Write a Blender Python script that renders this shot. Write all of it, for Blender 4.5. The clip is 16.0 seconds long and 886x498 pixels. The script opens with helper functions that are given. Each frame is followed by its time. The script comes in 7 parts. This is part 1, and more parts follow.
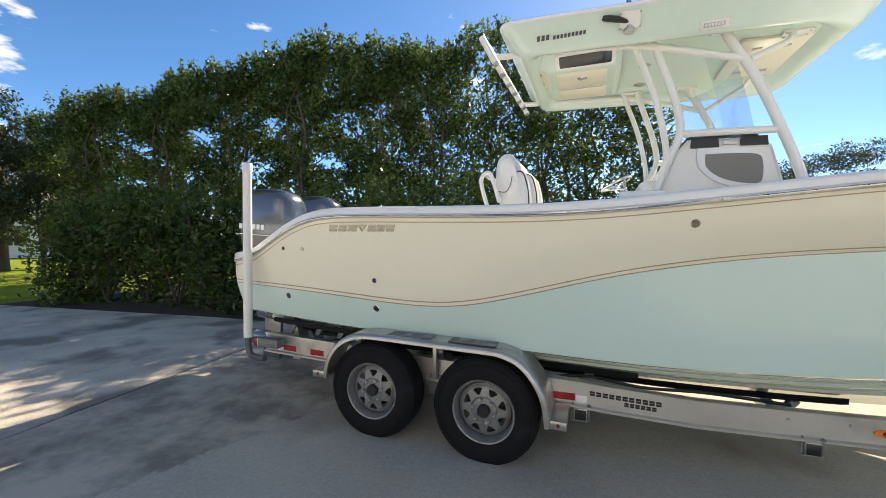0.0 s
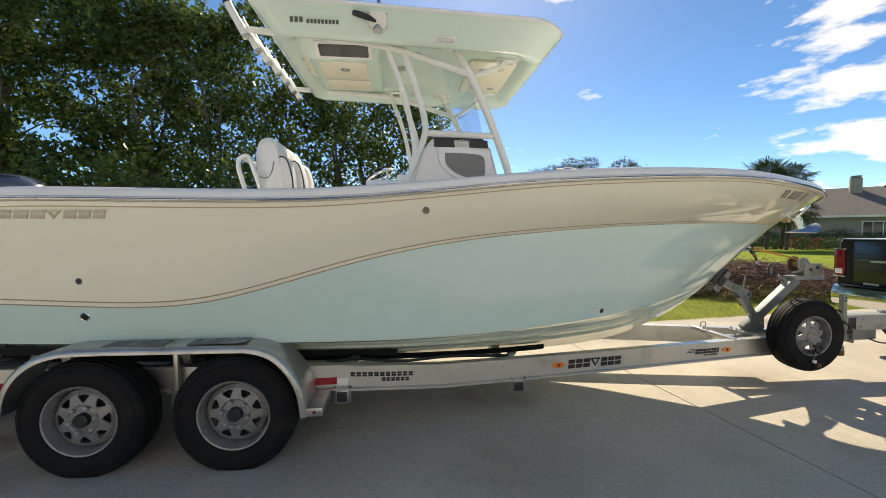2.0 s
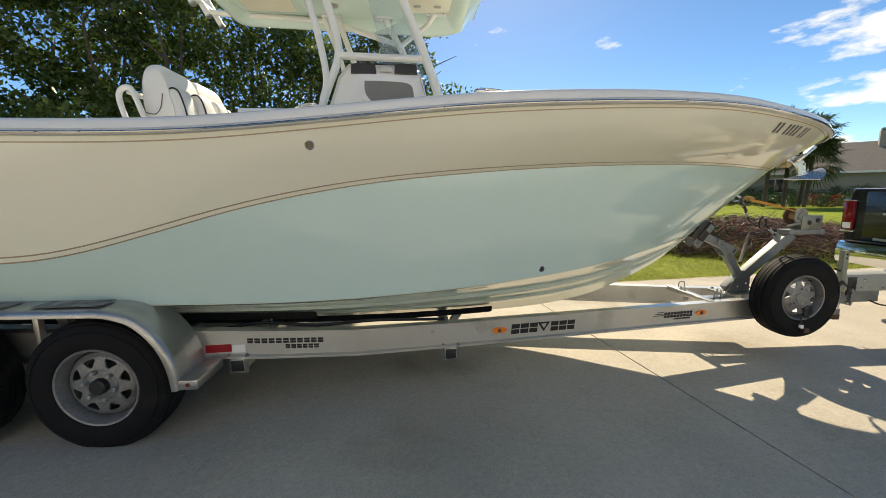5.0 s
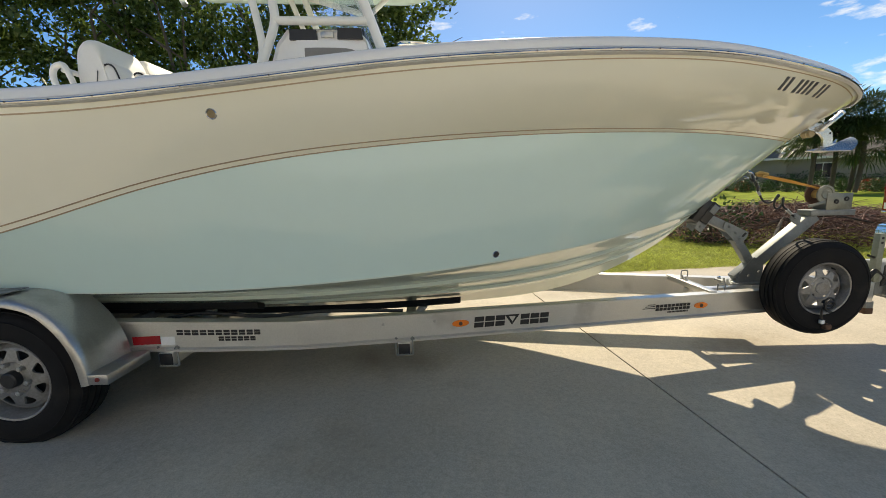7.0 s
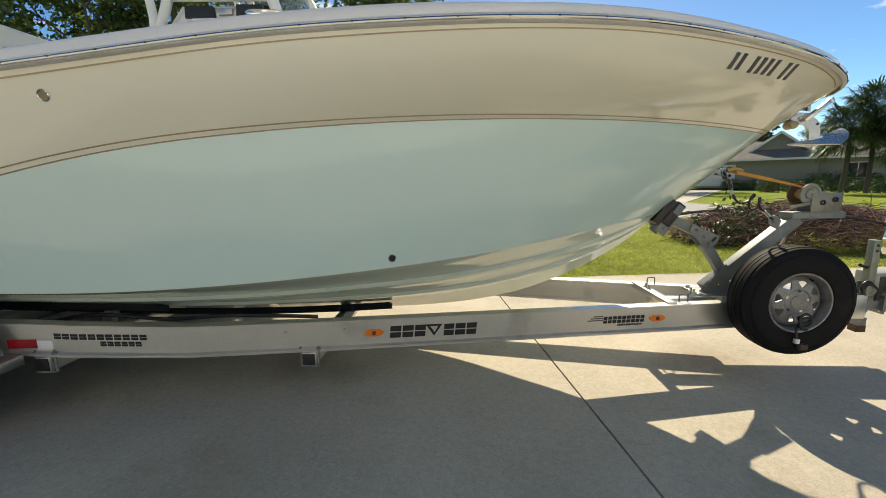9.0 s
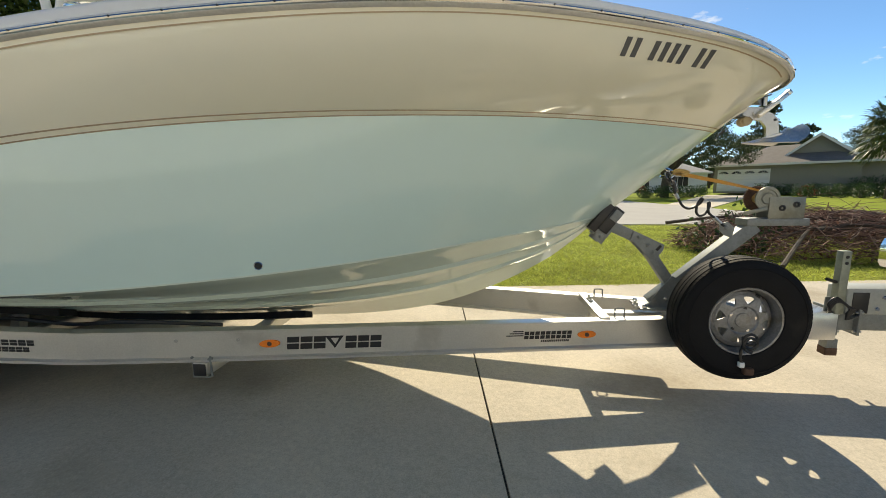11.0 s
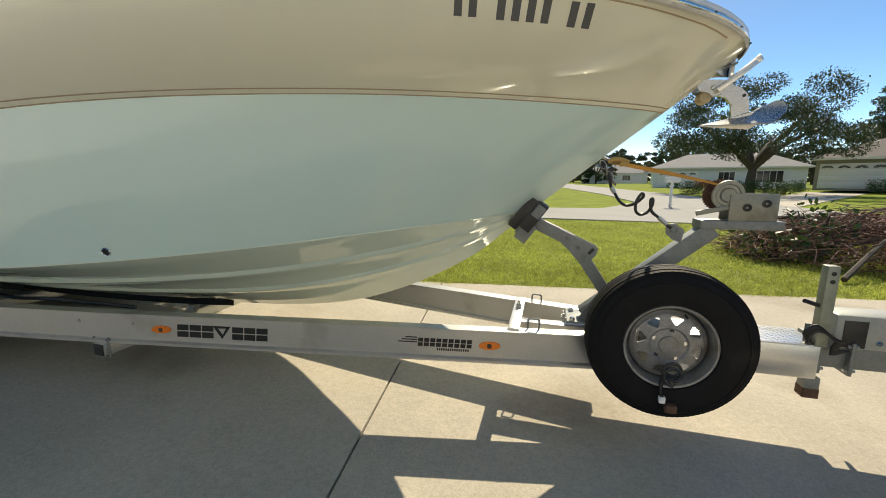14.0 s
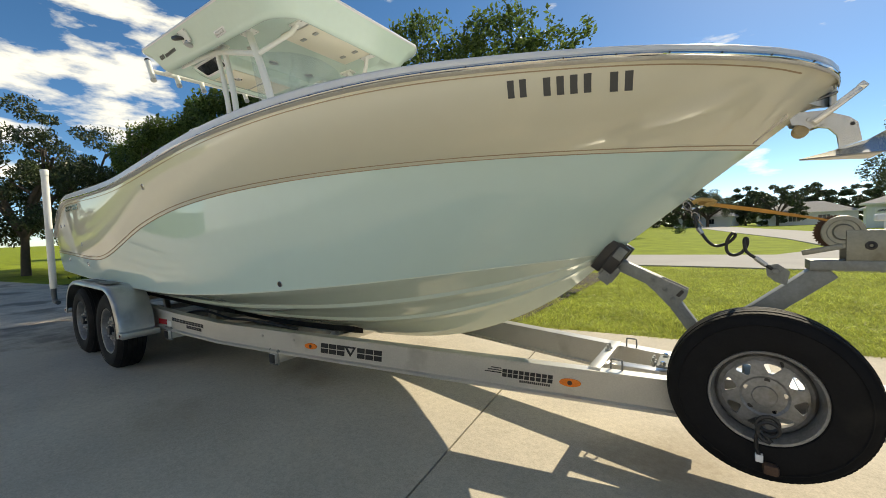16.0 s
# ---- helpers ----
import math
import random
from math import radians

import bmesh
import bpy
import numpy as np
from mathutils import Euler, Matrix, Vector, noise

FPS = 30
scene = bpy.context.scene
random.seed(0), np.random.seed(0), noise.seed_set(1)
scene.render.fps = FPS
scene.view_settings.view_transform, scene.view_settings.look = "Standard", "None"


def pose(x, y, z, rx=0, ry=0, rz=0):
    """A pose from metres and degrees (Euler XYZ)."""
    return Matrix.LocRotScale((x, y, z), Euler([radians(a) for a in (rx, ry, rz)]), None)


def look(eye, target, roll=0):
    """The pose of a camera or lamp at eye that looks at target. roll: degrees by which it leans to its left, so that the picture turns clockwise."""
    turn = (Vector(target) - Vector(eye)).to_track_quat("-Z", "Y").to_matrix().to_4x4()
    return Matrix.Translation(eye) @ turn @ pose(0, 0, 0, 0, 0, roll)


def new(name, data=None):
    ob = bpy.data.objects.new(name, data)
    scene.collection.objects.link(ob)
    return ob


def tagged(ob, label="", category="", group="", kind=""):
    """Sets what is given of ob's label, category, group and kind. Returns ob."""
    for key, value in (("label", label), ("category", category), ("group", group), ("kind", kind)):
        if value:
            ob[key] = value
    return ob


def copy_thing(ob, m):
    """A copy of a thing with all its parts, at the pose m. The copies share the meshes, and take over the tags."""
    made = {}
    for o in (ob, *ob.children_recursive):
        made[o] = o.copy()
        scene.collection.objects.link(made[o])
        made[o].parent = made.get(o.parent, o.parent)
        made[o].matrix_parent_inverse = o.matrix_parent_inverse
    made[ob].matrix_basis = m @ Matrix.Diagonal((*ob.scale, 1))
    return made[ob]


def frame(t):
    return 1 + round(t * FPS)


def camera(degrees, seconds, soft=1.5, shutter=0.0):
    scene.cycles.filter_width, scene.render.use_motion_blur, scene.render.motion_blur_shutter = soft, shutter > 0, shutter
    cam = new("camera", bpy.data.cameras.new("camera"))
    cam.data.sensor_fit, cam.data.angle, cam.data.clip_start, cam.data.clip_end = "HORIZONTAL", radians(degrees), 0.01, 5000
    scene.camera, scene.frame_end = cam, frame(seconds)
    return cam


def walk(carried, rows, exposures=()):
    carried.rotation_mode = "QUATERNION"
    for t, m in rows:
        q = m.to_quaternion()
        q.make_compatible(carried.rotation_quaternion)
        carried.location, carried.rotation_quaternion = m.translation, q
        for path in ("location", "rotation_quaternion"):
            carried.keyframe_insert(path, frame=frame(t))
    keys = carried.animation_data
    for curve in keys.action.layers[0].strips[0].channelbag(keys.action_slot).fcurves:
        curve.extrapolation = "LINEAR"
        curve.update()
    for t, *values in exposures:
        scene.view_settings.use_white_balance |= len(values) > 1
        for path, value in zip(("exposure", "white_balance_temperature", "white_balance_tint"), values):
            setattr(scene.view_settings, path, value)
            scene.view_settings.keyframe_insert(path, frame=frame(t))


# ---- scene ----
cam = camera(97.5, 16.0, soft=0.9)
PATH = [
    (0, (0.672, 0.525, 1.486), (-0.056, 2.387, 1.429), 0.6),
    (0.5, (0.823, 0.548, 1.479), (0.615, 2.536, 1.44), 0.2),
    (1, (0.872, 0.543, 1.473), (0.953, 2.541, 1.416), -0.2),
    (1.5, (0.917, 0.553, 1.46), (1.088, 2.544, 1.398), -0.2),
    (2, (1.032, 0.566, 1.438), (1.236, 2.554, 1.355), -0.2),
    (2.5, (1.134, 0.592, 1.397), (1.34, 2.578, 1.284), -0.4),
    (3, (1.179, 0.652, 1.376), (1.386, 2.635, 1.226), -0.5),
    (3.5, (1.307, 0.751, 1.359), (1.509, 2.732, 1.172), -0.5),
    (4, (1.413, 0.814, 1.333), (1.603, 2.793, 1.116), -0.6),
    (4.2, (1.459, 0.826, 1.345), (1.642, 2.804, 1.11), -0.6),
    (6.3, (2.04, 1.151, 1.299), (2.096, 3.125, 0.979), -1.2),
    (6.5, (2.078, 1.158, 1.283), (2.114, 3.132, 0.967), -1.5),
    (7, (2.17, 1.179, 1.248), (2.182, 3.152, 0.919), -1.4),
    (7.5, (2.405, 1.223, 1.258), (2.392, 3.192, 0.909), -1.2),
    (8, (2.58, 1.28, 1.252), (2.541, 3.248, 0.9), -1.1),
    (8.5, (2.669, 1.357, 1.227), (2.609, 3.325, 0.876), -1.0),
    (9, (2.787, 1.443, 1.222), (2.705, 3.412, 0.88), -0.9),
    (9.2, (2.838, 1.458, 1.217), (2.744, 3.429, 0.888), -0.9),
    (11.3, (3.559, 1.695, 1.199), (3.333, 3.657, 0.884), -0.8),
    (11.5, (3.609, 1.728, 1.21), (3.372, 3.686, 0.881), -0.7),
    (12, (3.73, 1.778, 1.207), (3.459, 3.73, 0.868), -0.4),
    (12.5, (3.936, 1.831, 1.213), (3.624, 3.773, 0.85), -0.1),
    (13, (4.103, 1.874, 1.208), (3.74, 3.805, 0.832), 0.1),
    (13.5, (4.236, 1.971, 1.185), (3.814, 3.89, 0.807), 0.1),
    (14, (4.344, 2.019, 1.179), (3.824, 3.917, 0.824), -0.1),
    (14.5, (4.457, 2.028, 1.182), (3.792, 3.886, 0.854), -0.7),
    (15, (4.595, 1.965, 1.168), (3.744, 3.757, 0.912), -1.4),
    (15.5, (4.678, 1.896, 1.158), (3.655, 3.605, 0.977), -1.9),
    (16, (4.72, 1.849, 1.161), (3.571, 3.484, 1.072), -2.0),
]
EXPOSURES = [(0, 1.24, 8000, 9), (0.5, 1.14, 8000, 9), (1, 0.90, 8100, 8), (2.5, 0.90, 8350, 8), (4, 0.90, 8550, 7), (7, 0.84, 8400, 6), (9, 0.84, 8450, 5), (12, 0.76, 8400, 4), (14.5, 0.72, 8400, 4), (16, 0.70, 8300, 4)]
walk(cam, [(t, look(eye, target, roll)) for t, eye, target, roll in PATH], EXPOSURES)

# ---- light ----
SUN_DIR = Vector((0.20, 1.0, 0.87)).normalized()
world = bpy.data.worlds.new("sky")
scene.world = world
world.use_nodes = True
wn, wl = world.node_tree.nodes, world.node_tree.links
wn.clear()
sky = wn.new("ShaderNodeTexSky")
sky.sky_type = "NISHITA"
sky.sun_disc = False
sky.sun_elevation = math.asin(SUN_DIR.z)
sky.sun_rotation = math.atan2(SUN_DIR.x, SUN_DIR.y)
sky.air_density, sky.dust_density, sky.ozone_density = 0.55, 0.12, 3.0
w_bg = wn.new("ShaderNodeBackground")
w_bg.inputs["Strength"].default_value = 0.118
w_out = wn.new("ShaderNodeOutputWorld")
# broken cumulus over the whole sky
w_co = wn.new("ShaderNodeTexCoord")
w_map = wn.new("ShaderNodeMapping")
w_map.inputs["Scale"].default_value = (1.0, 1.0, 3.0)
w_map.inputs["Location"].default_value = (3.1, 1.7, 0.45)
w_noise = wn.new("ShaderNodeTexNoise")
w_noise.inputs["Scale"].default_value = 6.2
w_noise.inputs["Detail"].default_value = 7.0
w_noise.inputs["Roughness"].default_value = 0.56
w_ramp = wn.new("ShaderNodeValToRGB")
w_ramp.color_ramp.elements[0].position, w_ramp.color_ramp.elements[1].position = 0.650, 0.770
w_mix = wn.new("ShaderNodeMix")
w_mix.data_type = "RGBA"
w_mix.inputs["B"].default_value = (6.0, 6.1, 6.3, 1)
wl.new(w_co.outputs["Generated"], w_map.inputs["Vector"])
wl.new(w_map.outputs["Vector"], w_noise.inputs["Vector"])
# the clouds stand in banks: over the houses, low down the street and past the far end of the hedge
w_sum = None
# the last bank is unseen, added behind the camera to whiten the shade's fill
for way, lo, hi in (((0.80, 0.55, 0.22), 0.955, 0.998), ((0.08, 0.98, 0.13), 0.985, 1.0), ((-0.93, 0.10, 0.35), 0.945, 0.985), ((0.1, -0.9, 0.4), 0.75, 0.95)):
    w_dot, w_rng = wn.new("ShaderNodeVectorMath"), wn.new("ShaderNodeMapRange")
    w_dot.operation = "DOT_PRODUCT"
    w_dot.inputs[1].default_value = way
    w_rng.inputs["From Min"].default_value, w_rng.inputs["From Max"].default_value = lo, hi
    wl.new(w_co.outputs["Generated"], w_dot.inputs[0])
    wl.new(w_dot.outputs["Value"], w_rng.inputs["Value"])
    if w_sum is None:
        w_sum = w_rng.outputs["Result"]
    else:
        w_add = wn.new("ShaderNodeMath")
        w_add.operation = "MAXIMUM"
        wl.new(w_sum, w_add.inputs[0])
        wl.new(w_rng.outputs["Result"], w_add.inputs[1])
        w_sum = w_add.outputs[0]
w_mul = wn.new("ShaderNodeMath")
w_mul.operation = "MULTIPLY_ADD"
w_mul.inputs[1].default_value = 0.226
wl.new(w_sum, w_mul.inputs[0])
wl.new(w_noise.outputs["Fac"], w_mul.inputs[2])
wl.new(w_mul.outputs[0], w_ramp.inputs["Fac"])
w_hue = wn.new("ShaderNodeHueSaturation")
w_hue.inputs["Saturation"].default_value = 1.22
wl.new(sky.outputs["Color"], w_hue.inputs["Color"])
wl.new(w_ramp.outputs["Color"], w_mix.inputs["Factor"])
wl.new(w_hue.outputs["Color"], w_mix.inputs["A"])
wl.new(w_mix.outputs["Result"], w_bg.inputs["Color"])
wl.new(w_bg.outputs["Background"], w_out.inputs["Surface"])

sun_data = bpy.data.lights.new("sun", "SUN")
sun_data.energy, sun_data.angle, sun_data.color = 3.5, radians(0.53), (1.0, 0.95, 0.88)
sun = new("sun", sun_data)
sun.matrix_basis = look(SUN_DIR * 60, (0, 0, 0))


# ---- materials ----
def material(name, color, rough=0.5, metal=0.0, vary=0.12, scale=6.0, fine=60.0, bump=0.0, bump_scale=80.0, coat=0.0, island=0.0, random_=0.0,
             translucent=0.0, spec=0.5, stain=None, stain_scale=1.2, stain_pos=0.55, emit=0.0):
    m = bpy.data.materials.new(name)
    m.use_nodes = True
    n, l = m.node_tree.nodes, m.node_tree.links
    b = n["Principled BSDF"]
    co = n.new("ShaderNodeTexCoord")
    big, small = n.new("ShaderNodeTexNoise"), n.new("ShaderNodeTexNoise")
    for node, s, d in ((big, scale, 4), (small, fine, 3)):
        node.inputs["Scale"].default_value, node.inputs["Detail"].default_value = s, d
        l.new(co.outputs["Object"], node.inputs["Vector"])
    add = n.new("ShaderNodeMath")
    add.operation = "ADD"
    l.new(big.outputs["Fac"], add.inputs[0])
    l.new(small.outputs["Fac"], add.inputs[1])
    value = n.new("ShaderNodeMapRange")
    value.inputs["From Min"].default_value, value.inputs["From Max"].default_value = 0.6, 1.4
    value.inputs["To Min"].default_value, value.inputs["To Max"].default_value = 1 - vary, 1 + vary
    l.new(add.outputs[0], value.inputs["Value"])
    last = value.outputs["Result"]
    for amount, kind, socket in ((island, "ShaderNodeNewGeometry", "Random Per Island"), (random_, "ShaderNodeObjectInfo", "Random")):
        if amount:
            g, r, mu = n.new(kind), n.new("ShaderNodeMapRange"), n.new("ShaderNodeMath")
            r.inputs["To Min"].default_value, r.inputs["To Max"].default_value = 1 - amount, 1 + amount
            mu.operation = "MULTIPLY"
            l.new(g.outputs[socket], r.inputs["Value"])
            l.new(r.outputs["Result"], mu.inputs[0])
            l.new(last, mu.inputs[1])
            last = mu.outputs[0]
    rgb = n.new("ShaderNodeVectorMath")
    rgb.operation = "SCALE"
    rgb.inputs[0].default_value = color
    l.new(last, rgb.inputs["Scale"])
    colour = rgb.outputs[0]
    if stain:
        sn, sr, sm = n.new("ShaderNodeTexNoise"), n.new("ShaderNodeValToRGB"), n.new("ShaderNodeMix")
        sn.inputs["Scale"].default_value, sn.inputs["Detail"].default_value = stain_scale, 6
        sr.color_ramp.elements[0].position, sr.color_ramp.elements[1].position = stain_pos, stain_pos + 0.14
        sm.data_type = "RGBA"
        sm.inputs["B"].default_value = (*stain, 1)
        l.new(co.outputs["Object"], sn.inputs["Vector"])
        l.new(sn.outputs["Fac"], sr.inputs["Fac"])
        l.new(sr.outputs["Color"], sm.inputs["Factor"])
        l.new(colour, sm.inputs["A"])
        colour = sm.outputs["Result"]
    l.new(colour, b.inputs["Base Color"])
    b.inputs["Roughness"].default_value, b.inputs["Metallic"].default_value = rough, metal
    b.inputs["Coat Weight"].default_value, b.inputs["Coat Roughness"].default_value = coat, 0.02
    b.inputs["Specular IOR Level"].default_value = spec
    if bump:
        bn, bu = n.new("ShaderNodeTexNoise"), n.new("ShaderNodeBump")
        bn.inputs["Scale"].default_value, bn.inputs["Detail"].default_value = bump_scale, 5
        bu.inputs["Strength"].default_value, bu.inputs["Distance"].default_value = bump, 0.01
        l.new(co.outputs["Object"], bn.inputs["Vector"])
        l.new(bn.outputs["Fac"], bu.inputs["Height"])
        l.new(bu.outputs["Normal"], b.inputs["Normal"])
    if emit:
        b.inputs["Emission Color"].default_value, b.inputs["Emission Strength"].default_value = (*color, 1), emit
    if translucent:
        tr, mix = n.new("ShaderNodeBsdfTranslucent"), n.new("ShaderNodeMixShader")
        mix.inputs["Fac"].default_value = translucent
        l.new(colour, tr.inputs["Color"])
        l.new(b.outputs["BSDF"], mix.inputs[1])
        l.new(tr.outputs["BSDF"], mix.inputs[2])
        l.new(mix.outputs["Shader"], n["Material Output"].inputs["Surface"])
    return m


def glass(name, color, alpha=0.25, rough=0.02):
    m = bpy.data.materials.new(name)
    m.use_nodes = True
    n, l = m.node_tree.nodes, m.node_tree.links
    b = n["Principled BSDF"]
    b.inputs["Base Color"].default_value, b.inputs["Roughness"].default_value = (*color, 1), rough
    clear, mix = n.new("ShaderNodeBsdfTransparent"), n.new("ShaderNodeMixShader")
    clear.inputs["Color"].default_value = (0.85, 0.9, 0.95, 1)
    mix.inputs["Fac"].default_value = alpha
    l.new(clear.outputs["BSDF"], mix.inputs[1])
    l.new(b.outputs["BSDF"], mix.inputs[2])
    l.new(mix.outputs["Shader"], n["Material Output"].inputs["Surface"])
    return m


M_CREAM = material("cream_gelcoat", (0.785, 0.765, 0.635), 0.025, vary=0.015, scale=1.2, fine=9, coat=0.12)
M_MINT = material("mint_gelcoat", (0.57, 0.73, 0.69), 0.025, vary=0.015, scale=1.2, fine=9, coat=0.12)
M_BOTTOM = material("bottom_gelcoat", (0.58, 0.675, 0.595), 0.035, vary=0.03, scale=1.5, fine=14, coat=0.12)
M_WHITE = material("white_gelcoat", (0.80, 0.80, 0.79), 0.22, vary=0.02, scale=3, fine=40, coat=0.3)
M_MINTTOP = material("mint_hardtop", (0.66, 0.80, 0.72), 0.22, vary=0.02, scale=2, fine=20, coat=0.3)
M_TOPCREAM = material("cream_panel", (0.80, 0.76, 0.62), 0.3, vary=0.02)
M_POWDER = material("white_powder_coat", (0.80, 0.80, 0.76), 0.35, vary=0.03)
M_PIN = material("tan_pinstripe", (0.43, 0.325, 0.215), 0.25, vary=0.05)
M_STEEL = material("polished_steel", (0.72, 0.72, 0.72), 0.12, 1.0, vary=0.05)
M_DULLSTEEL = material("dull_steel", (0.5, 0.5, 0.48), 0.4, 1.0, vary=0.15)
M_ALU = material("trailer_aluminium", (0.62, 0.61, 0.58), 0.38, 0.85, vary=0.10, scale=5, fine=120, bump=0.05, bump_scale=200, stain=(0.42, 0.41, 0.38), stain_scale=3.0, stain_pos=0.6)
M_ALUBRIGHT = material("bright_aluminium", (0.75, 0.74, 0.72), 0.3, 0.9, vary=0.08, scale=12, fine=150)
M_GALV = material("galvanised_steel", (0.22, 0.235, 0.235), 0.55, 0.5, vary=0.18, scale=14, fine=90, bump=0.05)
M_RAIL = material("rub_rail_vinyl", (0.62, 0.61, 0.59), 0.4, vary=0.15, fine=90)
M_RUBBER = material("tyre_rubber", (0.010, 0.010, 0.011), 0.70, vary=0.25, scale=9, fine=120, bump=0.08, bump_scale=160, stain=(0.022, 0.021, 0.019), stain_scale=5, stain_pos=0.6, spec=0.16)
M_BLACK = material("black_plastic", (0.015, 0.015, 0.016), 0.4, vary=0.2)
M_CARPET = material("bunk_carpet", (0.012, 0.012, 0.013), 0.95, vary=0.4, fine=300, bump=0.4, bump_scale=400)
M_RED = material("red_reflector", (0.36, 0.012, 0.018), 0.25, vary=0.15, fine=250)
M_WHITEREF = material("white_reflector", (0.8, 0.8, 0.8), 0.25, vary=0.1, fine=250)
M_AMBER = material("amber_lens", (0.85, 0.22, 0.03), 0.2, vary=0.15, fine=150)
M_RUST = material("rust", (0.10, 0.055, 0.035), 0.85, vary=0.35, scale=20, bump=0.3)
M_PVC = material("white_pvc", (0.78, 0.77, 0.72), 0.4, vary=0.04)
M_STRAP = material("yellow_webbing", (0.50, 0.33, 0.12), 0.8, vary=0.15, fine=250, bump=0.3, bump_scale=500)
M_GREYDECAL = material("grey_decal", (0.09, 0.095, 0.10), 0.35, vary=0.05)
M_CHROMEDECAL = material("chrome_lettering", (0.26, 0.26, 0.25), 0.22, 1.0, vary=0.1)
M_ENGINE = material("engine_grey_paint", (0.125, 0.14, 0.165), 0.18, 0.35, vary=0.05, coat=0.7)
M_SCREEN = material("console_window_screen", (0.19, 0.185, 0.175), 0.35, vary=0.1, fine=300)
M_CLEAR = glass("clear_windshield", (0.7, 0.8, 0.85), 0.14)
M_VINYL = material("white_vinyl", (0.78, 0.77, 0.74), 0.45, vary=0.03, fine=90, bump=0.05, bump_scale=200)
M_CONCRETE = material("driveway_concrete", (0.485, 0.435, 0.355), 0.85, vary=0.22, scale=1.3, fine=140, bump=0.14, bump_scale=260, stain=(0.34, 0.29, 0.22), stain_scale=0.8, stain_pos=0.55)
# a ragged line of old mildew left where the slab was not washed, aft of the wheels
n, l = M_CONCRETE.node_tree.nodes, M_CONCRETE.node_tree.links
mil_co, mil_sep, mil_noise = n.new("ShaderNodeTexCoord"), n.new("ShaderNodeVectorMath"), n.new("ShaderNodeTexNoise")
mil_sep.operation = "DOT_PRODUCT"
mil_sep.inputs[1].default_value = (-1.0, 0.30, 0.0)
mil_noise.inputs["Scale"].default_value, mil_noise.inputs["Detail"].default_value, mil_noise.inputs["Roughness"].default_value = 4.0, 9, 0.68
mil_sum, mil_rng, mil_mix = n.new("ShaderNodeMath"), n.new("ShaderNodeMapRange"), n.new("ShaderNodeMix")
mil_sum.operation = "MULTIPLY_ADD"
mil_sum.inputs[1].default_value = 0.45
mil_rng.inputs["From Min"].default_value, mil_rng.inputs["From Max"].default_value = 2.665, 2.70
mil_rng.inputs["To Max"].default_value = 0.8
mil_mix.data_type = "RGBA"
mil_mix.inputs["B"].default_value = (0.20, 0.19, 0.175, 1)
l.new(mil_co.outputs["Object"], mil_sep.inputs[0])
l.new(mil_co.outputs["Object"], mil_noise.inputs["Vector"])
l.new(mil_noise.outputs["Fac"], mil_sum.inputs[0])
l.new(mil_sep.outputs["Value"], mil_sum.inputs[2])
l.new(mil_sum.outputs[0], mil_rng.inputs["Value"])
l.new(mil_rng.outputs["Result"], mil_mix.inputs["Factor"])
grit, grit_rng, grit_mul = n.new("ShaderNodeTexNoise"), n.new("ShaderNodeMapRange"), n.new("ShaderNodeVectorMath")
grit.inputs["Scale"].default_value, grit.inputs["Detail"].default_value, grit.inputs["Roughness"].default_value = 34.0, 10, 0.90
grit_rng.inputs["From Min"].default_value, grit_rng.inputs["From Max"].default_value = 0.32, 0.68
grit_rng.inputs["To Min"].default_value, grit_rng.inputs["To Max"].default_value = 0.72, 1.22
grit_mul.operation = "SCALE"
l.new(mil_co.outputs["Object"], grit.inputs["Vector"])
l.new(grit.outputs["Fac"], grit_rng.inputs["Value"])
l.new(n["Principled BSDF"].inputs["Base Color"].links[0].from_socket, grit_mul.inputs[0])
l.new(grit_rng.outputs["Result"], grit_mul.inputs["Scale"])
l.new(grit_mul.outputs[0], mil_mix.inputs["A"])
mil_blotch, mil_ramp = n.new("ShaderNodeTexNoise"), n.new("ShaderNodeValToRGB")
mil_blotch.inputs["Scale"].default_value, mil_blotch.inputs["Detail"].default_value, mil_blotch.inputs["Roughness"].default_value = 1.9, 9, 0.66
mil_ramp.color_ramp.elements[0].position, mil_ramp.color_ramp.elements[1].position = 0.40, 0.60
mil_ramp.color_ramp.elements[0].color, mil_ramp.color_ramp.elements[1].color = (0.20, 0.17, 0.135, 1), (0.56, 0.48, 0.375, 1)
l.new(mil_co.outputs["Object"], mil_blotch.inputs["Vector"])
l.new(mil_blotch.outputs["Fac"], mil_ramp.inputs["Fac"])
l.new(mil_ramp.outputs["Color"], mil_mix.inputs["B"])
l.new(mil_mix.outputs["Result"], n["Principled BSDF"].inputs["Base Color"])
M_CONCRETE2 = material("weathered_concrete", (0.56, 0.49, 0.395), 0.85, vary=0.40, scale=1.6, fine=80, bump=0.5, bump_scale=130, stain=(0.235, 0.205, 0.165), stain_scale=1.3, stain_pos=0.50)
M_JOINT = material("joint_dirt", (0.05, 0.045, 0.04), 0.95, vary=0.3)
M_ROAD = material("road_asphalt", (0.33, 0.32, 0.30), 0.9, vary=0.12, scale=0.8, fine=60, bump=0.2)
M_GRASS = material("lawn_grass", (0.205, 0.255, 0.030), 0.9, vary=0.45, scale=1.1, fine=22, bump=0.8, bump_scale=45, spec=0.06, stain=(0.105, 0.125, 0.026), stain_scale=0.5, stain_pos=0.6)
M_BLADE = material("grass_blades", (0.40, 0.43, 0.10), 0.6, vary=0.5, scale=0.9, fine=9, island=0.5, translucent=0.5)
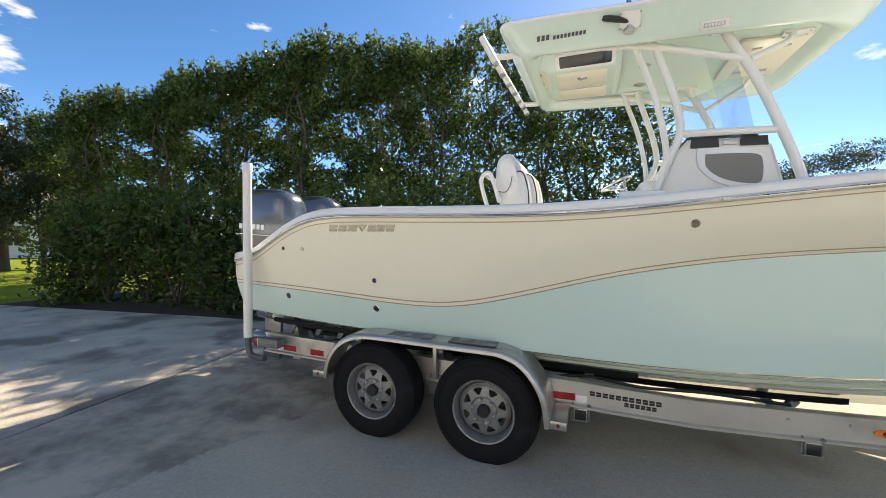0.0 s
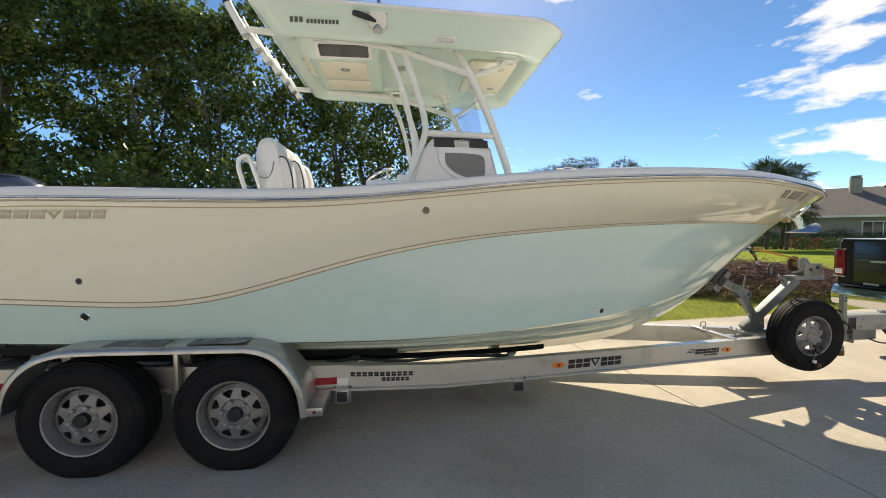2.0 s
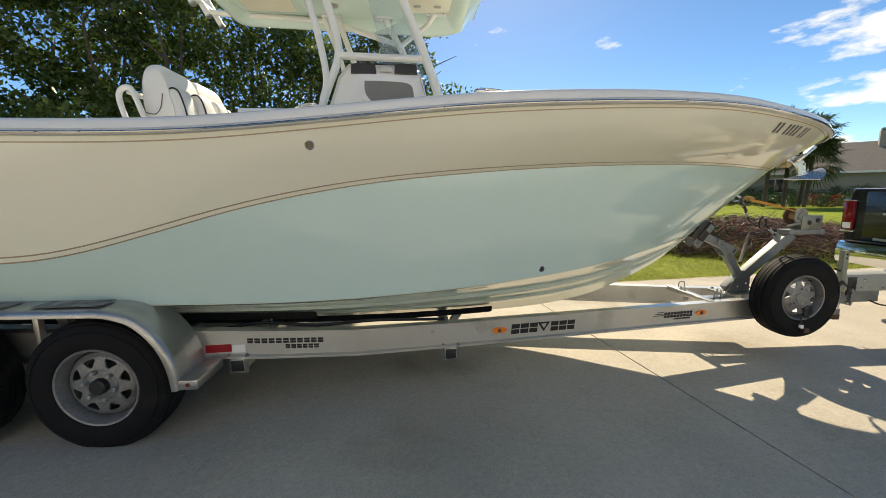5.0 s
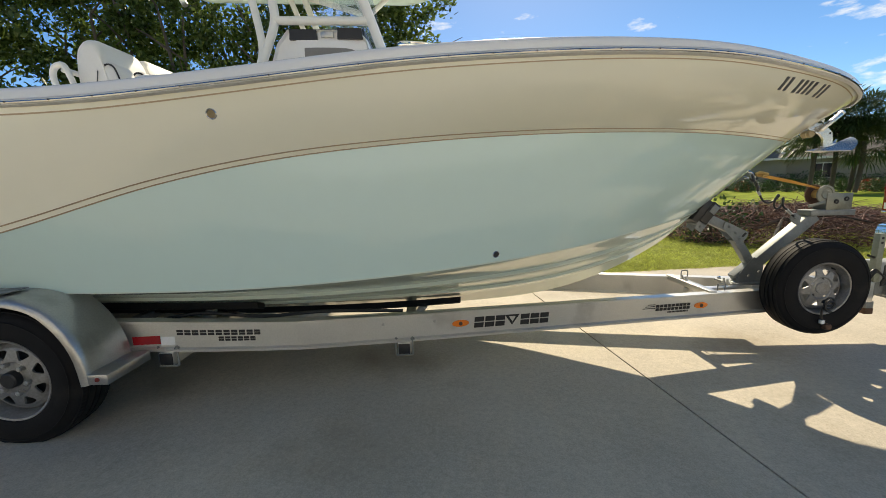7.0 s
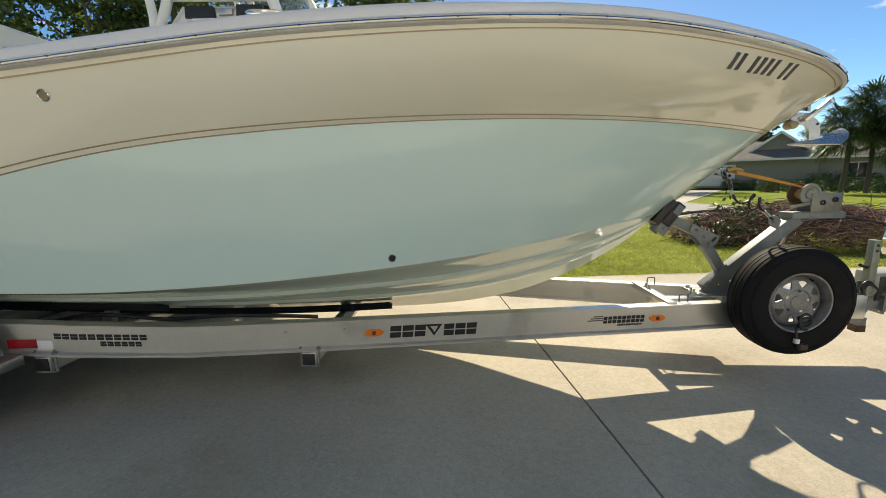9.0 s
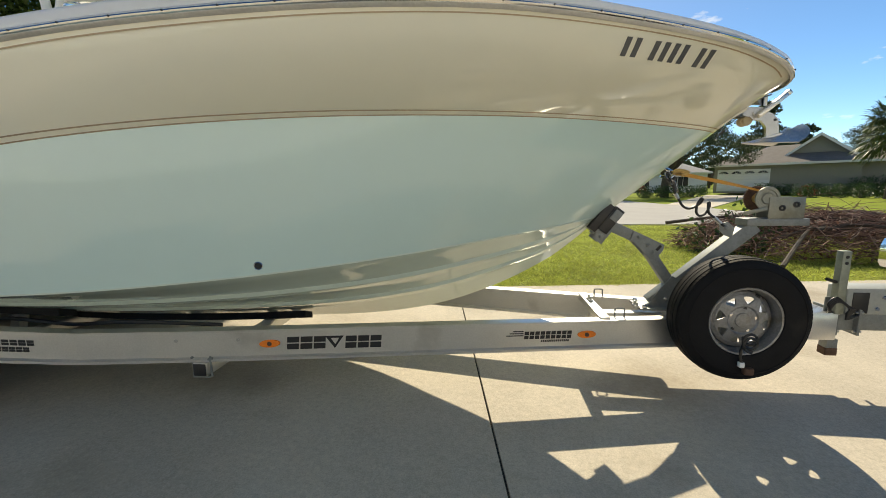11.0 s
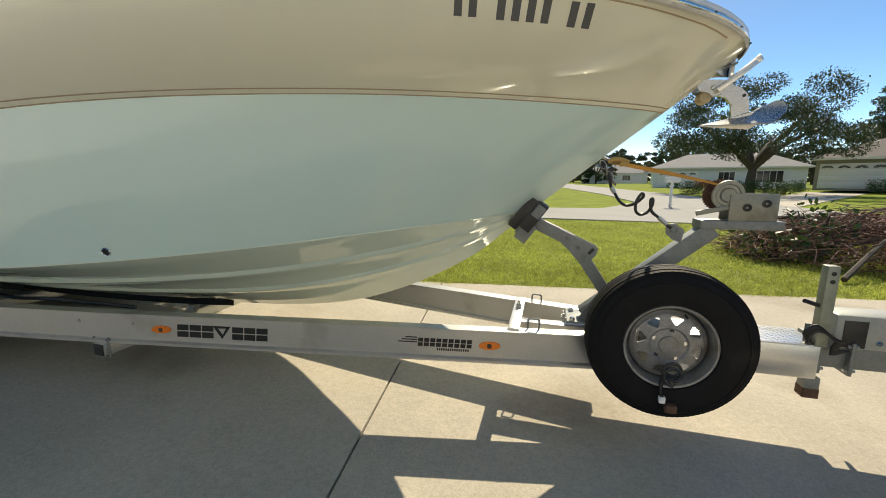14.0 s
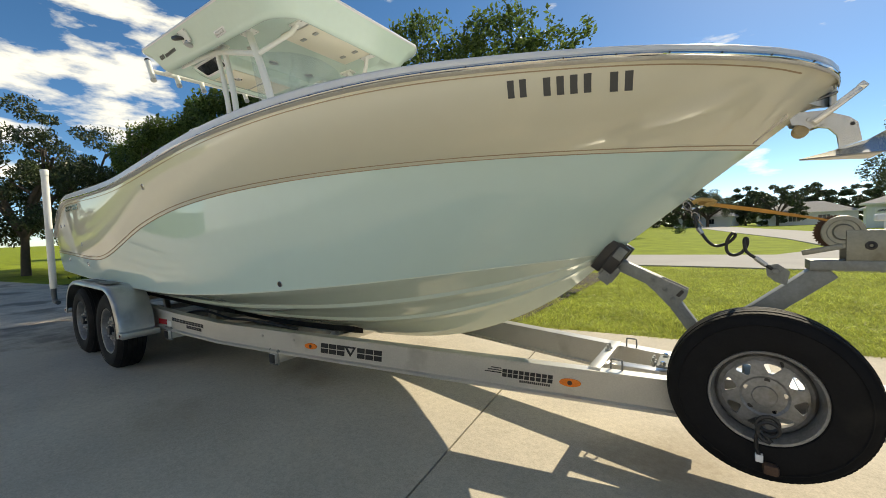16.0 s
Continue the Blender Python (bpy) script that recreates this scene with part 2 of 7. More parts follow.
M_LEAF = material("hedge_leaves", (0.092, 0.138, 0.034), 0.26, vary=0.25, scale=0.9, fine=5, island=0.5, translucent=0.58)
M_BEDSHADE = material("hedge_shade_soil", (0.055, 0.042, 0.03), 0.95, vary=0.4, scale=5, fine=60, bump=0.8, bump_scale=40)
M_OAKLEAF = material("oak_leaves", (0.048, 0.068, 0.024), 0.45, vary=0.3, scale=0.5, fine=4, island=0.5, translucent=0.2)
M_PALMLEAF = material("palm_fronds", (0.05, 0.085, 0.022), 0.45, vary=0.2, island=0.3, translucent=0.25)
M_BARK = material("grey_bark", (0.085, 0.068, 0.052), 0.9, vary=0.3, scale=9, fine=60, bump=0.6, bump_scale=50)
M_TWIG = material("dry_branches", (0.21, 0.125, 0.10), 0.85, vary=0.3, scale=6, fine=40, island=0.8)
M_STUCCO = material("tan_stucco", (0.31, 0.285, 0.235), 0.9, vary=0.05, bump=0.3, bump_scale=90)
M_STUCCOW = material("white_stucco", (0.75, 0.76, 0.76), 0.9, vary=0.04, bump=0.3, bump_scale=90)
M_ROOFBROWN = material("brown_shingles", (0.16, 0.14, 0.125), 0.9, vary=0.2, scale=3, fine=30, bump=0.5, bump_scale=30)
M_ROOFGREY = material("grey_shingles", (0.32, 0.31, 0.30), 0.9, vary=0.15, scale=3, fine=30, bump=0.5, bump_scale=30)
M_TRIM = material("white_trim", (0.78, 0.77, 0.74), 0.6, vary=0.03)
M_DARKGLASS = material("dark_window_glass", (0.02, 0.025, 0.03), 0.06, vary=0.1)
M_TRUCK = material("dark_truck_paint", (0.006, 0.008, 0.014), 0.22, vary=0.05, coat=0.35)
M_TAIL = material("tail_light_lens", (0.20, 0.008, 0.012), 0.12, vary=0.2, fine=200, coat=0.5)
M_CHROME = material("chrome_bumper", (0.75, 0.75, 0.75), 0.08, 1.0, vary=0.05)
M_SHRUB = material("shrub_leaves", (0.05, 0.10, 0.025), 0.5, vary=0.3, island=0.45, translucent=0.2)
M_REDLEAF = material("red_leaves", (0.30, 0.04, 0.02), 0.5, vary=0.3, island=0.4, translucent=0.2)


# ---- mesh helpers ----
def world_of(ob):
    m = ob.matrix_basis.copy()
    while ob.parent:
        ob = ob.parent
        m = ob.matrix_basis @ m
    return m


def thing(name, at, label, category, group="", kind=""):
    """An Empty at the base of a thing, to parent its parts."""
    ob = new(name)
    ob.empty_display_size = 0.1
    ob.matrix_basis = Matrix.Translation(at)
    return tagged(ob, label, category, group, kind)


def finish(name, bm, mat, sharp=38, smooth=True):
    me = bpy.data.meshes.new(name)
    bmesh.ops.recalc_face_normals(bm, faces=bm.faces)
    bm.to_mesh(me)
    bm.free()
    for m in (mat if isinstance(mat, (list, tuple)) else (mat,)):
        me.materials.append(m)
    if smooth and len(me.polygons):
        me.shade_smooth()
        me.set_sharp_from_angle(angle=radians(sharp))
    return me


def part(name, bm, mat, parent, label="", sharp=38):
    """Links a bmesh in world coordinates as one mesh object under a thing or a part."""
    bm.transform(world_of(parent).inverted())
    ob = new(name, finish(name, bm, mat, sharp))
    ob.parent = parent
    return tagged(ob, label)


def solo(name, bm, mat, label, category, group="", kind="", at=None, sharp=38):
    """A thing of one mesh."""
    at = Vector(at) if at is not None else Vector((0, 0, 0))
    bm.transform(Matrix.Translation(-at))
    ob = new(name, finish(name, bm, mat, sharp))
    ob.matrix_basis = Matrix.Translation(at)
    return tagged(ob, label, category, group, kind)


def box(x0, x1, y0, y1, z0, z1, bevel=0.0, bm=None, m=None, seg=2):
    bm = bm or bmesh.new()
    b = bmesh.new()
    bmesh.ops.create_cube(b, size=1.0, matrix=Matrix.LocRotScale(((x0 + x1) / 2, (y0 + y1) / 2, (z0 + z1) / 2), None, (abs(x1 - x0), abs(y1 - y0), abs(z1 - z0))))
    if bevel:
        bmesh.ops.bevel(b, geom=list(b.edges), offset=bevel, segments=seg, profile=0.5, affect="EDGES")
    if m is not None:
        b.transform(m)
    me = bpy.data.meshes.new("tmp")
    b.to_mesh(me)
    b.free()
    bm.from_mesh(me)
    bpy.data.meshes.remove(me)
    return bm


def tube(pts, r, n=10, bm=None, closed=False):
    """A round bar along points; r a number or one a point."""
    bm = bm or bmesh.new()
    pts = [Vector(p) for p in pts]
    rs = r if isinstance(r, (list, tuple)) else [r] * len(pts)
    rings, normal = [], None
    for i, p in enumerate(pts):
        a = pts[i - 1] if i or closed else p
        b = pts[(i + 1) % len(pts)] if i < len(pts) - 1 or closed else p
        d = (b - a).normalized()
        if normal is None:
            normal = d.orthogonal().normalized()
        else:
            normal = (normal - d * normal.dot(d)).normalized()
        side = d.cross(normal)
        rings.append([bm.verts.new(p + (normal * math.cos(k * math.tau / n) + side * math.sin(k * math.tau / n)) * rs[i]) for k in range(n)])
    for i in range(len(rings) - (0 if closed else 1)):
        a, b = rings[i], rings[(i + 1) % len(rings)]
        for k in range(n):
            bm.faces.new((a[k], a[(k + 1) % n], b[(k + 1) % n], b[k]))
    if not closed:
        bm.faces.new(rings[0][::-1])
        bm.faces.new(rings[-1])
    return bm


def smooth_path(pts, steps=6):
    """Catmull-Rom through points."""
    pts = [Vector(p) for p in pts]
    out = []
    for i in range(len(pts) - 1):
        p0, p1, p2, p3 = pts[max(i - 1, 0)], pts[i], pts[i + 1], pts[min(i + 2, len(pts) - 1)]
        for k in range(steps):
            t = k / steps
            out.append(0.5 * (2 * p1 + (p2 - p0) * t + (2 * p0 - 5 * p1 + 4 * p2 - p3) * t * t + (3 * p1 - p0 - 3 * p2 + p3) * t ** 3))
    out.append(pts[-1])
    return out


def even(path, n):
    """n points at even steps along a polyline."""
    acc = [0.0]
    for a, b in zip(path, path[1:]):
        acc.append(acc[-1] + (b - a).length)
    out, j = [], 0
    for k in range(n):
        s = acc[-1] * k / (n - 1)
        while j < len(path) - 2 and acc[j + 1] < s:
            j += 1
        f = (s - acc[j]) / max(acc[j + 1] - acc[j], 1e-9)
        out.append(path[j].lerp(path[j + 1], min(max(f, 0), 1)))
    return out


def loft(rows, bm=None, close=False, cap=False):
    """A skin over rows of points."""
    bm = bm or bmesh.new()
    vs = [[bm.verts.new(p) for p in row] for row in rows]
    n = len(vs[0])
    for a, b in zip(vs, vs[1:]):
        for k in range(n if close else n - 1):
            q = (a[k], a[(k + 1) % n], b[(k + 1) % n], b[k])
            if len({(round(v.co.x, 5), round(v.co.y, 5), round(v.co.z, 5)) for v in q}) > 2:
                bm.faces.new(q)
    if cap:
        bm.faces.new(vs[0][::-1])
        bm.faces.new(vs[-1])
    return bm


def lathe(profile, n=32, m=None, bm=None, close=False):
    """Turned about y: profile of (radius, y)."""
    rows = [[Vector((r * math.cos(k * math.tau / n), y, r * math.sin(k * math.tau / n))) for r, y in profile] for k in range(n + 1)]
    out = loft(rows)
    bmesh.ops.remove_doubles(out, verts=out.verts, dist=1e-5)
    if m is not None:
        out.transform(m)
    if bm is not None:
        me = bpy.data.meshes.new("tmp")
        out.to_mesh(me)
        out.free()
        bm.from_mesh(me)
        bpy.data.meshes.remove(me)
        return bm
    return out


def plate(outline, put, thick, bm=None, bevel=0.0):
    """A flat plate: 2D outline, put(u, v, w) gives the place, w from 0 to thick."""
    bm = bm or bmesh.new()
    lo = [bm.verts.new(put(u, v, 0)) for u, v in outline]
    hi = [bm.verts.new(put(u, v, thick)) for u, v in outline]
    n = len(lo)
    bm.faces.new(lo[::-1])
    bm.faces.new(hi)
    for k in range(n):
        bm.faces.new((lo[k], lo[(k + 1) % n], hi[(k + 1) % n], hi[k]))
    if bevel:
        bmesh.ops.bevel(bm, geom=list(bm.edges), offset=bevel, segments=1, affect="EDGES")
    return bm


def disc(c, axis, r, h, n=16, bm=None, bevel=0.0):
    """A short round stud from c along axis."""
    bm = bm or bmesh.new()
    axis = Vector(axis).normalized()
    e = min(h * 0.35, r * 0.35)
    tube([Vector(c), Vector(c) + axis * (h - e), Vector(c) + axis * h], [r, r, r - e], n, bm)
    return bm


def leaf_mesh(name, mat, centres, normals_out, size, rng, narrow=0.5, up=0.3):
    """Many small folded leaves, each a pair of triangles, at the given places."""
    n = len(centres)
    d = rng.normal(size=(n, 3)) + normals_out * 0.8
    d[:, 2] += up * 0.3
    d /= np.linalg.norm(d, axis=1)[:, None]
    s = np.cross(d, rng.normal(size=(n, 3)))
    s /= np.linalg.norm(s, axis=1)[:, None] + 1e-9
    k = np.cross(d, s)
    ln = size * rng.uniform(0.6, 1.35, n)[:, None]
    wd = ln * narrow
    a, b = centres - d * ln * 0.5, centres + d * ln * 0.5
    l = centres + s * wd * 0.5 + k * wd * 0.15
    r = centres - s * wd * 0.5 + k * wd * 0.15
    v = np.stack([a, l, b, r], 1).reshape(-1, 3)
    me = bpy.data.meshes.new(name)
    me.vertices.add(4 * n)
    me.vertices.foreach_set("co", v.ravel())
    idx = np.arange(4 * n).reshape(n, 4)
    tri = np.concatenate([idx[:, [0, 1, 2]], idx[:, [0, 2, 3]]], 1).reshape(-1)
    me.loops.add(6 * n)
    me.loops.foreach_set("vertex_index", tri)
    me.polygons.add(2 * n)
    me.polygons.foreach_set("loop_start", np.arange(0, 6 * n, 3))
    me.update()
    me.validate()
    me.materials.append(mat)
    return me


# ---- ground ----
def ground_z(x):
    if x < -3.5:
        return 0.02
    if x < 3.4:
        return 0.02 - (x + 3.5) * 0.065 / 6.9
    return -0.045 - min(x - 3.4, 7) * 0.005


def edge_y(x):
    """The far edge of the driveway."""
    return float(np.interp(x, [-16, -10.6, -5.5, 3.25, 8.4, 18], [3.7, 4.6, 5.5, 6.35, 7.0, 8.2]))


bm = bmesh.new()
gx = [-1500, -300, -80, -30, -16, -12, -8, -3.5, 0, 3.4, 6, 10, 16, 30, 80, 300, 1500]
gy = [-1500, -300, -60, -20, -8, 0, 4, 6, 8, 10, 13, 20, 40, 120, 400, 2500]
loft([[Vector((x, y, ground_z(x) - 0.03 if y < 11 else -0.125)) for y in gy] for x in gx], bm)
solo("ground", bm, M_GRASS, "sunlit green lawn reaching to the far houses", "ground", kind="structure")

driveway = thing("driveway", (0, 0, 0), "pale broom-finished concrete driveway slabs with dark joints", "driveway", kind="structure")
JOINTS = [-16.0, -9.2, -3.5, 3.45, 10.4, 18.0]
for a, b in zip(JOINTS, JOINTS[1:]):
    a2, b2 = a + (0.013 if a == -3.5 else 0.006), b - (0.013 if b == -3.5 else 0.006)
    cols = []
    for k in range(7):
        f = k / 6
        row = []
        for j in range(2):
            x = a2 + (b2 - a2) * f
            y = edge_y(x) if j else -7.0
            x -= 0.13 * (y - 4)
            row.append((x, y, ground_z(a2 + (b2 - a2) * f)))
        cols.append(row)
    bm = bmesh.new()
    ring = [[Vector((lo[0], lo[1], lo[2] - 0.1)), Vector(lo), Vector((hi[0], hi[1], hi[2])), Vector((hi[0], hi[1], hi[2] - 0.1))] for lo, hi in cols]
    loft(ring, bm, close=True, cap=True)
    bmesh.ops.bevel(bm, geom=[e for e in bm.edges if len(e.link_faces) == 2 and e.calc_face_angle(0) > 0.8 and max(v.co.z for v in e.verts) > -0.06], offset=0.008, segments=2, affect="EDGES")
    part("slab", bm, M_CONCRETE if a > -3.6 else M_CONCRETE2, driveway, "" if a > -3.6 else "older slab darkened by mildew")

for a in JOINTS[1:-1]:
    part("joint_filler", loft([[Vector((a + dx - 0.13 * (y - 4), y, ground_z(a) - 0.016)) for dx in (-0.03, 0.03)] for y in (-7.0, edge_y(a))]), M_JOINT, driveway, "dark dirt in the joint")

# ---- boat hull ----
C = 4.27      # the boat's middle plane
boat = thing("boat", (0.5, C, 0.3), "cream and mint centre-console fishing boat resting on a trailer", "boat")

RUB = [(-2.42, 1.10, 1.265), (-2.38, 1.14, 1.27), (-2.25, 1.17, 1.285), (-2.1, 1.19, 1.325), (-1.8, 1.22, 1.485), (-1.6, 1.235, 1.585), (-1.4, 1.255, 1.635), (-1.0, 1.285, 1.645), (0, 1.305, 1.637), (0.6, 1.315, 1.648), (1.2, 1.325, 1.695), (2, 1.32, 1.770),
       (2.6, 1.30, 1.80), (3.1, 1.24, 1.82), (3.6, 1.12, 1.830), (4.1, 0.93, 1.818), (4.5, 0.75, 1.800), (4.75, 0.595, 1.787), (4.95, 0.43, 1.768), (5.08, 0.28, 1.748), (5.137, 0.15, 1.736), (5.157, 0.0, 1.731)]
STRIPE = [(-2.36, 1.135, 1.065), (-1.7, 1.17, 1.045), (-1.2, 1.195, 1.025), (-0.6, 1.205, 0.995), (-0.2, 1.21, 1.012), (0.2, 1.213, 1.105), (0.8, 1.215, 1.272), (1.4, 1.20, 1.385), (2, 1.17, 1.445),
          (2.5, 1.10, 1.478), (3, 0.985, 1.498), (3.6, 0.765, 1.512), (4.1, 0.525, 1.512), (4.5, 0.30, 1.505), (4.75, 0.13, 1.50), (4.87, 0.0, 1.50)]
CHINE = [(-2.28, 1.115, 0.835), (-1.2, 1.115, 0.775), (0, 1.115, 0.742), (1, 1.135, 0.738), (1.8, 1.12, 0.776), (2.5, 1.005, 0.828), (3, 0.825, 0.872), (3.4, 0.61, 0.914), (3.8, 0.375, 0.958), (4.05, 0.19, 0.985), (4.25, 0.0, 1.01)]
KEEL = [(-2.26, 0.0, 0.36), (-1, 0.0, 0.325), (0, 0.0, 0.30), (1, 0.0, 0.275), (2, 0.0, 0.285), (2.6, 0.0, 0.31), (3.0, 0.0, 0.36), (3.3, 0.0, 0.435), (3.65, 0.0, 0.578), (3.94, 0.0, 0.748), (4.25, 0.0, 1.01)]
NU = 91


def run_of(pts):
    line = even(smooth_path([Vector((x, b, z)) for x, b, z in pts], 8), NU)
    for _ in range(5):
        line = line[:1] + [line[i] * 0.5 + (line[i - 1] + line[i + 1]) * 0.25 if 8 < i < NU - 7 else line[i] for i in range(1, NU - 1)] + line[-1:]
    return line


rub, stripe, chine, keel = run_of(RUB), run_of(STRIPE), run_of(CHINE), run_of(KEEL)


def side_point(p, s):
    """p holds x, half breadth and z; s is -1 on the near side."""
    return Vector((p.x, C + s * p.y, p.z))


def ease(f):
    f = min(max(f, 0.0), 1.0)
    return f * f * (3 - 2 * f)


def skin(lo, hi, s, k, hollow=0.0, swell=0.0):
    """Rows from curve lo to curve hi, with k steps, hollowed towards the bow."""
    rows = []
    for i in range(NU):
        a, b = lo[i], hi[i]
        u = i / (NU - 1)
        fore = ease((u - 0.42) / 0.42) * (1 - ease((u - 0.80) / 0.20))
        row = []
        for j in range(k + 1):
            f = j / k
            p = a.lerp(b, f)
            bow = 4 * f * (1 - f)
            p.y += swell * bow - hollow * fore * bow
            p.y = max(p.y, 0.0)
            row.append(side_point(p, s))
        rows.append(row)
    return rows


def both(fn):
    bm = bmesh.new()
    for s in (-1, 1):
        fn(bm, s)
    bmesh.ops.remove_doubles(bm, verts=bm.verts, dist=2e-4)
    return bm


# topsides: the cream band above, the mint band below, the bottom with its strakes
part("upper_topside", both(lambda bm, s: loft(skin(stripe, rub, s, 8, hollow=-0.066, swell=0.006), bm)), M_CREAM, boat, "glossy cream upper hull side", sharp=60)
part("lower_topside", both(lambda bm, s: loft(skin(chine, stripe, s, 7, hollow=-0.012, swell=0.004), bm)), M_MINT, boat, "glossy pale mint lower hull side", sharp=60)


def bottom_rows(s):
    rows = []
    for i in range(NU):
        a, b = keel[i], chine[i]
        fade = 1 - max((i / (NU - 1) - 0.88) / 0.12, 0)
        row = []
        for f, drop in ((0, 0), (0.15, 0), (0.30, 0), (0.365, 0.002), (0.43, 0.019), (0.440, 0.018), (0.450, 0.0), (0.55, 0), (0.64, 0.002), (0.71, 0.020), (0.720, 0.019), (0.730, 0.0), (0.80, 0), (0.91, 0.002), (0.955, 0.007), (1.0, 0.006)):
            p = a.lerp(b, f)
            p.z -= drop * fade
            row.append(side_point(p, s))
        rows.append(row)
    return rows


part("hull_bottom", both(lambda bm, s: loft(bottom_rows(s), bm)), M_BOTTOM, boat, "pale hull bottom with spray strakes", sharp=25)
# chine lip
part("chine_edge", both(lambda bm, s: loft([[side_point(chine[i], s), side_point(chine[i] + Vector((0, 0.004, 0.001)), s), side_point(chine[i] + Vector((0, 0.004, -0.006)), s), side_point(chine[i] + Vector((0, 0, -0.008)), s)] for i in range(NU - 1)], bm, close=True)), M_BOTTOM, boat)
# transom
bm = bmesh.new()
ring = [side_point(p, -1) for p in (keel[0], chine[0], stripe[0], rub[0])] + [side_point(p, 1) for p in (rub[0], stripe[0], chine[0])]
ring = [p + Vector((0.003, 0, 0)) for p in ring]
bm.faces.new([bm.verts.new(p) for p in ring])
part("transom", bm, M_WHITE, boat, "white transom")

# twin tan pinstripes just above the mint
cream_skin = {s: skin(stripe, rub, s, 8, hollow=-0.066, swell=0.006) for s in (-1, 1)}
for up, wide in ((0.0, 0.0036), (0.030, 0.0036)):
    def band(bm, s):
        rows = []
        for i in range(NU):
            a, b = cream_skin[s][i][0], cream_skin[s][i][1]
            d = (b - a).normalized()
            base = a + d * up + Vector((0, 0.0022 * s, 0))
            rows.append([base - d * wide, base + Vector((0, 0.003 * s, 0)), base + d * wide])
        loft(rows, bm)
    part("pinstripe", both(band), M_PIN, boat, "tan pinstripe")
# tan line under the rub rail
def top_line(bm, s):
    rows = []
    for row in cream_skin[s][:-4]:
        d = (row[-2] - row[-1]).normalized()
        rows.append([row[-1] + d * 0.044 + Vector((0, 0.003 * s, 0)), row[-1] + d * 0.051 + Vector((0, 0.003 * s, 0))])
    loft(rows, bm)


part("pinstripe", both(top_line), M_PIN, boat, "tan pinstripe")

# rub rail: white vinyl body with a steel insert and screws
def rail_section(bm, s, pts):
    rows = []
    for p in pts:
        rows.append([side_point(p + Vector((0, o, u)), s) for o, u in ((-0.005, -0.018), (0.012, -0.018), (0.021, -0.012), (0.021, 0.006), (0.014, 0.014), (-0.005, 0.020))])
    loft(rows, bm)


rail = part("rub_rail", both(lambda bm, s: rail_section(bm, s, rub)), M_RAIL, boat, "grey vinyl rub rail")
part("steel_insert", both(lambda bm, s: loft([[side_point(p + Vector((0, o, u)), s) for o, u in ((0.020, -0.011), (0.027, -0.008), (0.029, -0.003), (0.027, 0.002), (0.020, 0.005))] for p in rub], bm)), M_STEEL, rail, "polished steel insert")
screw = None
for p in even([side_point(q + Vector((0, 0.030, -0.002)), -1) for q in rub], 44):
    part("screw", disc(p, (0, -1, 0), 0.0038, 0.003, 8), M_BLACK, rail)

# deck cap: rolls in over the gunwale, closed ahead of the console
cap_o = [p + Vector((0, 0.012, 0.014)) for p in rub]


def cap_rows(s):
    rows = []
    for p in cap_o:
        w = 0.24
        row = []
        k_ = float(np.interp(p.x, [2.6, 4.6], [1.0, 0.5]))
        for o, u in ((0, 0), (0.000, 0.030 * k_), (-0.008, 0.044 * k_), (-0.024, 0.051 * k_), (-0.08, 0.054 * k_), (-w + 0.03, 0.056 * k_), (-w, 0.046 * k_), (-w - 0.008, -0.01), (-w - 0.008, -0.10)):
            q = p + Vector((0, o, u))
            q.y = max(q.y, 0)
            row.append(side_point(q, s))
        rows.append(row)
    return rows


part("deck_cap", both(lambda bm, s: loft(cap_rows(s), bm)), M_WHITE, boat, "white moulded gunwale and deck cap", sharp=50)
# cockpit liner and sole
liner = [p for p in rub if p.x < 2.1]
part("cockpit_liner", both(lambda bm, s: loft([[side_point(Vector((p.x, max(p.y - (0.24 if z > 1.2 else 0.34), 0), z)), s) for z in (p.z + 0.02, 1.0)] + [Vector((p.x, C, 1.0))] for p in liner], bm)), M_WHITE, boat, "white cockpit liner and sole")
bm = bmesh.new()
fd = [p for p in rub if p.x > 2.0]
loft([[Vector((p.x, C - max(p.y - 0.2, 0), p.z + 0.040)), Vector((p.x, C, p.z + 0.050)), Vector((p.x, C + max(p.y - 0.2, 0), p.z + 0.040))] for p in fd], bm)
part("fore_deck", bm, M_WHITE, boat, "white foredeck")


# ---- trailer ----
TC = 4.24      # the trailer's middle plane
trailer = thing("boat_trailer", (0, TC, 0), "dual-axle aluminium boat trailer carrying the boat", "trailer")


def rail_y(x):
    """Half gauge of the side beams: parallel by the wheels, then a long taper to the tongue."""
    return float(np.interp(x, [-2.3, 0.35, 0.75, 4.7], [0.985, 0.985, 0.945, 0.215]))


def rail_z(x):
    return float(np.interp(x, [-2.3, -1.0, 0.45, 1.3, 1.95, 4.7, 6], [0.60, 0.575, 0.535, 0.462, 0.444, 0.395, 0.39]))


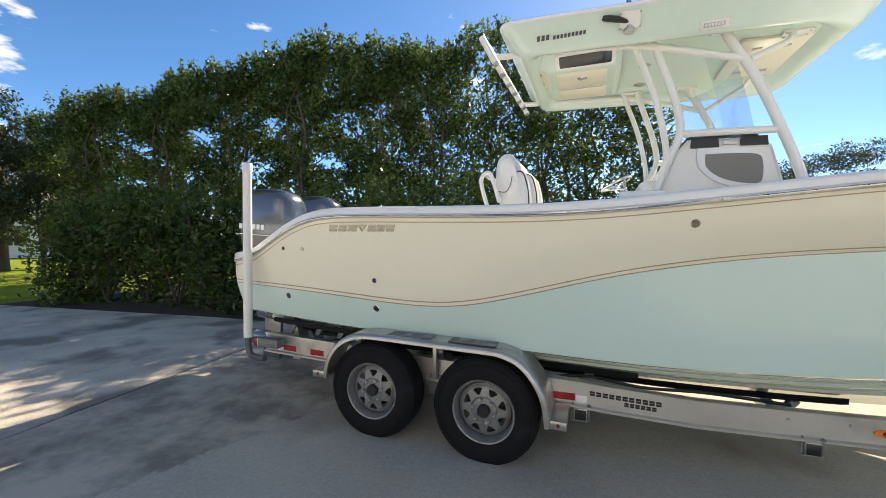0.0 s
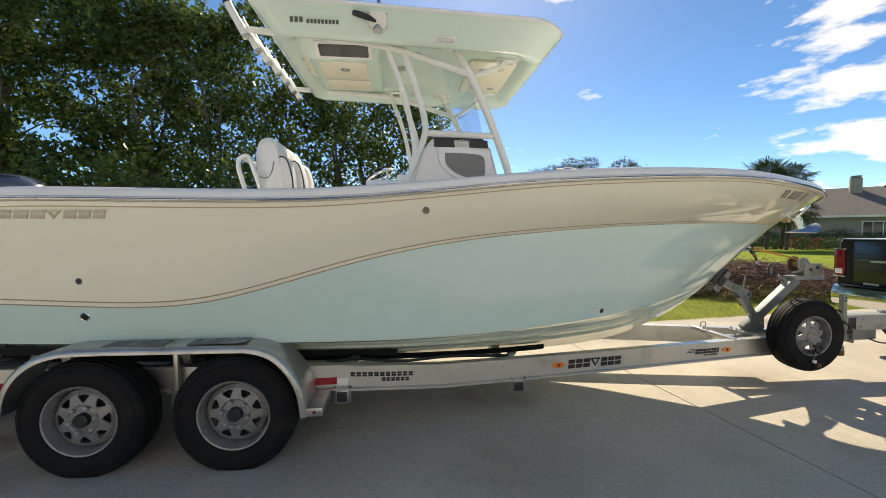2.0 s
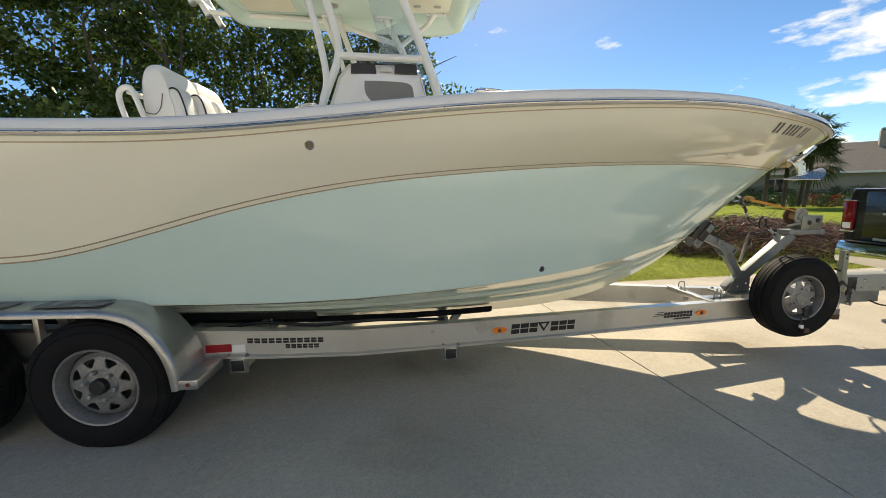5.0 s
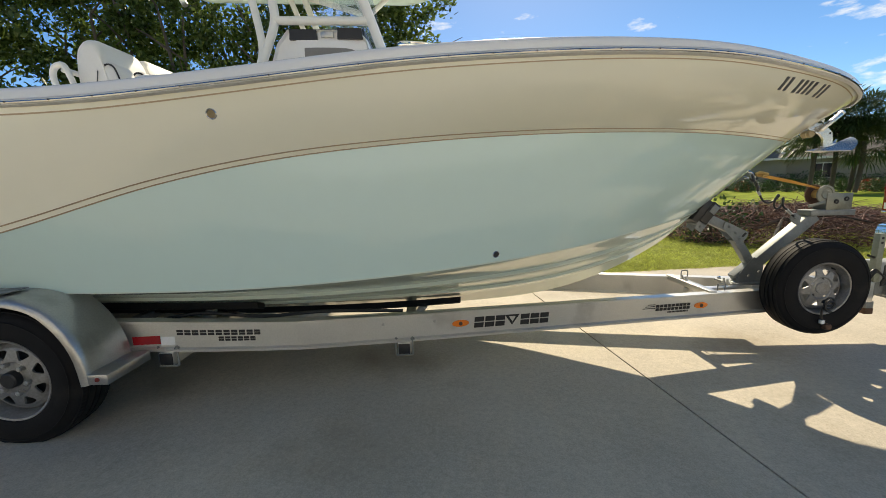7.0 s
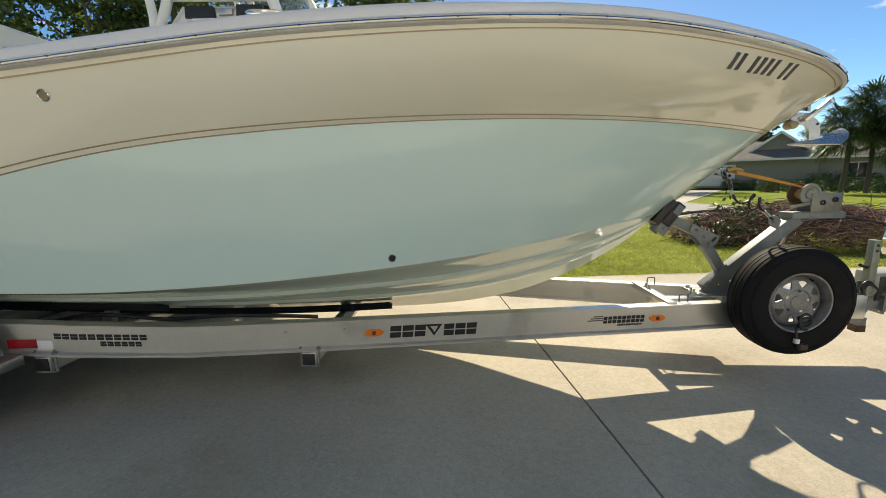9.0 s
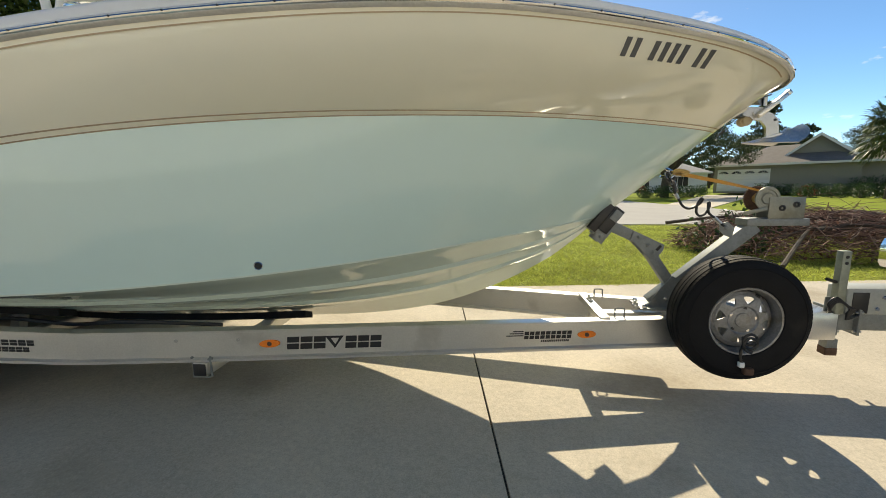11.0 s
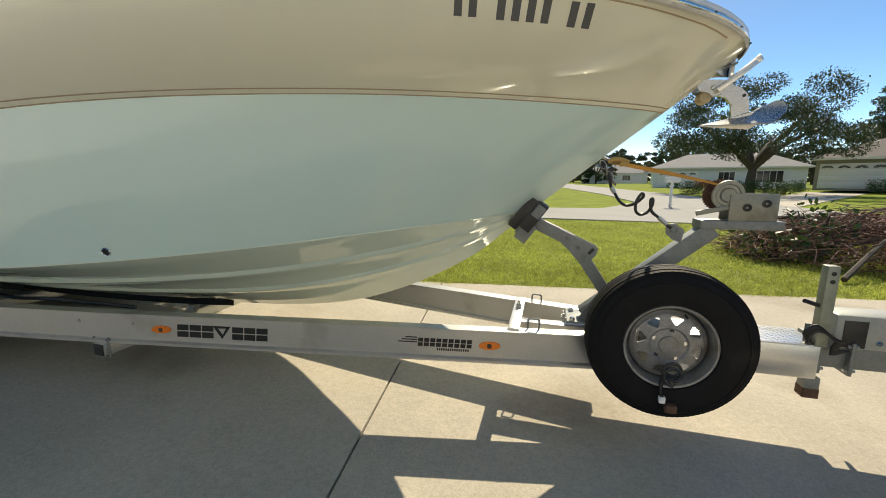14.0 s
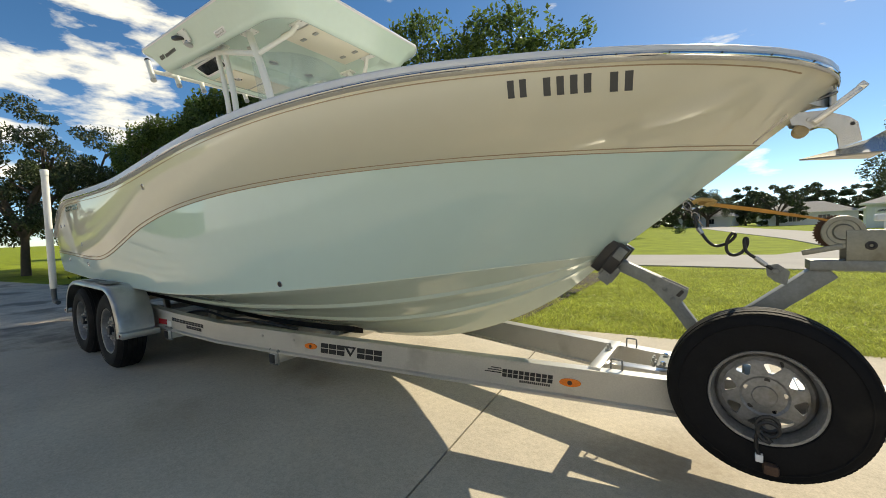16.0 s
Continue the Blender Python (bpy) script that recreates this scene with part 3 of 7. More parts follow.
XS = [-2.15, -1.5, -0.8, 0.0, 0.35, 0.55, 0.75, 1.0, 1.3, 1.6, 1.95, 2.5, 3.1, 3.7, 4.3, 4.68]
for s in (-1, 1):
    bm = bmesh.new()
    rows = []
    for x in XS:
        y, z = rail_y(x), rail_z(x)
        sec = [(0.0, 0), (0.0, -0.012), (-0.052, -0.012), (-0.052, -0.155), (0.004, -0.155), (0.004, -0.172), (-0.062, -0.172), (-0.082, -0.172), (-0.082, -0.155), (-0.062, -0.155), (-0.062, -0.012), (-0.082, -0.012), (-0.082, 0)] if s > 0 else \
              [(0.0, 0), (0.0, -0.012), (-0.008, -0.016), (-0.008, -0.150), (0.012, -0.158), (0.012, -0.172), (-0.07, -0.172), (-0.07, -0.16), (-0.02, -0.16), (-0.02, -0.012), (-0.07, -0.012), (-0.07, 0)]
        rows.append([Vector((x, TC + s * (y + o), z + u)) for o, u in sec])
    loft(rows, bm, close=True, cap=True)
    part("side_beam", bm, M_ALU, trailer, "brushed aluminium side beam", sharp=30)

# cross members with their black end caps and U-bolts
for x in (-1.9, 0.605, 1.925):
    y, z = rail_y(x) + (0.02 if x > 0 else -0.12), rail_z(x) - 0.172
    cm = part("cross_member", box(x - 0.04, x + 0.04, TC - y, TC + y, z - 0.078, z - 0.002, 0.004), M_ALU, trailer)
    if x > 0:
        part("end_cap", box(x - 0.036, x + 0.036, TC - y - 0.006, TC - y, z - 0.074, z - 0.006, 0.004), M_BLACK, cm, "black plastic end cap")
        bm = bmesh.new()
        for dx in (-0.052, 0.052):
            tube([(x + dx, TC - y + 0.02, z - 0.085), (x + dx, TC - y + 0.02, z + 0.03)], 0.006, 6, bm)
            disc((x + dx, TC - y + 0.02, z + 0.012), (0, 0, 1), 0.014, 0.012, 6, bm)
        box(x - 0.052, x + 0.052, TC - y + 0.005, TC - y + 0.035, z - 0.090, z - 0.080, 0.003, bm)
        part("u_bolt", bm, M_GALV, cm, "galvanised U-bolt clamp")
part("tongue_cross_member", box(4.16, 4.22, TC - 0.28, TC + 0.28, 0.375, 0.416, 0.0015), M_ALU, trailer, "bright aluminium cross plate")
for s in (-1, 1):
    for x in (4.29,):
        y = TC + s * 0.225
        bm = tube(smooth_path([(x - 0.028, y, 0.40), (x - 0.028, y, 0.445), (x - 0.02, y, 0.455), (x + 0.02, y, 0.455), (x + 0.028, y, 0.445), (x + 0.028, y, 0.40)], 3), 0.005, 6)
        part("tie_loop", bm, M_GALV, trailer, "small steel tie-down loop")
for x, y in ((4.19, 0.045), (4.19, 0.095), (4.445, -0.075), (4.445, -0.035)):
    bm = disc((x, TC + y, 0.40), (0, 0, 1), 0.008, 0.05, 8)
    disc((x, TC + y, 0.415), (0, 0, 1), 0.017, 0.013, 6, bm)
    part("tongue_bolt", bm, M_DULLSTEEL, trailer)
# tongue box ahead of the V
part("tongue", box(4.62, 5.60, TC - 0.108, TC + 0.108, 0.236, 0.402, 0.006), M_ALUBRIGHT, trailer, "square aluminium tongue")
part("inner_tube", box(4.17, 4.66, TC - 0.038, TC + 0.038, 0.298, 0.366, 0.004), M_ALUBRIGHT, trailer, "square tube between the beams")
bm = box(5.02, 5.60, TC - 0.115, TC + 0.115, 0.4025, 0.410, 0.002)
for i in range(24):
    for j in range(9):
        turn = Matrix.Translation((5.035 + 0.0235 * i, TC - 0.10 + 0.025 * j, 0.410)) @ Matrix.Rotation(radians(45 if (i + j) % 2 else -45), 4, "Z")
        box(-0.010, 0.010, -0.0025, 0.0025, -0.001, 0.0018, 0, bm, turn)
part("tread_plate", bm, M_ALUBRIGHT, trailer, "bright tread plate")

# bunks under the hull
for s in (-1, 1):
    for off, x1 in ((0.86, -0.35), (0.62, 0.98), (0.24, 2.31)):
        bm = bmesh.new()
        rows = []
        for x in np.linspace(-2.15, x1, 16):
            i = min(range(NU), key=lambda k: abs(keel[k].x - x))
            j = min(range(NU), key=lambda k: abs(chine[k].x - x))
            z = keel[i].z + (chine[j].z - keel[i].z) * off / chine[j].y - 0.03
            y = C + s * off
            tilt = -s * 0.4 * 0.05
            rows.append([Vector((x, y + a * 0.05, z + 0.014 - a * tilt + dz)) for a, dz in ((-1, 0), (1, 0), (1, -0.042), (-1, -0.042))])
        loft(rows, bm, close=True, cap=True)
        bunk = part("bunk_board", bm, M_CARPET, trailer, "black carpeted bunk board")
        for x in (-1.9, -1.2, -0.43, 0.605, 1.98):
            if x < x1:
                i = min(range(NU), key=lambda k: abs(keel[k].x - x))
                j = min(range(NU), key=lambda k: abs(chine[k].x - x))
                zt = keel[i].z + (chine[j].z - keel[i].z) * off / chine[j].y - 0.055
                yb = C + s * min(off, rail_y(x) - 0.16)
                lean = 0.05 if x > 0 else -0.06
                rows = [[Vector((x + dx, yb + dy, rail_z(x) - 0.172)) for dx, dy in ((-0.03, -0.025), (0.03, -0.025), (0.03, 0.025), (-0.03, 0.025))],
                        [Vector((x + dx + lean, yb + dy, zt)) for dx, dy in ((-0.03, -0.025), (0.03, -0.025), (0.03, 0.025), (-0.03, 0.025))]]
                part("bunk_bracket", loft(rows, None, close=True, cap=True), M_ALU, bunk, "aluminium bunk bracket")
# springs, stern brackets and brake hoses under the hull
for s in (-1, 1):
    for x0, x1 in ((-1.30, -0.43), (-0.43, 0.44)):
        pts = [(x0 + (x1 - x0) * f, TC + s * 0.94, 0.44 - 0.10 * math.sin(math.pi * f)) for f in np.linspace(0, 1, 9)]
        sp = bmesh.new()
        for lay in range(3):
            m_ = pts[lay: 9 - lay]
            loft([[Vector(p) + Vector((0, dy, dz - 0.012 * lay)) for dy, dz in ((-0.022, 0), (0.022, 0), (0.022, 0.009), (-0.022, 0.009))] for p in m_], sp, close=True, cap=True)
        part("leaf_spring", sp, M_DULLSTEEL, trailer, "layered steel leaf spring")
    for x in (-2.02, -1.72, -1.48):
        part("stern_bracket", plate([(x, rail_z(x) - 0.01), (x + 0.05, rail_z(x) - 0.01), (x + 0.13, 0.71), (x + 0.07, 0.71)], lambda u, v, w: Vector((u, TC + s * (0.82 + w), v)), 0.012), M_GALV, trailer, "slanted aluminium bracket")
part("brake_hose", tube(smooth_path([(0.2, TC - 0.7, 0.40), (0.6, TC - 0.66, 0.47), (1.0, TC - 0.6, 0.42), (1.4, TC - 0.62, 0.45), (1.9, TC - 0.5, 0.40)], 5), 0.012, 8), M_BLACK, trailer, "black brake hose")


def wpart(name, bm, mat, parent, label="", sharp=38):
    """A piece of a wheel, drawn about the origin, under a part of the trailer."""
    bm.transform(Matrix.Translation((0, TC, 0)))
    return part(name, bm, mat, parent, label, sharp)


def make_wheel(name, label, q, holes=8):
    """A wheel with its outer face towards -y; q scales the rim."""
    R, W = 0.352, 0.205
    ri = 0.205 * q
    prof = [(ri, -W * 0.42), (ri + 0.01, -W * 0.5), (ri + 0.04, -W * 0.545), (0.29, -W * 0.545), (0.322, -W * 0.48), (0.340, -W * 0.39), (0.3455, -W * 0.30), (0.341, -W * 0.295), (0.341, -W * 0.27), (0.3505, -W * 0.265), (R, -W * 0.10), (0.343, -W * 0.095), (0.343, -W * 0.065), (R, -W * 0.06),
            (R, W * 0.06), (0.343, W * 0.065), (0.343, W * 0.095), (R, W * 0.10), (0.3505, W * 0.265), (0.341, W * 0.27), (0.341, W * 0.295), (0.3455, W * 0.3), (0.340, W * 0.39), (0.322, W * 0.48), (0.29, W * 0.545), (ri + 0.04, W * 0.545), (ri + 0.01, W * 0.5), (ri, W * 0.42)]
    wh = wpart(name, lathe(prof, 64), M_RUBBER, trailer, label)
    for y0, y1 in ((-W * 0.40, -W * 0.30), (W * 0.30, W * 0.40)):
        rows = []
        for k in range(400):
            a, r = k * math.tau / 400, 0.3466 if k % 4 < 3 else 0.3450
            rows.append([Vector((g * math.cos(a), y, g * math.sin(a))) for g, y in ((0.335, y0), (r - 0.003, y0), (r + 0.001, y1), (0.335, y1))])
        wpart("tread_shoulder", loft(rows + rows[:1]), M_RUBBER, wh)
    for r in (0.302,):
        wpart("sidewall_ring", lathe([(r - 0.004, -W * 0.54), (r, -W * 0.556), (r + 0.004, -W * 0.54)], 48), M_RUBBER, wh)
    rim_prof = [(0.203, -W * 0.40), (0.212, -W * 0.455), (0.208, -W * 0.485), (0.199, -W * 0.47), (0.192, -W * 0.38), (0.184, -W * 0.15), (0.182, W * 0.30), (0.203, W * 0.45), (0.212, W * 0.46)]
    wpart("rim", lathe([(r * q, y) for r, y in rim_prof], 48), M_GALVRIM, wh, "silver-grey steel rim", 50)
    # dished face: rings inside and out, and a web pierced by rounded openings between them
    prof_r, prof_y = [0.062, 0.080, 0.090, 0.105, 0.130, 0.152, 0.160, 0.172, 0.184], [-0.064, -0.060, -0.068, -0.066, -0.060, -0.056, -0.046, -0.040, -0.018]

    def spot(r, a, back=0.0):
        return Vector((r * q * math.cos(a), float(np.interp(r, prof_r, prof_y)) + back, r * q * math.sin(a)))

    bm = bmesh.new()
    for rings in ((0.0, 0.062, 0.074, 0.080, 0.090, 0.092), (0.155, 0.160, 0.172, 0.184)):
        loft([[spot(r, k * math.tau / 96) for r in rings] for k in range(97)], bm)
    half = math.pi / holes
    for h_ in range(holes):
        mid_a, N = h_ * 2 * half, 28
        outer, inner, rim_in = [], [], []
        for k in range(N):
            f = (k + 0.5) * math.tau / N
            cu, cv = math.cos(f), math.sin(f)
            m_ = max(abs(cu), abs(cv))
            outer.append(spot(0.1235 + 0.0315 * cv / m_, mid_a + half * cu / m_))
            hv = (abs(cv) ** 0.62) * math.copysign(1, cv)
            hu = (abs(cu) ** 0.62) * math.copysign(1, cu)
            r_, a_ = 0.125 + 0.0225 * hv, mid_a + half * 0.46 * hu * (1 + 0.55 * hv)
            inner.append(spot(r_, a_))
            rim_in.append(spot(r_, a_, 0.010))
        loft([outer + outer[:1], inner + inner[:1], rim_in + rim_in[:1]], bm)
    bmesh.ops.remove_doubles(bm, verts=bm.verts, dist=2e-4)
    wpart("rim_face", bm, M_GALVRIM, wh, "dished spoke face with eight openings", 32)
    wpart("brake_drum", lathe([(0.0, -0.010), (0.13, -0.010), (0.135, 0.06)], 24), M_DULLBLACK, wh, "dark brake drum") if q > 0.95 else None
    return wh


M_DULLBLACK = material("drum_iron", (0.03, 0.028, 0.026), 0.8, vary=0.3, scale=12)
M_GALVRIM = material("galvanised_rim", (0.235, 0.235, 0.235), 0.46, 0.45, vary=0.3, scale=12, fine=80, stain=(0.17, 0.15, 0.125), stain_scale=9, stain_pos=0.58)
wheel = make_wheel("wheel", "black trailer tyre on a silver eight-spoke steel rim", 0.985)
wpart("hub_cap", lathe([(0.0, -0.100), (0.033, -0.100), (0.040, -0.094), (0.043, -0.06), (0.054, -0.056)], 20), M_BLACK, wheel, "greasy dark hub cap")
for k in range(6):
    a = k * math.tau / 6 + 0.2
    wpart("lug_nut", disc((0.074 * math.cos(a), -0.056, 0.074 * math.sin(a)), (0, -1, 0), 0.0125, 0.034, 6), M_DULLSTEEL, wheel)
WY = 3.095
BIG = Matrix.Diagonal((1.02, 1.0, 1.02, 1))
wheel.matrix_basis = pose(-0.86, WY - TC, 0.340) @ BIG
copy_thing(wheel, pose(0.0, WY - TC, 0.332, 0, 25, 0) @ BIG)
for x in (-0.86, 0.0):
    copy_thing(wheel, pose(x, TC - WY, 0.336, 0, 40, 180) @ BIG)
# axles and leaf spring hangers
for x in (-0.86, 0.0):
    part("axle", box(x - 0.03, x + 0.03, WY + 0.1, 2 * TC - WY - 0.1, 0.315, 0.375, 0.004), M_GALV, trailer, "galvanised axle")
part("spring_hanger", box(-0.50, -0.36, TC - 0.985, TC - 0.90, 0.28, 0.44, 0.006), M_GALV, trailer)

# fenders: one rounded sheet over both wheels each side
M_FENDER = material("worn_fender_aluminium", (0.44, 0.44, 0.43), 0.33, 0.85, vary=0.14, scale=7, fine=130, bump=0.05, bump_scale=200, stain=(0.32, 0.315, 0.30), stain_scale=4.0, stain_pos=0.55)
M_LENS = material("dark_red_lens", (0.16, 0.02, 0.012), 0.3, vary=0.2)
M_GRIP = material("worn_grip_strip", (0.16, 0.16, 0.155), 0.8, vary=0.4, scale=14, fine=120, stain=(0.34, 0.33, 0.31), stain_scale=10, stain_pos=0.5)


def fender(s):
    prof = [(-1.27, 0.40), (-1.262, 0.48), (-1.23, 0.575), (-1.165, 0.665), (-1.07, 0.735), (-0.95, 0.772), (-0.80, 0.782), (-0.3, 0.776), (0.0, 0.772), (0.12, 0.765), (0.24, 0.725), (0.33, 0.645), (0.395, 0.545), (0.43, 0.44), (0.445, 0.32)]
    path = smooth_path([(x, 0, z) for x, z in prof], 3)
    rows = []
    yo, yi = (2.952, 3.23)
    for i, p in enumerate(path):
        a, b = path[max(i - 1, 0)], path[min(i + 1, len(path) - 1)]
        d = (b - a).normalized()
        nrm = Vector((-d.z, 0, d.x))
        row = []
        for y, out in ((yi, 0.0), (yo + 0.04, 0.0), (yo + 0.012, -0.005), (yo, -0.018), (yo, -0.042), (yo + 0.005, -0.042), (yo + 0.005, -0.02), (yo + 0.02, -0.01), (yi, -0.006)):
            yy = y if s < 0 else 2 * TC - y
            row.append(p + nrm * out + Vector((0, yy, 0)))
        rows.append(row)
    bm = loft(rows, None, close=True, cap=True)
    f = part("fender", bm, M_FENDER, trailer, "rounded brushed aluminium fender", sharp=45)
    for x0, x1, z in ((-1.36, -1.255, 0.397), (0.435, 0.535, 0.322)):
        y0, y1 = (2.955, 3.24) if s < 0 else (2 * TC - 3.24, 2 * TC - 2.955)
        st = part("fender_step", box(x0, x1, y0, y1, z, z + 0.052, 0.004), M_FENDER, f, "aluminium fender bracket")
        if s < 0:
            part("marker_lens", disc(((x0 + x1) / 2, 2.955, z + 0.028), (0, -1, 0), 0.011, 0.006, 12), M_LENS, st, "tiny dark red marker lens")
    if s < 0:
        for x0, x1 in ((-0.72, -0.38), (-0.25, 0.08)):
            part("tread_strip", box(x0, x1, 2.985, 3.11, 0.7805, 0.7835, 0.001), M_GRIP, f, "worn grey-black grip strip")
    # stay between the wheels
    part("fender_stay", box(-0.45, -0.42, 3.20 if s < 0 else 2 * TC - 3.24, 3.24 if s < 0 else 2 * TC - 3.20, 0.42, 0.775, 0.003), M_ALU, f)


fender(-1)
fender(1)

M_FOOT = material("dark_galvanised", (0.11, 0.115, 0.115), 0.55, 0.4, vary=0.25, scale=14)
# guide post of white pipe on a bent grey foot
for s in (-1,):
    y = TC + s * 1.235
    gp = thing("guide_post", (-2.0, y, 0.4), "tall white PVC trailer guide post on a bent galvanised foot", "guide post")
    part("pipe", tube([(-2.085, y, 0.62), (-2.09, y - 0.0, 2.06)], 0.036, 16), M_PVC, gp, "white PVC pipe")
    part("cap", lathe([(0.0, 0.045), (0.036, 0.042), (0.041, 0.034), (0.041, -0.03), (0.036, -0.032)], 20, Matrix.Translation((-2.09, y, 2.06)) @ Matrix.Rotation(radians(90), 4, "X")), M_PVC, gp, "white end cap")
    part("foot", tube(smooth_path([(-2.085, y, 0.64), (-2.083, y, 0.54), (-2.06, y, 0.475), (-1.99, y, 0.455), (-1.90, y, 0.455)], 4), 0.026, 12), M_FOOT, gp, "bent grey steel foot")


# ---- things on the hull ----
from mathutils.bvhtree import BVHTree


def near_tree(lo, hi, k, hollow, swell):
    bm = loft(skin(lo, hi, -1, k, hollow=hollow, swell=swell))
    tree = BVHTree.FromBMesh(bm)
    bm.free()
    return tree


near_cream = near_tree(stripe, rub, 8, -0.066, 0.006)
near_mint = near_tree(chine, stripe, 7, -0.012, 0.004)


def hull_y(x, z, tree):
    """The near hull side's y at x and z."""
    hit = tree.ray_cast(Vector((x, 0, z)), Vector((0, 1, 0)))[0]
    return hit.y if hit else tree.find_nearest(Vector((x, C - 1, z)))[0].y


def on_hull(bars, name, mat, pts, label, proud=0.004):
    """Flat marks lying on the hull; each bar is a list of x, z corners. One part for each mark."""
    for bar in bars:
        bm = bmesh.new()
        ring = [Vector((x, hull_y(x, z, pts) - proud, z)) for x, z in bar]
        back = [p + Vector((0, 0.006, 0)) for p in ring]
        a, b = [bm.verts.new(p) for p in ring], [bm.verts.new(p) for p in back]
        bm.faces.new(a)
        for k in range(len(a)):
            bm.faces.new((a[k], b[k], b[(k + 1) % len(a)], a[(k + 1) % len(a)]))
        part(name, bm, mat, boat, label)


def letter_bars(x0, x1, z0, z1, n, slant=0.25, gap=0.16, split=True):
    """A row of n slanted marks the size of letters, each an upper and a lower bar."""
    out, w, hgt = [], (x1 - x0) / n, z1 - z0
    for k in range(n):
        a, b = x0 + w * k + w * gap / 2, x0 + w * (k + 1) - w * gap / 2
        cuts = ((0.0, 0.45), (0.55, 1.0)) if split else ((0.0, 1.0),)
        for lo, hi in cuts:
            s0, s1 = slant * hgt * lo, slant * hgt * hi
            out.append([(a + s0, z0 + hgt * lo), (b + s0, z0 + hgt * lo), (b + s1, z0 + hgt * hi), (a + s1, z0 + hgt * hi)])
    return out


# maker's mark aft: chrome blocks with a hollow triangle in the middle
mark = letter_bars(-1.262, -0.985, 1.527, 1.577, 3) + letter_bars(-0.90, -0.665, 1.527, 1.577, 3)
mark += [[(-0.985, 1.577), (-0.895, 1.577), (-0.90, 1.566), (-0.975, 1.566)], [(-0.985, 1.577), (-0.945, 1.525), (-0.94, 1.54), (-0.965, 1.577)], [(-0.915, 1.577), (-0.94, 1.54), (-0.945, 1.525), (-0.895, 1.577)]]
on_hull(mark, "maker_mark", M_CHROMEDECAL, near_cream, "chrome maker's mark")
# registration, as plain dark bars
reg = letter_bars(4.00, 4.09, 1.708, 1.765, 2, 0.25, 0.46, False) + letter_bars(4.13, 4.32, 1.705, 1.762, 4, 0.25, 0.46, False) + letter_bars(4.36, 4.46, 1.702, 1.759, 2, 0.25, 0.46, False)
on_hull(reg, "registration_bar", M_GREYDECAL, near_cream, "dark grey registration bar")


M_BRASS = material("tarnished_brass", (0.20, 0.17, 0.11), 0.35, 0.8, vary=0.2, fine=120)


def hull_fitting(x, z, pts, r, core):
    y, d = hull_y(x, z, pts), 0.02
    out = Vector((hull_y(x + d, z, pts) - hull_y(x - d, z, pts), -2 * d, hull_y(x, z + d, pts) - hull_y(x, z - d, pts))).normalized()
    m = Matrix.Translation((x, y, z)) @ Vector((0, -1, 0)).rotation_difference(out).to_matrix().to_4x4()
    f = part("through_hull_fitting", lathe([(r * 0.76, 0.004), (r * 0.78, -0.004), (r * 0.88, -0.006), (r, -0.003), (r, 0.006)], 20, m), M_STEEL, boat, "polished through-hull fitting")
    part("fitting_core", lathe([(0.0, -0.002), (r * 0.77, -0.003), (r * 0.77, 0.004)], 16, m), core, f, "dark opening")


hull_fitting(-1.741, 0.984, near_mint, 0.026, M_BLACK)
hull_fitting(-0.870, 0.942, near_mint, 0.028, M_BLACK)
hull_fitting(-0.862, 1.161, near_cream, 0.020, M_BLACK)
hull_fitting(-1.745, 1.386, near_cream, 0.017, M_BLACK)
hull_fitting(-1.54, 1.385, near_cream, 0.016, M_DULLSTEEL)
hull_fitting(1.175, 1.578, near_cream, 0.024, M_BRASS)
hull_fitting(2.469, 0.866, near_mint, 0.020, M_BLACK)

# pull-up cleats and hatches on the gunwale
for x in (2.08,):
    i = min(range(NU), key=lambda k: abs(rub[k].x - x))
    p = side_point(rub[i] + Vector((0, -0.03, 0.020 + 0.044 * float(np.interp(x, [2.6, 4.6], [1.0, 0.5])))), -1)
    cl = part("pop_up_cleat", lathe([(0.0, -0.006), (0.045, -0.006), (0.052, -0.011), (0.085, -0.011), (0.098, -0.004), (0.100, 0.006)], 32, Matrix.Translation(p) @ Matrix.Rotation(radians(6), 4, "Y") @ Matrix.Rotation(radians(-52), 4, "X") @ Matrix.Diagonal((1, 1, 0.26, 1))), M_STEEL, boat, "polished pop-up cleat")
part("deck_step", box(0.80, 1.05, C - 1.20, C - 1.02, 1.72, 1.775, 0.012), M_WHITE, boat)

# ---- console ----
console = thing("centre_console", (1.5, C, 1.0), "white moulded centre console with a dark tinted window band", "console")
prof = [(1.10, 1.0), (1.10, 1.85), (1.20, 2.12), (1.27, 2.20), (1.70, 2.19), (1.755, 2.13), (1.86, 1.75), (1.92, 1.0)]
rows = []
for y, ins in ((C - 0.53, 0.05), (C - 0.545, 0.02), (C - 0.52, 0.0), (C + 0.52, 0.0), (C + 0.545, 0.02), (C + 0.53, 0.05)):
    rows.append([Vector((1.5 + (x - 1.5) * (1 - ins), y, z if z < 1.1 else z - ins * 0.35)) for x, z in prof])
part("body", loft(rows, None, close=True, cap=True), M_WHITE, console, "white moulded console body", sharp=30)
yc = C - 0.545
win = smooth_path([(1.375, 0, 2.085), (1.52, 0, 2.083), (1.665, 0, 2.07), (1.70, 0, 2.02), (1.70, 0, 1.90), (1.66, 0, 1.875), (1.55, 0, 1.89), (1.45, 0, 1.93), (1.38, 0, 2.0), (1.375, 0, 2.085)], 3)[:-1]
ctr = Vector((1.55, 0, 1.98))
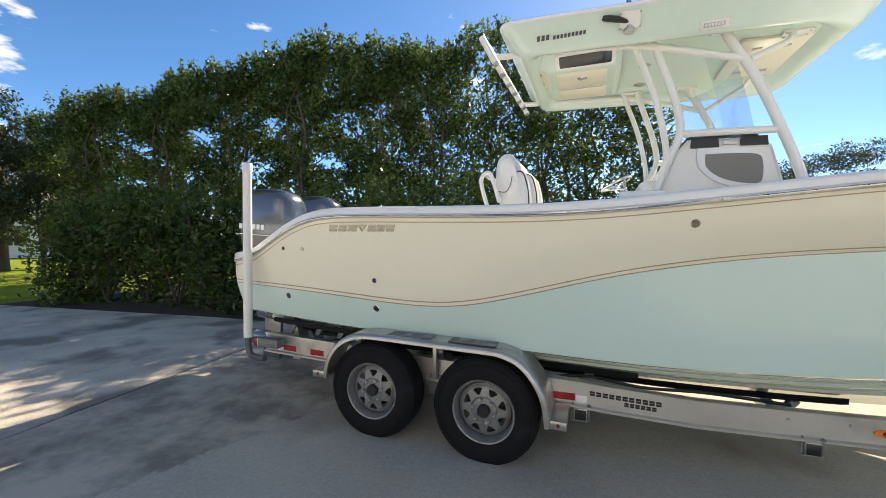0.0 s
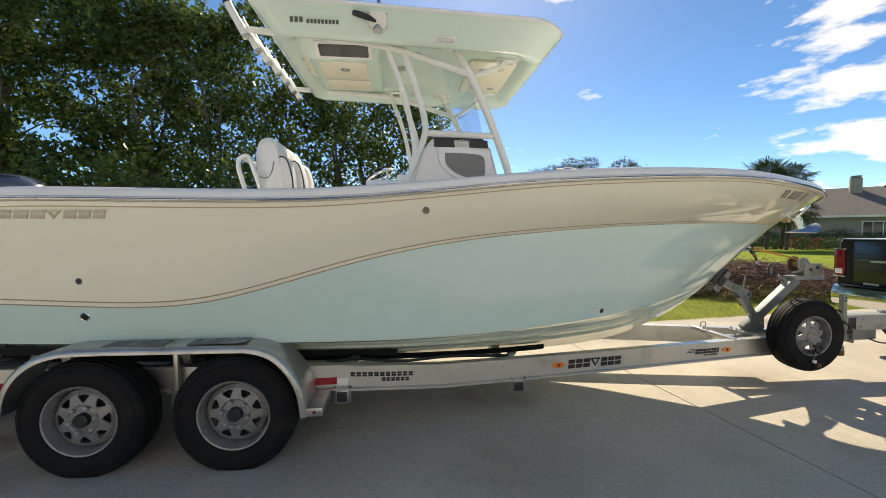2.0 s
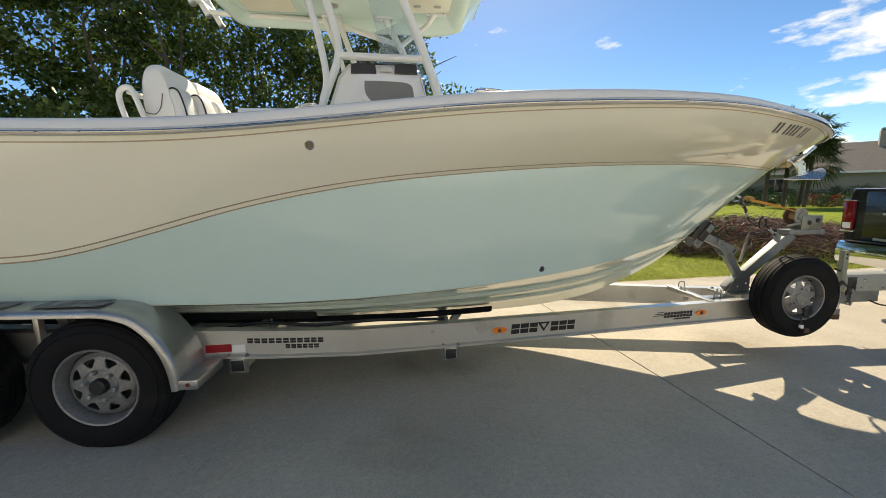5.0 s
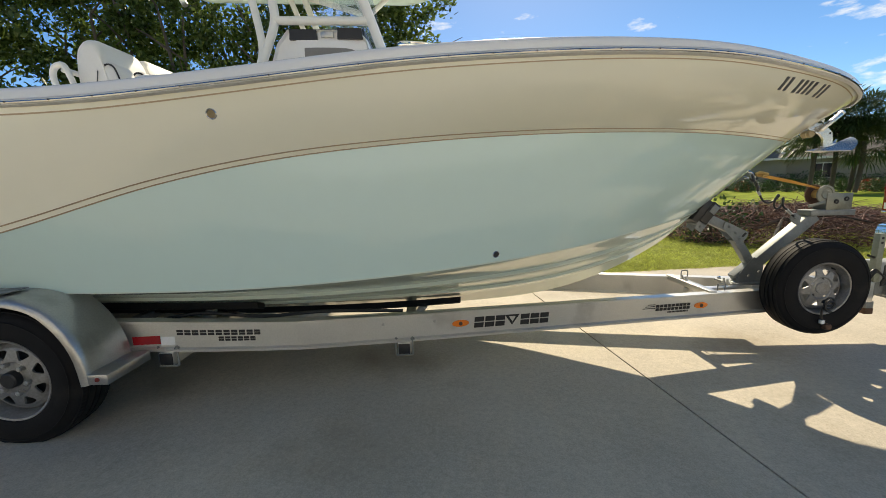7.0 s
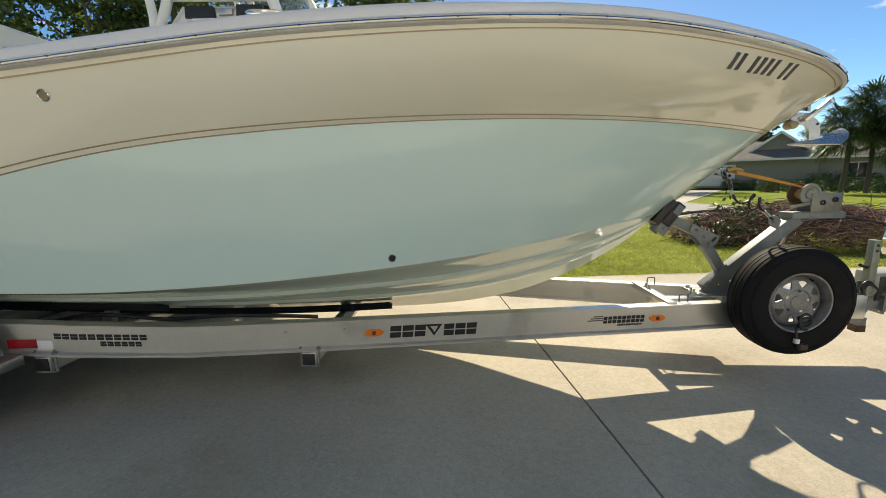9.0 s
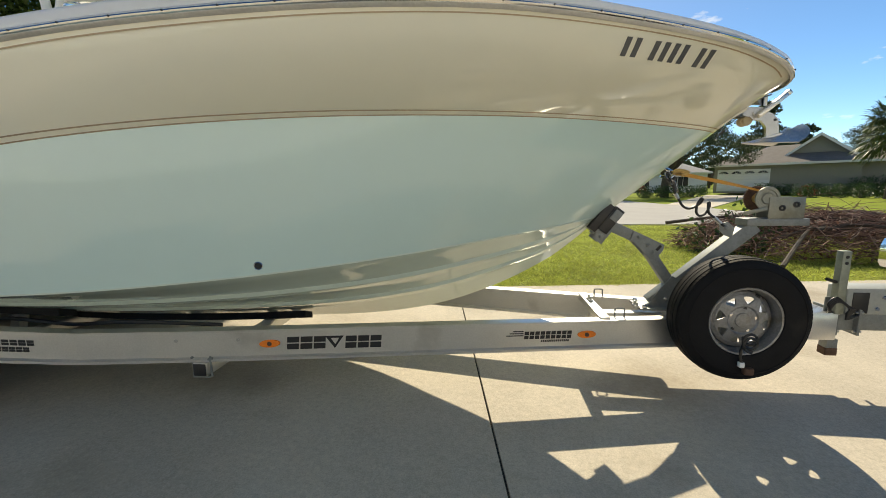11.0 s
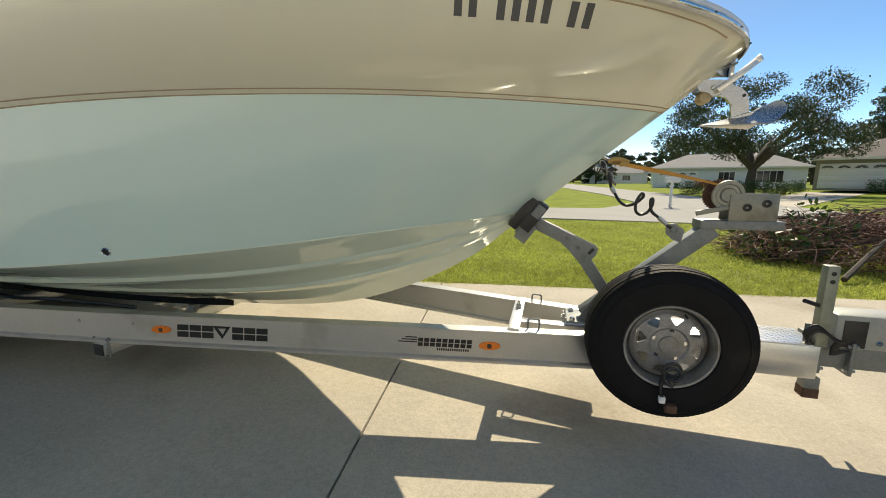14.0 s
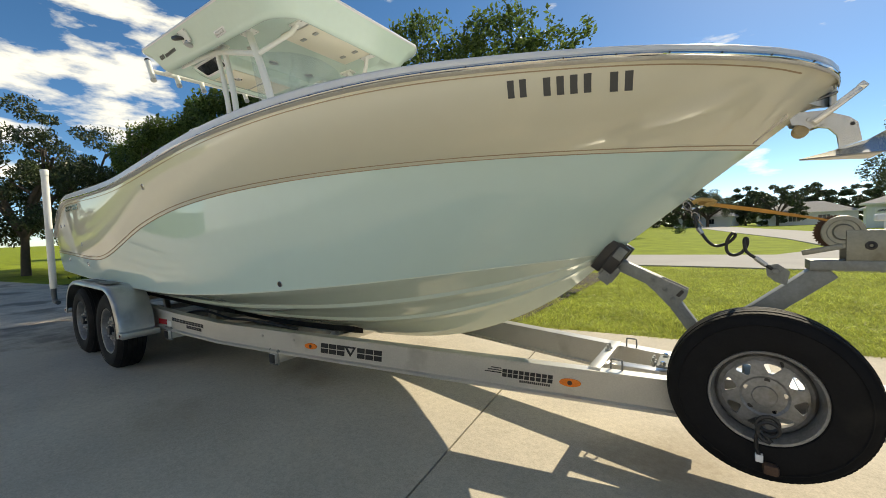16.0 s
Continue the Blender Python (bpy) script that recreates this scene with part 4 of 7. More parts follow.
f = part("window_frame", plate([((p.x - ctr.x) * 1.28 + ctr.x, (p.z - ctr.z) * 1.42 + ctr.z) for p in win], lambda u, v, w: Vector((u, yc + 0.012 - w, v)), 0.020), M_WHITE, console, "raised white window surround")
part("window_pane", plate([(p.x, p.z) for p in win], lambda u, v, w: Vector((u, yc - 0.006 - w, v)), 0.004), M_SCREEN, f, "dull grey window")
for x0, x1 in ((1.285, 1.455), (1.575, 1.73)):
    part("tinted_band", plate([(x0, 2.135), (x1, 2.13), (x1 - 0.006, 2.19), (x0 + 0.004, 2.195)], lambda u, v, w: Vector((u, yc + 0.012 - w, v)), 0.016), M_BLACK, console, "black glossy band")
part("name_badge", box(1.475, 1.555, yc - 0.006, yc + 0.01, 2.145, 2.178, 0.003), M_DULLSTEEL, console, "small grey badge")
part("dash_pod", box(1.28, 1.72, C - 0.42, C + 0.42, 2.19, 2.245, 0.02), M_BLACK, console, "black dash top")
# windshield: a curved clear sheet
rows = []
for k in range(13):
    a = -1 + k / 6
    y = C + 0.50 * a
    x = 1.80 - 0.30 * abs(a) ** 3
    rows.append([Vector((x, y, 2.20)), Vector((x - 0.06, y, 2.5)), Vector((x - 0.14, y, 2.83 - 0.04 * abs(a)))])
b = loft(rows)
bmesh.ops.solidify(b, geom=list(b.faces), thickness=0.006)
part("windshield", b, M_CLEAR, console, "clear curved windshield").visible_shadow = False

# steering wheel
sw = part("steering_wheel", tube([Vector((0.83 + 0.115 * math.sin(a), C - 0.05 + 0.19 * math.cos(a), 1.968 + 0.055 * math.sin(a))) for a in [k * math.tau / 28 for k in range(28)]], 0.012, 8, closed=True), M_STEEL, console, "polished steering wheel")
for k in range(3):
    a = k * math.tau / 3 + 0.5
    part("wheel_spoke", tube([(0.97, C - 0.05, 1.86), (0.90, C - 0.05, 1.925), (0.83 + 0.115 * math.sin(a), C - 0.05 + 0.19 * math.cos(a), 1.968 + 0.055 * math.sin(a))], 0.009, 6), M_STEEL, sw)
part("helm_panel", box(0.98, 1.12, C - 0.45, C + 0.45, 1.55, 1.93, 0.03), M_WHITE, console)

# ---- helm seat ----
seat = thing("helm_seat", (0.0, C, 1.0), "white padded helm seat with dark piping on a pipe frame", "seat")
part("pedestal", box(-0.05, 0.35, C - 0.40, C + 0.40, 1.0, 1.62, 0.04), M_WHITE, seat, "white seat base")
part("cushion", box(-0.12, 0.40, C - 0.44, C + 0.44, 1.60, 1.76, 0.06, seg=3), M_VINYL, seat, "white vinyl cushion")
for s in (-1, 1):
    pr = smooth_path([(-0.10, 0, 1.72), (-0.15, 0, 1.92), (-0.15, 0, 2.10), (-0.12, 0, 2.195), (-0.06, 0, 2.225), (-0.005, 0, 2.205), (0.03, 0, 2.12), (0.05, 0, 2.02), (0.07, 0, 1.94), (0.08, 0, 1.84), (0.08, 0, 1.74), (0.0, 0, 1.70)], 3)
    y0 = C + s * 0.42
    mid = Vector((0.02, 0, 1.92))
    rows = [[Vector((mid.x + (p.x - mid.x) * k, y0 - s * d, mid.z + (p.z - mid.z) * k)) for p in pr] for d, k in ((0.0, 0.80), (0.012, 0.90), (0.035, 0.97), (0.07, 1.0), (0.34, 1.0), (0.375, 0.97), (0.40, 0.88))]
    bk = part("backrest", loft(rows, None, close=True, cap=True), M_VINYL, seat, "white vinyl seat back", sharp=60)
    part("headrest_seam", tube(smooth_path([(-0.13, y0 + s * 0.004, 1.90), (-0.06, y0 + s * 0.006, 1.885), (-0.02, y0 + s * 0.004, 1.93), (0.0, y0 + s * 0.004, 2.02)], 4), 0.003, 6), M_GREYDECAL, bk, "dark seam")
    for d0, x0 in ((0.005, 0.02), (0.205, 0.06)):
        # side bolsters, stepped forward
        pb = [(x0 - 0.03, 1.70), (x0 - 0.025, 1.90), (x0 + 0.0, 2.04), (x0 + 0.03, 2.075), (x0 + 0.075, 2.055), (x0 + 0.105, 1.97), (x0 + 0.125, 1.86), (x0 + 0.13, 1.70)]
        pb = [(p.x, p.z) for p in smooth_path([(u, 0, v) for u, v in pb], 3)]
        cu, cv = x0 + 0.05, 1.88
        rows = [[Vector((cu + (u - cu) * k, y0 - s * (d0 + d), cv + (v - cv) * k)) for u, v in pb] for d, k in ((0.0, 0.78), (0.010, 0.91), (0.03, 1.0), (0.15, 1.0), (0.172, 0.91), (0.18, 0.78))]
        bo = part("bolster", loft(rows, None, close=True, cap=True), M_VINYL, seat, "white vinyl side bolster", sharp=60)
        part("piping", tube([Vector((cu + (u - cu) * 0.93, y0 - s * (d0 + 0.008), cv + (v - cv) * 0.93)) for u, v in pb[1:-1]], 0.0055, 6), M_BLACK, bo, "dark piping")
    part("arm_frame", tube(smooth_path([(-0.12, y0 + s * 0.03, 1.62), (-0.20, y0 + s * 0.03, 1.75), (-0.26, y0 + s * 0.03, 1.95), (-0.25, y0 + s * 0.03, 2.03), (-0.19, y0 + s * 0.03, 2.05), (-0.15, y0 + s * 0.03, 1.96), (-0.10, y0 + s * 0.03, 1.8)], 4), 0.018, 10), M_POWDER, seat, "white tubular frame")
part("back_bar", tube([(-0.22, C - 0.42, 2.03), (-0.22, C + 0.42, 2.03)], 0.018, 10), M_POWDER, seat)

# ---- hardtop and its frame ----
top = thing("hardtop", (1.2, C, 3.0), "pale mint fibreglass hardtop on a white pipe frame", "hardtop")
HW = 0.86


def top_outline(shrink, n=10):
    """Plan outline of the top, with round front corners."""
    x0, x1, w = -0.03 + shrink, 2.20 - shrink, HW - shrink
    pts = []
    rr, rf = 0.10, max(0.20 - shrink * 0.2, 0.06)
    for cx, cy, r, a0 in ((x1 - rf, w - rf, rf, 0), (x0 + rr, w - rr, rr, 90), (x0 + rr, -w + rr, rr, 180), (x1 - rf, -w + rf, rf, 270)):
        for k in range(n + 1):
            a = radians(a0 + 90 * k / n)
            bulge = 0.24 * (1 - (cy + r * math.sin(a)) ** 2 / w ** 2) if cx > 1 else 0
            pts.append((cx + r * math.cos(a) + bulge, cy + r * math.sin(a)))
    return pts


def top_z(x):
    return 3.042 - 0.033 * x


rows = []
for shrink, dz in ((0.66, -0.060), (0.45, -0.062), (0.31, -0.068), (0.275, -0.075), (0.225, -0.125), (0.20, -0.142), (0.175, -0.148), (0.15, -0.145), (0.125, -0.13), (0.05, -0.02), (0.015, 0.003), (0.0, 0.02), (0.004, 0.042), (0.03, 0.055), (0.25, 0.085), (0.66, 0.10)):
    rows.append([Vector((x, C + y, top_z(x) + dz)) for x, y in top_outline(shrink)])
shell = part("top_shell", loft(rows, None, close=True, cap=True), M_MINTTOP, top, "pale mint moulded hardtop shell", sharp=28)
part("top_edge", loft([[Vector((x, C + y, top_z(x) + dz)) for x, y in top_outline(sh)] for sh, dz in ((-0.002, 0.018), (-0.008, 0.024), (-0.008, 0.04), (-0.002, 0.046))], None, close=True), M_WHITE, shell, "white top edge")
# electronics box and hatches underneath
def box_row(x, squeeze, lift):
    """Section of the overhead box: sloped sides and a flat bottom."""
    return [Vector((x, C + y * squeeze, z + (2.99 - z) * lift)) for y, z in ((-0.56, 2.99), (-0.53, 2.944), (-0.375, 2.877), (-0.33, 2.874), (0.33, 2.874), (0.375, 2.877), (0.53, 2.944), (0.56, 2.99))]


def on_slope(u, v, w):
    """Place on the near slope of the overhead box: u along it, v up from its lower edge, w out."""
    return Vector((u, C - 0.375 - 0.916 * v - 0.397 * w, 2.877 + 0.397 * v - 0.916 * w))


def rounded(x0, x1, z0, z1, r):
    return [(cx + r * math.cos(radians(a0 + 22.5 * k)), cz + r * math.sin(radians(a0 + 22.5 * k))) for cx, cz, a0 in ((x1 - r, z1 - r, 0), (x0 + r, z1 - r, 90), (x0 + r, z0 + r, 180), (x1 - r, z0 + r, 270)) for k in range(5)]


box_ = part("overhead_box", loft([box_row(*r_) for r_ in ((0.08, 0.78, 0.95), (0.13, 0.82, 0.66), (0.27, 0.95, 0.06), (0.31, 1.0, 0.0), (0.79, 1.0, 0.0), (0.83, 0.97, 0.15), (0.86, 0.93, 0.9))], None, cap=True), M_MINTTOP, top, "mint overhead electronics box", sharp=50)
part("box_door", box(0.335, 0.735, C - 0.315, C + 0.04, 2.866, 2.876, 0.004), M_TOPCREAM, box_, "cream box door")
part("box_door", box(0.335, 0.735, C + 0.06, C + 0.32, 2.866, 2.876, 0.004), M_TOPCREAM, box_, "cream box door")
part("latch", disc((0.542, C - 0.176, 2.867), (0, 0, -1), 0.026, 0.010, 14), M_DULLSTEEL, box_, "round steel latch")
part("latch_ring", lathe([(0.026, 0.0), (0.034, -0.006), (0.04, 0.0)], 18, Matrix.Translation((0.542, C - 0.176, 2.866)) @ Matrix.Rotation(radians(90), 4, "X")), M_STEEL, box_, "polished latch ring")
part("hinge", tube([(0.36, C + 0.05, 2.868), (0.71, C + 0.05, 2.868)], 0.007, 8), M_DULLSTEEL, box_, "steel piano hinge")
part("tinted_hatch_frame", plate(rounded(0.345, 0.795, 0.004, 0.165, 0.022), on_slope, 0.010), M_WHITE, box_, "white rounded hatch frame")
part("tinted_hatch", plate(rounded(0.375, 0.765, 0.028, 0.142, 0.014), lambda u, v, w: on_slope(u, v, 0.010 + w), 0.004), M_DARKGLASS, box_, "dark tinted hatch")
aft = part("aft_door", plate([(-0.34, 0.15), (0.06, 0.15), (0.06, 0.262), (-0.34, 0.262)], lambda u, v, w: Vector((v - 0.55 * w, C + u, 2.960 - (v - 0.13) * 0.555 - 0.83 * w)), 0.006), M_TOPCREAM, box_, "cream slanted aft door")
for u in (-0.25, -0.04):
    part("latch", disc((0.203, C + u, 2.915), (-0.55, 0, -0.83), 0.018, 0.008, 12), M_DULLSTEEL, aft, "round steel latch")
hp = part("forward_hatch", box(1.62, 2.04, C - 0.36, C + 0.36, 2.897, 2.925, 0.01), M_TOPCREAM, top, "cream forward hatch panel")
for x, y in ((1.75, -0.22), (1.75, 0.22), (1.92, -0.22), (1.92, 0.22)):
    part("latch", box(x - 0.03, x + 0.03, C + y - 0.016, C + y + 0.016, 2.887, 2.899, 0.004), M_DULLSTEEL, hp, "steel latch")
for s in (-1, 1):
    m = Matrix(((1, 0, 0, 1.36), (0, s * 0.563, s * 0.826, C + s * 0.744), (0, 0.826, -0.563, 2.882), (0, 0, 0, 1)))
    lb = part("light_bezel", box(-0.080, 0.080, -0.026, 0.026, -0.006, 0.008, 0.004, None, m), M_WHITE, top, "white light bezel")
    part("light_lens", box(-0.060, 0.060, -0.014, 0.014, 0.007, 0.010, 0.001, None, m), M_DULLSTEEL, lb, "grey lamp recess")
    for k in range(6):
        part("lamp_cell", box(-0.052 + k * 0.0180, -0.040 + k * 0.0180, -0.009, 0.009, 0.009, 0.013, 0.001, None, m), M_WHITEREF, lb, "small clear lamp")
for x, y in ((1.03, -0.06), (1.03, 0.36), (1.16, -0.36), (2.17, -0.1)):
    part("dome_lamp", disc((x, C + y, top_z(x) - 0.060), (0, 0, -1), 0.045, 0.012, 18), M_DULLSTEEL, top, "round steel lamp")
# model lettering stays as plain bars on the near skirt
def skirt(x, z):
    """Place on the near outer skirt."""
    f = (top_z(x) - 0.02 - z) / 0.11
    return Vector((x, C - HW + 0.05 + 0.075 * f - 0.006, z))


for x0, x1, n, h in ((0.235, 0.335, 3, 0.027), (0.352, 0.585, 9, 0.020)):
    w = (x1 - x0) / n
    for k in range(n):
        bm = bmesh.new()
        z0 = top_z(x0) - 0.085
        q = [skirt(x0 + w * (k + 0.14), z0), skirt(x0 + w * (k + 0.80), z0), skirt(x0 + w * (k + 0.92), z0 + h), skirt(x0 + w * (k + 0.26), z0 + h)]
        a = [bm.verts.new(p) for p in q]
        b = [bm.verts.new(p + Vector((0, 0.006, 0))) for p in q]
        bm.faces.new(a)
        for j in range(4):
            bm.faces.new((a[j], b[j], b[(j + 1) % 4], a[(j + 1) % 4]))
        part("lettering_bar", bm, M_GREYDECAL, shell, "small dark lettering bar")

for s in (-1, 1):
    def P(x, z, d=0.57):
        return (x, C + s * d, z)
    R1 = 0.026
    part("rear_leg", tube(smooth_path([P(1.03, 1.70, 0.60), P(1.12, 1.98, 0.585), P(1.205, 2.20, 0.57), P(1.212, 2.32, 0.57), P(1.165, 2.52, 0.565), P(1.05, 2.86, 0.555), P(0.98, 3.05, 0.55)], 5), R1, 12), M_POWDER, top, "white pipe leg")
    part("rear_leg", tube(smooth_path([P(1.10, 1.95, 0.585), P(1.13, 2.12, 0.58), P(1.05, 2.52, 0.57), P(0.93, 2.86, 0.56), P(0.88, 3.05, 0.555)], 5), R1 * 0.85, 12), M_POWDER, top, "white pipe leg")
    part("front_leg", tube(smooth_path([P(1.93, 1.72, 0.60), P(1.88, 1.95, 0.59), P(1.755, 2.31, 0.57), P(1.65, 2.56, 0.565), P(1.57, 2.72, 0.56), P(1.48, 2.88, 0.555), P(1.43, 3.03, 0.55)], 5), 0.030, 12), M_POWDER, top, "white pipe leg")
    part("console_bar", tube([P(1.205, 2.235, 0.57), P(1.78, 2.22, 0.57)], 0.024, 12), M_POWDER, top, "white cross pipe")
    part("side_pipe", tube(smooth_path([P(-0.13, 2.965, 0.60), P(0.0, 2.955, 0.60), P(0.35, 2.94, 0.59), P(0.88, 2.90, 0.575), P(1.17, 2.83, 0.57), P(1.59, 2.70, 0.565)], 5), 0.024, 12), M_POWDER, top, "white side pipe")
    part("front_brace", tube([P(1.61, 2.70, 0.56), P(1.86, 2.84, 0.42), P(1.92, 2.93, 0.38)], 0.020, 10), M_POWDER, top, "white brace pipe")
    for x, d, z in ((0.98, 0.56, 2.925), (1.455, 0.55, 2.918), (1.92, 0.38, 2.902)):
        mp = part("mounting_plate", box(x - 0.085, x + 0.085, C + s * d - 0.045, C + s * d + 0.045, z - 0.005, z + 0.014, 0.005), M_POWDER, top, "white bolted mounting plate")
        for dx in (-0.065, 0.065):
            for dy in (-0.028, 0.028):
                part("bolt", disc((x + dx, C + s * d + dy, z - 0.005), (0, 0, -1), 0.007, 0.004, 6), M_DULLSTEEL, mp)
    og = part("outrigger_base", tube([P(0.86, 3.045, 0.755), P(0.86, 2.985, 0.765), P(0.86, 2.925, 0.775)], [0.042, 0.032, 0.03], 16), M_STEEL, top, "polished outrigger base")
    part("outrigger_collar", tube([P(0.86, 2.925, 0.775), P(0.86, 2.905, 0.778)], 0.036, 16), M_DULLSTEEL, og)
    part("outrigger_plate", plate([(0.80, -0.068), (0.925, -0.068), (0.925, 0.022), (0.80, 0.022)], lambda u, v, w: Vector((u, C + s * (HW - 0.052 + 0.62 * v + 0.012), top_z(u) - 0.012 + v)) + Vector((0, s * w, -w)) , 0.010), M_POWDER, og, "white bolted mounting plate")
    for u in (0.805, 0.925):
        for v in (-0.06, 0.015):
            part("bolt", disc(P(u, top_z(u) - 0.026 + v, HW - 0.030 + 0.62 * v), (0, s, -0.7), 0.007, 0.006, 6), M_DULLSTEEL, og)
    part("outrigger_grip", tube(smooth_path([P(0.85, 2.965, 0.80), P(0.80, 2.972, 0.83), P(0.75, 2.985, 0.835), P(0.69, 3.0, 0.835)], 4), [0.012, 0.013, 0.015, 0.017, 0.019, 0.02, 0.021, 0.021, 0.021, 0.021, 0.02, 0.019, 0.016][:13], 10), M_BLACK, og, "black grip")
# rear rod rack
part("rack_pipe", tube([(-0.13, C - 0.72, 2.955), (-0.14, C + 0.72, 3.01)], 0.022, 10), M_POWDER, top, "white rack pipe")
for y in (-0.74, -0.5, -0.25, 0.0, 0.25, 0.5, 0.74):
    rh = part("rod_holder", tube([(-0.075, C + y, 2.875 + 0.035 * y), (-0.195, C + y, 3.10 + 0.035 * y)], 0.026, 12), M_POWDER, top, "white angled rod holder")
    part("rim_cap", tube([(-0.192, C + y, 3.095 + 0.035 * y), (-0.201, C + y, 3.112 + 0.035 * y)], 0.028, 12), M_BLACK, rh, "dark holder rim")
    part("lower_end", tube([(-0.077, C + y, 2.878 + 0.035 * y), (-0.070, C + y, 2.864 + 0.035 * y)], 0.0275, 12), M_DULLSTEEL, rh, "grey open lower end")
# mast light
ml = part("anchor_light", tube([(0.87, C - 0.62, 3.08), (0.87, C - 0.62, 3.14), (0.865, C - 0.62, 3.16), (0.86, C - 0.62, 3.27)], [0.03, 0.028, 0.017, 0.016], 12), M_STEEL, top, "polished light mast")
part("mast_head", tube([(0.83, C - 0.62, 3.285), (0.93, C - 0.62, 3.295)], 0.03, 12), M_STEEL, ml)
part("antenna", tube([(0.70, C - 0.62, 3.33), (0.86, C - 0.62, 3.275)], 0.016, 8), M_STEEL, ml)

# ---- outboards ----
engine = thing("outboard_motor", (0, 0, 0), "dark metallic grey outboard motor on the transom", "outboard motor", "twin outboards")
sec = [(-0.02, 0.30, 0.20), (0.0, 0.345, 0.225), (0.22, 0.37, 0.24), (0.42, 0.36, 0.235), (0.56, 0.32, 0.215), (0.64, 0.26, 0.18), (0.685, 0.16, 0.12), (0.70, 0.04, 0.04)]
rows = []
for z, lx, ly in sec:
    rows.append([Vector((lx * math.copysign(abs(math.cos(a)) ** 0.6, math.cos(a)) - 0.04 * z + (0.05 if math.cos(a) > 0 else 0) * z, ly * math.copysign(abs(math.sin(a)) ** 0.7, math.sin(a)), z)) for a in [k * math.tau / 32 for k in range(32)]])
cowl = part("cowling", loft(rows, None, close=True, cap=True), M_ENGINE, engine, "glossy dark grey cowling", sharp=50)
part("air_scoop", tube(smooth_path([(-0.25, -0.14, 0.615), (-0.1, -0.165, 0.645), (0.08, -0.15, 0.655), (0.2, -0.08, 0.64)], 4), 0.030, 8), M_BLACK, cowl, "black air scoop")
for k in range(6):
    part("lettering_bar", box(-0.26 + k * 0.062, -0.215 + k * 0.062, -0.247, -0.234, 0.245, 0.30, 0.002), M_WHITEREF, cowl, "pale lettering bar")
part("trim_line", box(-0.31, 0.31, -0.246, -0.232, 0.185, 0.192, 0.002), M_WHITEREF, cowl)
part("mid_section", box(-0.14, 0.16, -0.11, 0.11, -0.75, 0.0, 0.05), M_ENGINE, engine)
part("lower_unit", loft([[Vector((x, w * math.cos(a), -1.0 + w * 1.6 * math.sin(a))) for a in [k * math.tau / 16 for k in range(16)]] for x, w in ((-0.35, 0.02), (-0.3, 0.05), (0.0, 0.075), (0.25, 0.05), (0.32, 0.015))], None, close=True, cap=True), M_ENGINE, engine)
part("skeg", box(-0.08, 0.16, -0.02, 0.02, -1.2, -0.7, 0.01), M_ENGINE, engine)
part("bracket", box(0.1, 0.49, -0.14, 0.14, -0.55, -0.1, 0.03), M_BLACK, engine)
engine.matrix_basis = pose(-2.70, C - 0.36, 1.31, 0, 3, 0)
copy_thing(engine, pose(-2.70, C + 0.36, 1.31, 0, 3, 0))

# ---- anchor and bow gear ----
gear = thing("bow_roller", (5.0, C, 1.5), "polished steel bow roller under the stem", "bow roller")
M_ANCHOR = material("brushed_stainless", (0.60, 0.60, 0.585), 0.27, 0.9, vary=0.10, scale=9)
M_TAN = material("tan_rubber", (0.42, 0.34, 0.21), 0.6, vary=0.15)
M_DARKSTEEL = material("tarnished_stainless", (0.20, 0.20, 0.20), 0.24, 0.9, vary=0.2, scale=12)
for s in (-1, 1):
    pl = part("stem_plate", plate([(4.848, 1.535), (4.852, 1.572), (4.885, 1.605), (4.975, 1.648), (4.985, 1.612), (4.922, 1.567), (4.868, 1.522)], lambda u, v, w: Vector((u, C + s * (0.050 + 0.55 * max(0.0, v - 1.52) + w), v)), 0.005), M_ANCHOR, gear, "polished stem plate")
    part("plate_hole", disc((4.883, C + s * 0.0842, 1.573), (0, s, 0), 0.010, 0.003, 14), M_BLACK, pl)
    part("channel_side", plate([(4.985, 1.642), (5.122, 1.632), (5.124, 1.580), (5.062, 1.560), (5.045, 1.578), (5.005, 1.588)], lambda u, v, w: Vector((u, C + s * (0.040 + w), v)), 0.006), M_ANCHOR, gear, "polished channel side")
    part("pin", disc((5.06, C + s * 0.047, 1.60), (0, s, 0), 0.010, 0.008, 10), M_ANCHOR, gear)
part("channel_wing", loft([[Vector((4.965, C + y, 1.660)), Vector((5.06, C + y * 1.1, 1.705)), Vector((5.15, C + y, 1.725))] for y in (-0.10, -0.05, 0.05, 0.10)]), M_DARKSTEEL, gear, "dark steel pocket liner")
part("channel_floor", box(-0.11, 0.11, -0.04, 0.04, -0.004, 0.004, 0.001, None, Matrix.Translation((5.05, C, 1.672)) @ Matrix.Rotation(radians(-18), 4, "Y")), M_DARKSTEEL, gear)
part("roller", lathe([(0.0, -0.036), (0.020, -0.036), (0.024, -0.02), (0.017, 0.0), (0.024, 0.02), (0.020, 0.036), (0.0, 0.036)], 18, Matrix.Translation((5.038, C, 1.562)) @ Matrix.Diagonal((1.25, 1, 1.25, 1))), M_TAN, gear, "tan rubber roller")
part("keeper_lever", box(-0.100, 0.100, -0.017, 0.017, -0.013, 0.013, 0.003, None, Matrix.Translation((5.150, C - 0.062, 1.645)) @ Matrix.Rotation(radians(-40), 4, "Y")), M_ANCHOR, gear, "square steel keeper lever")
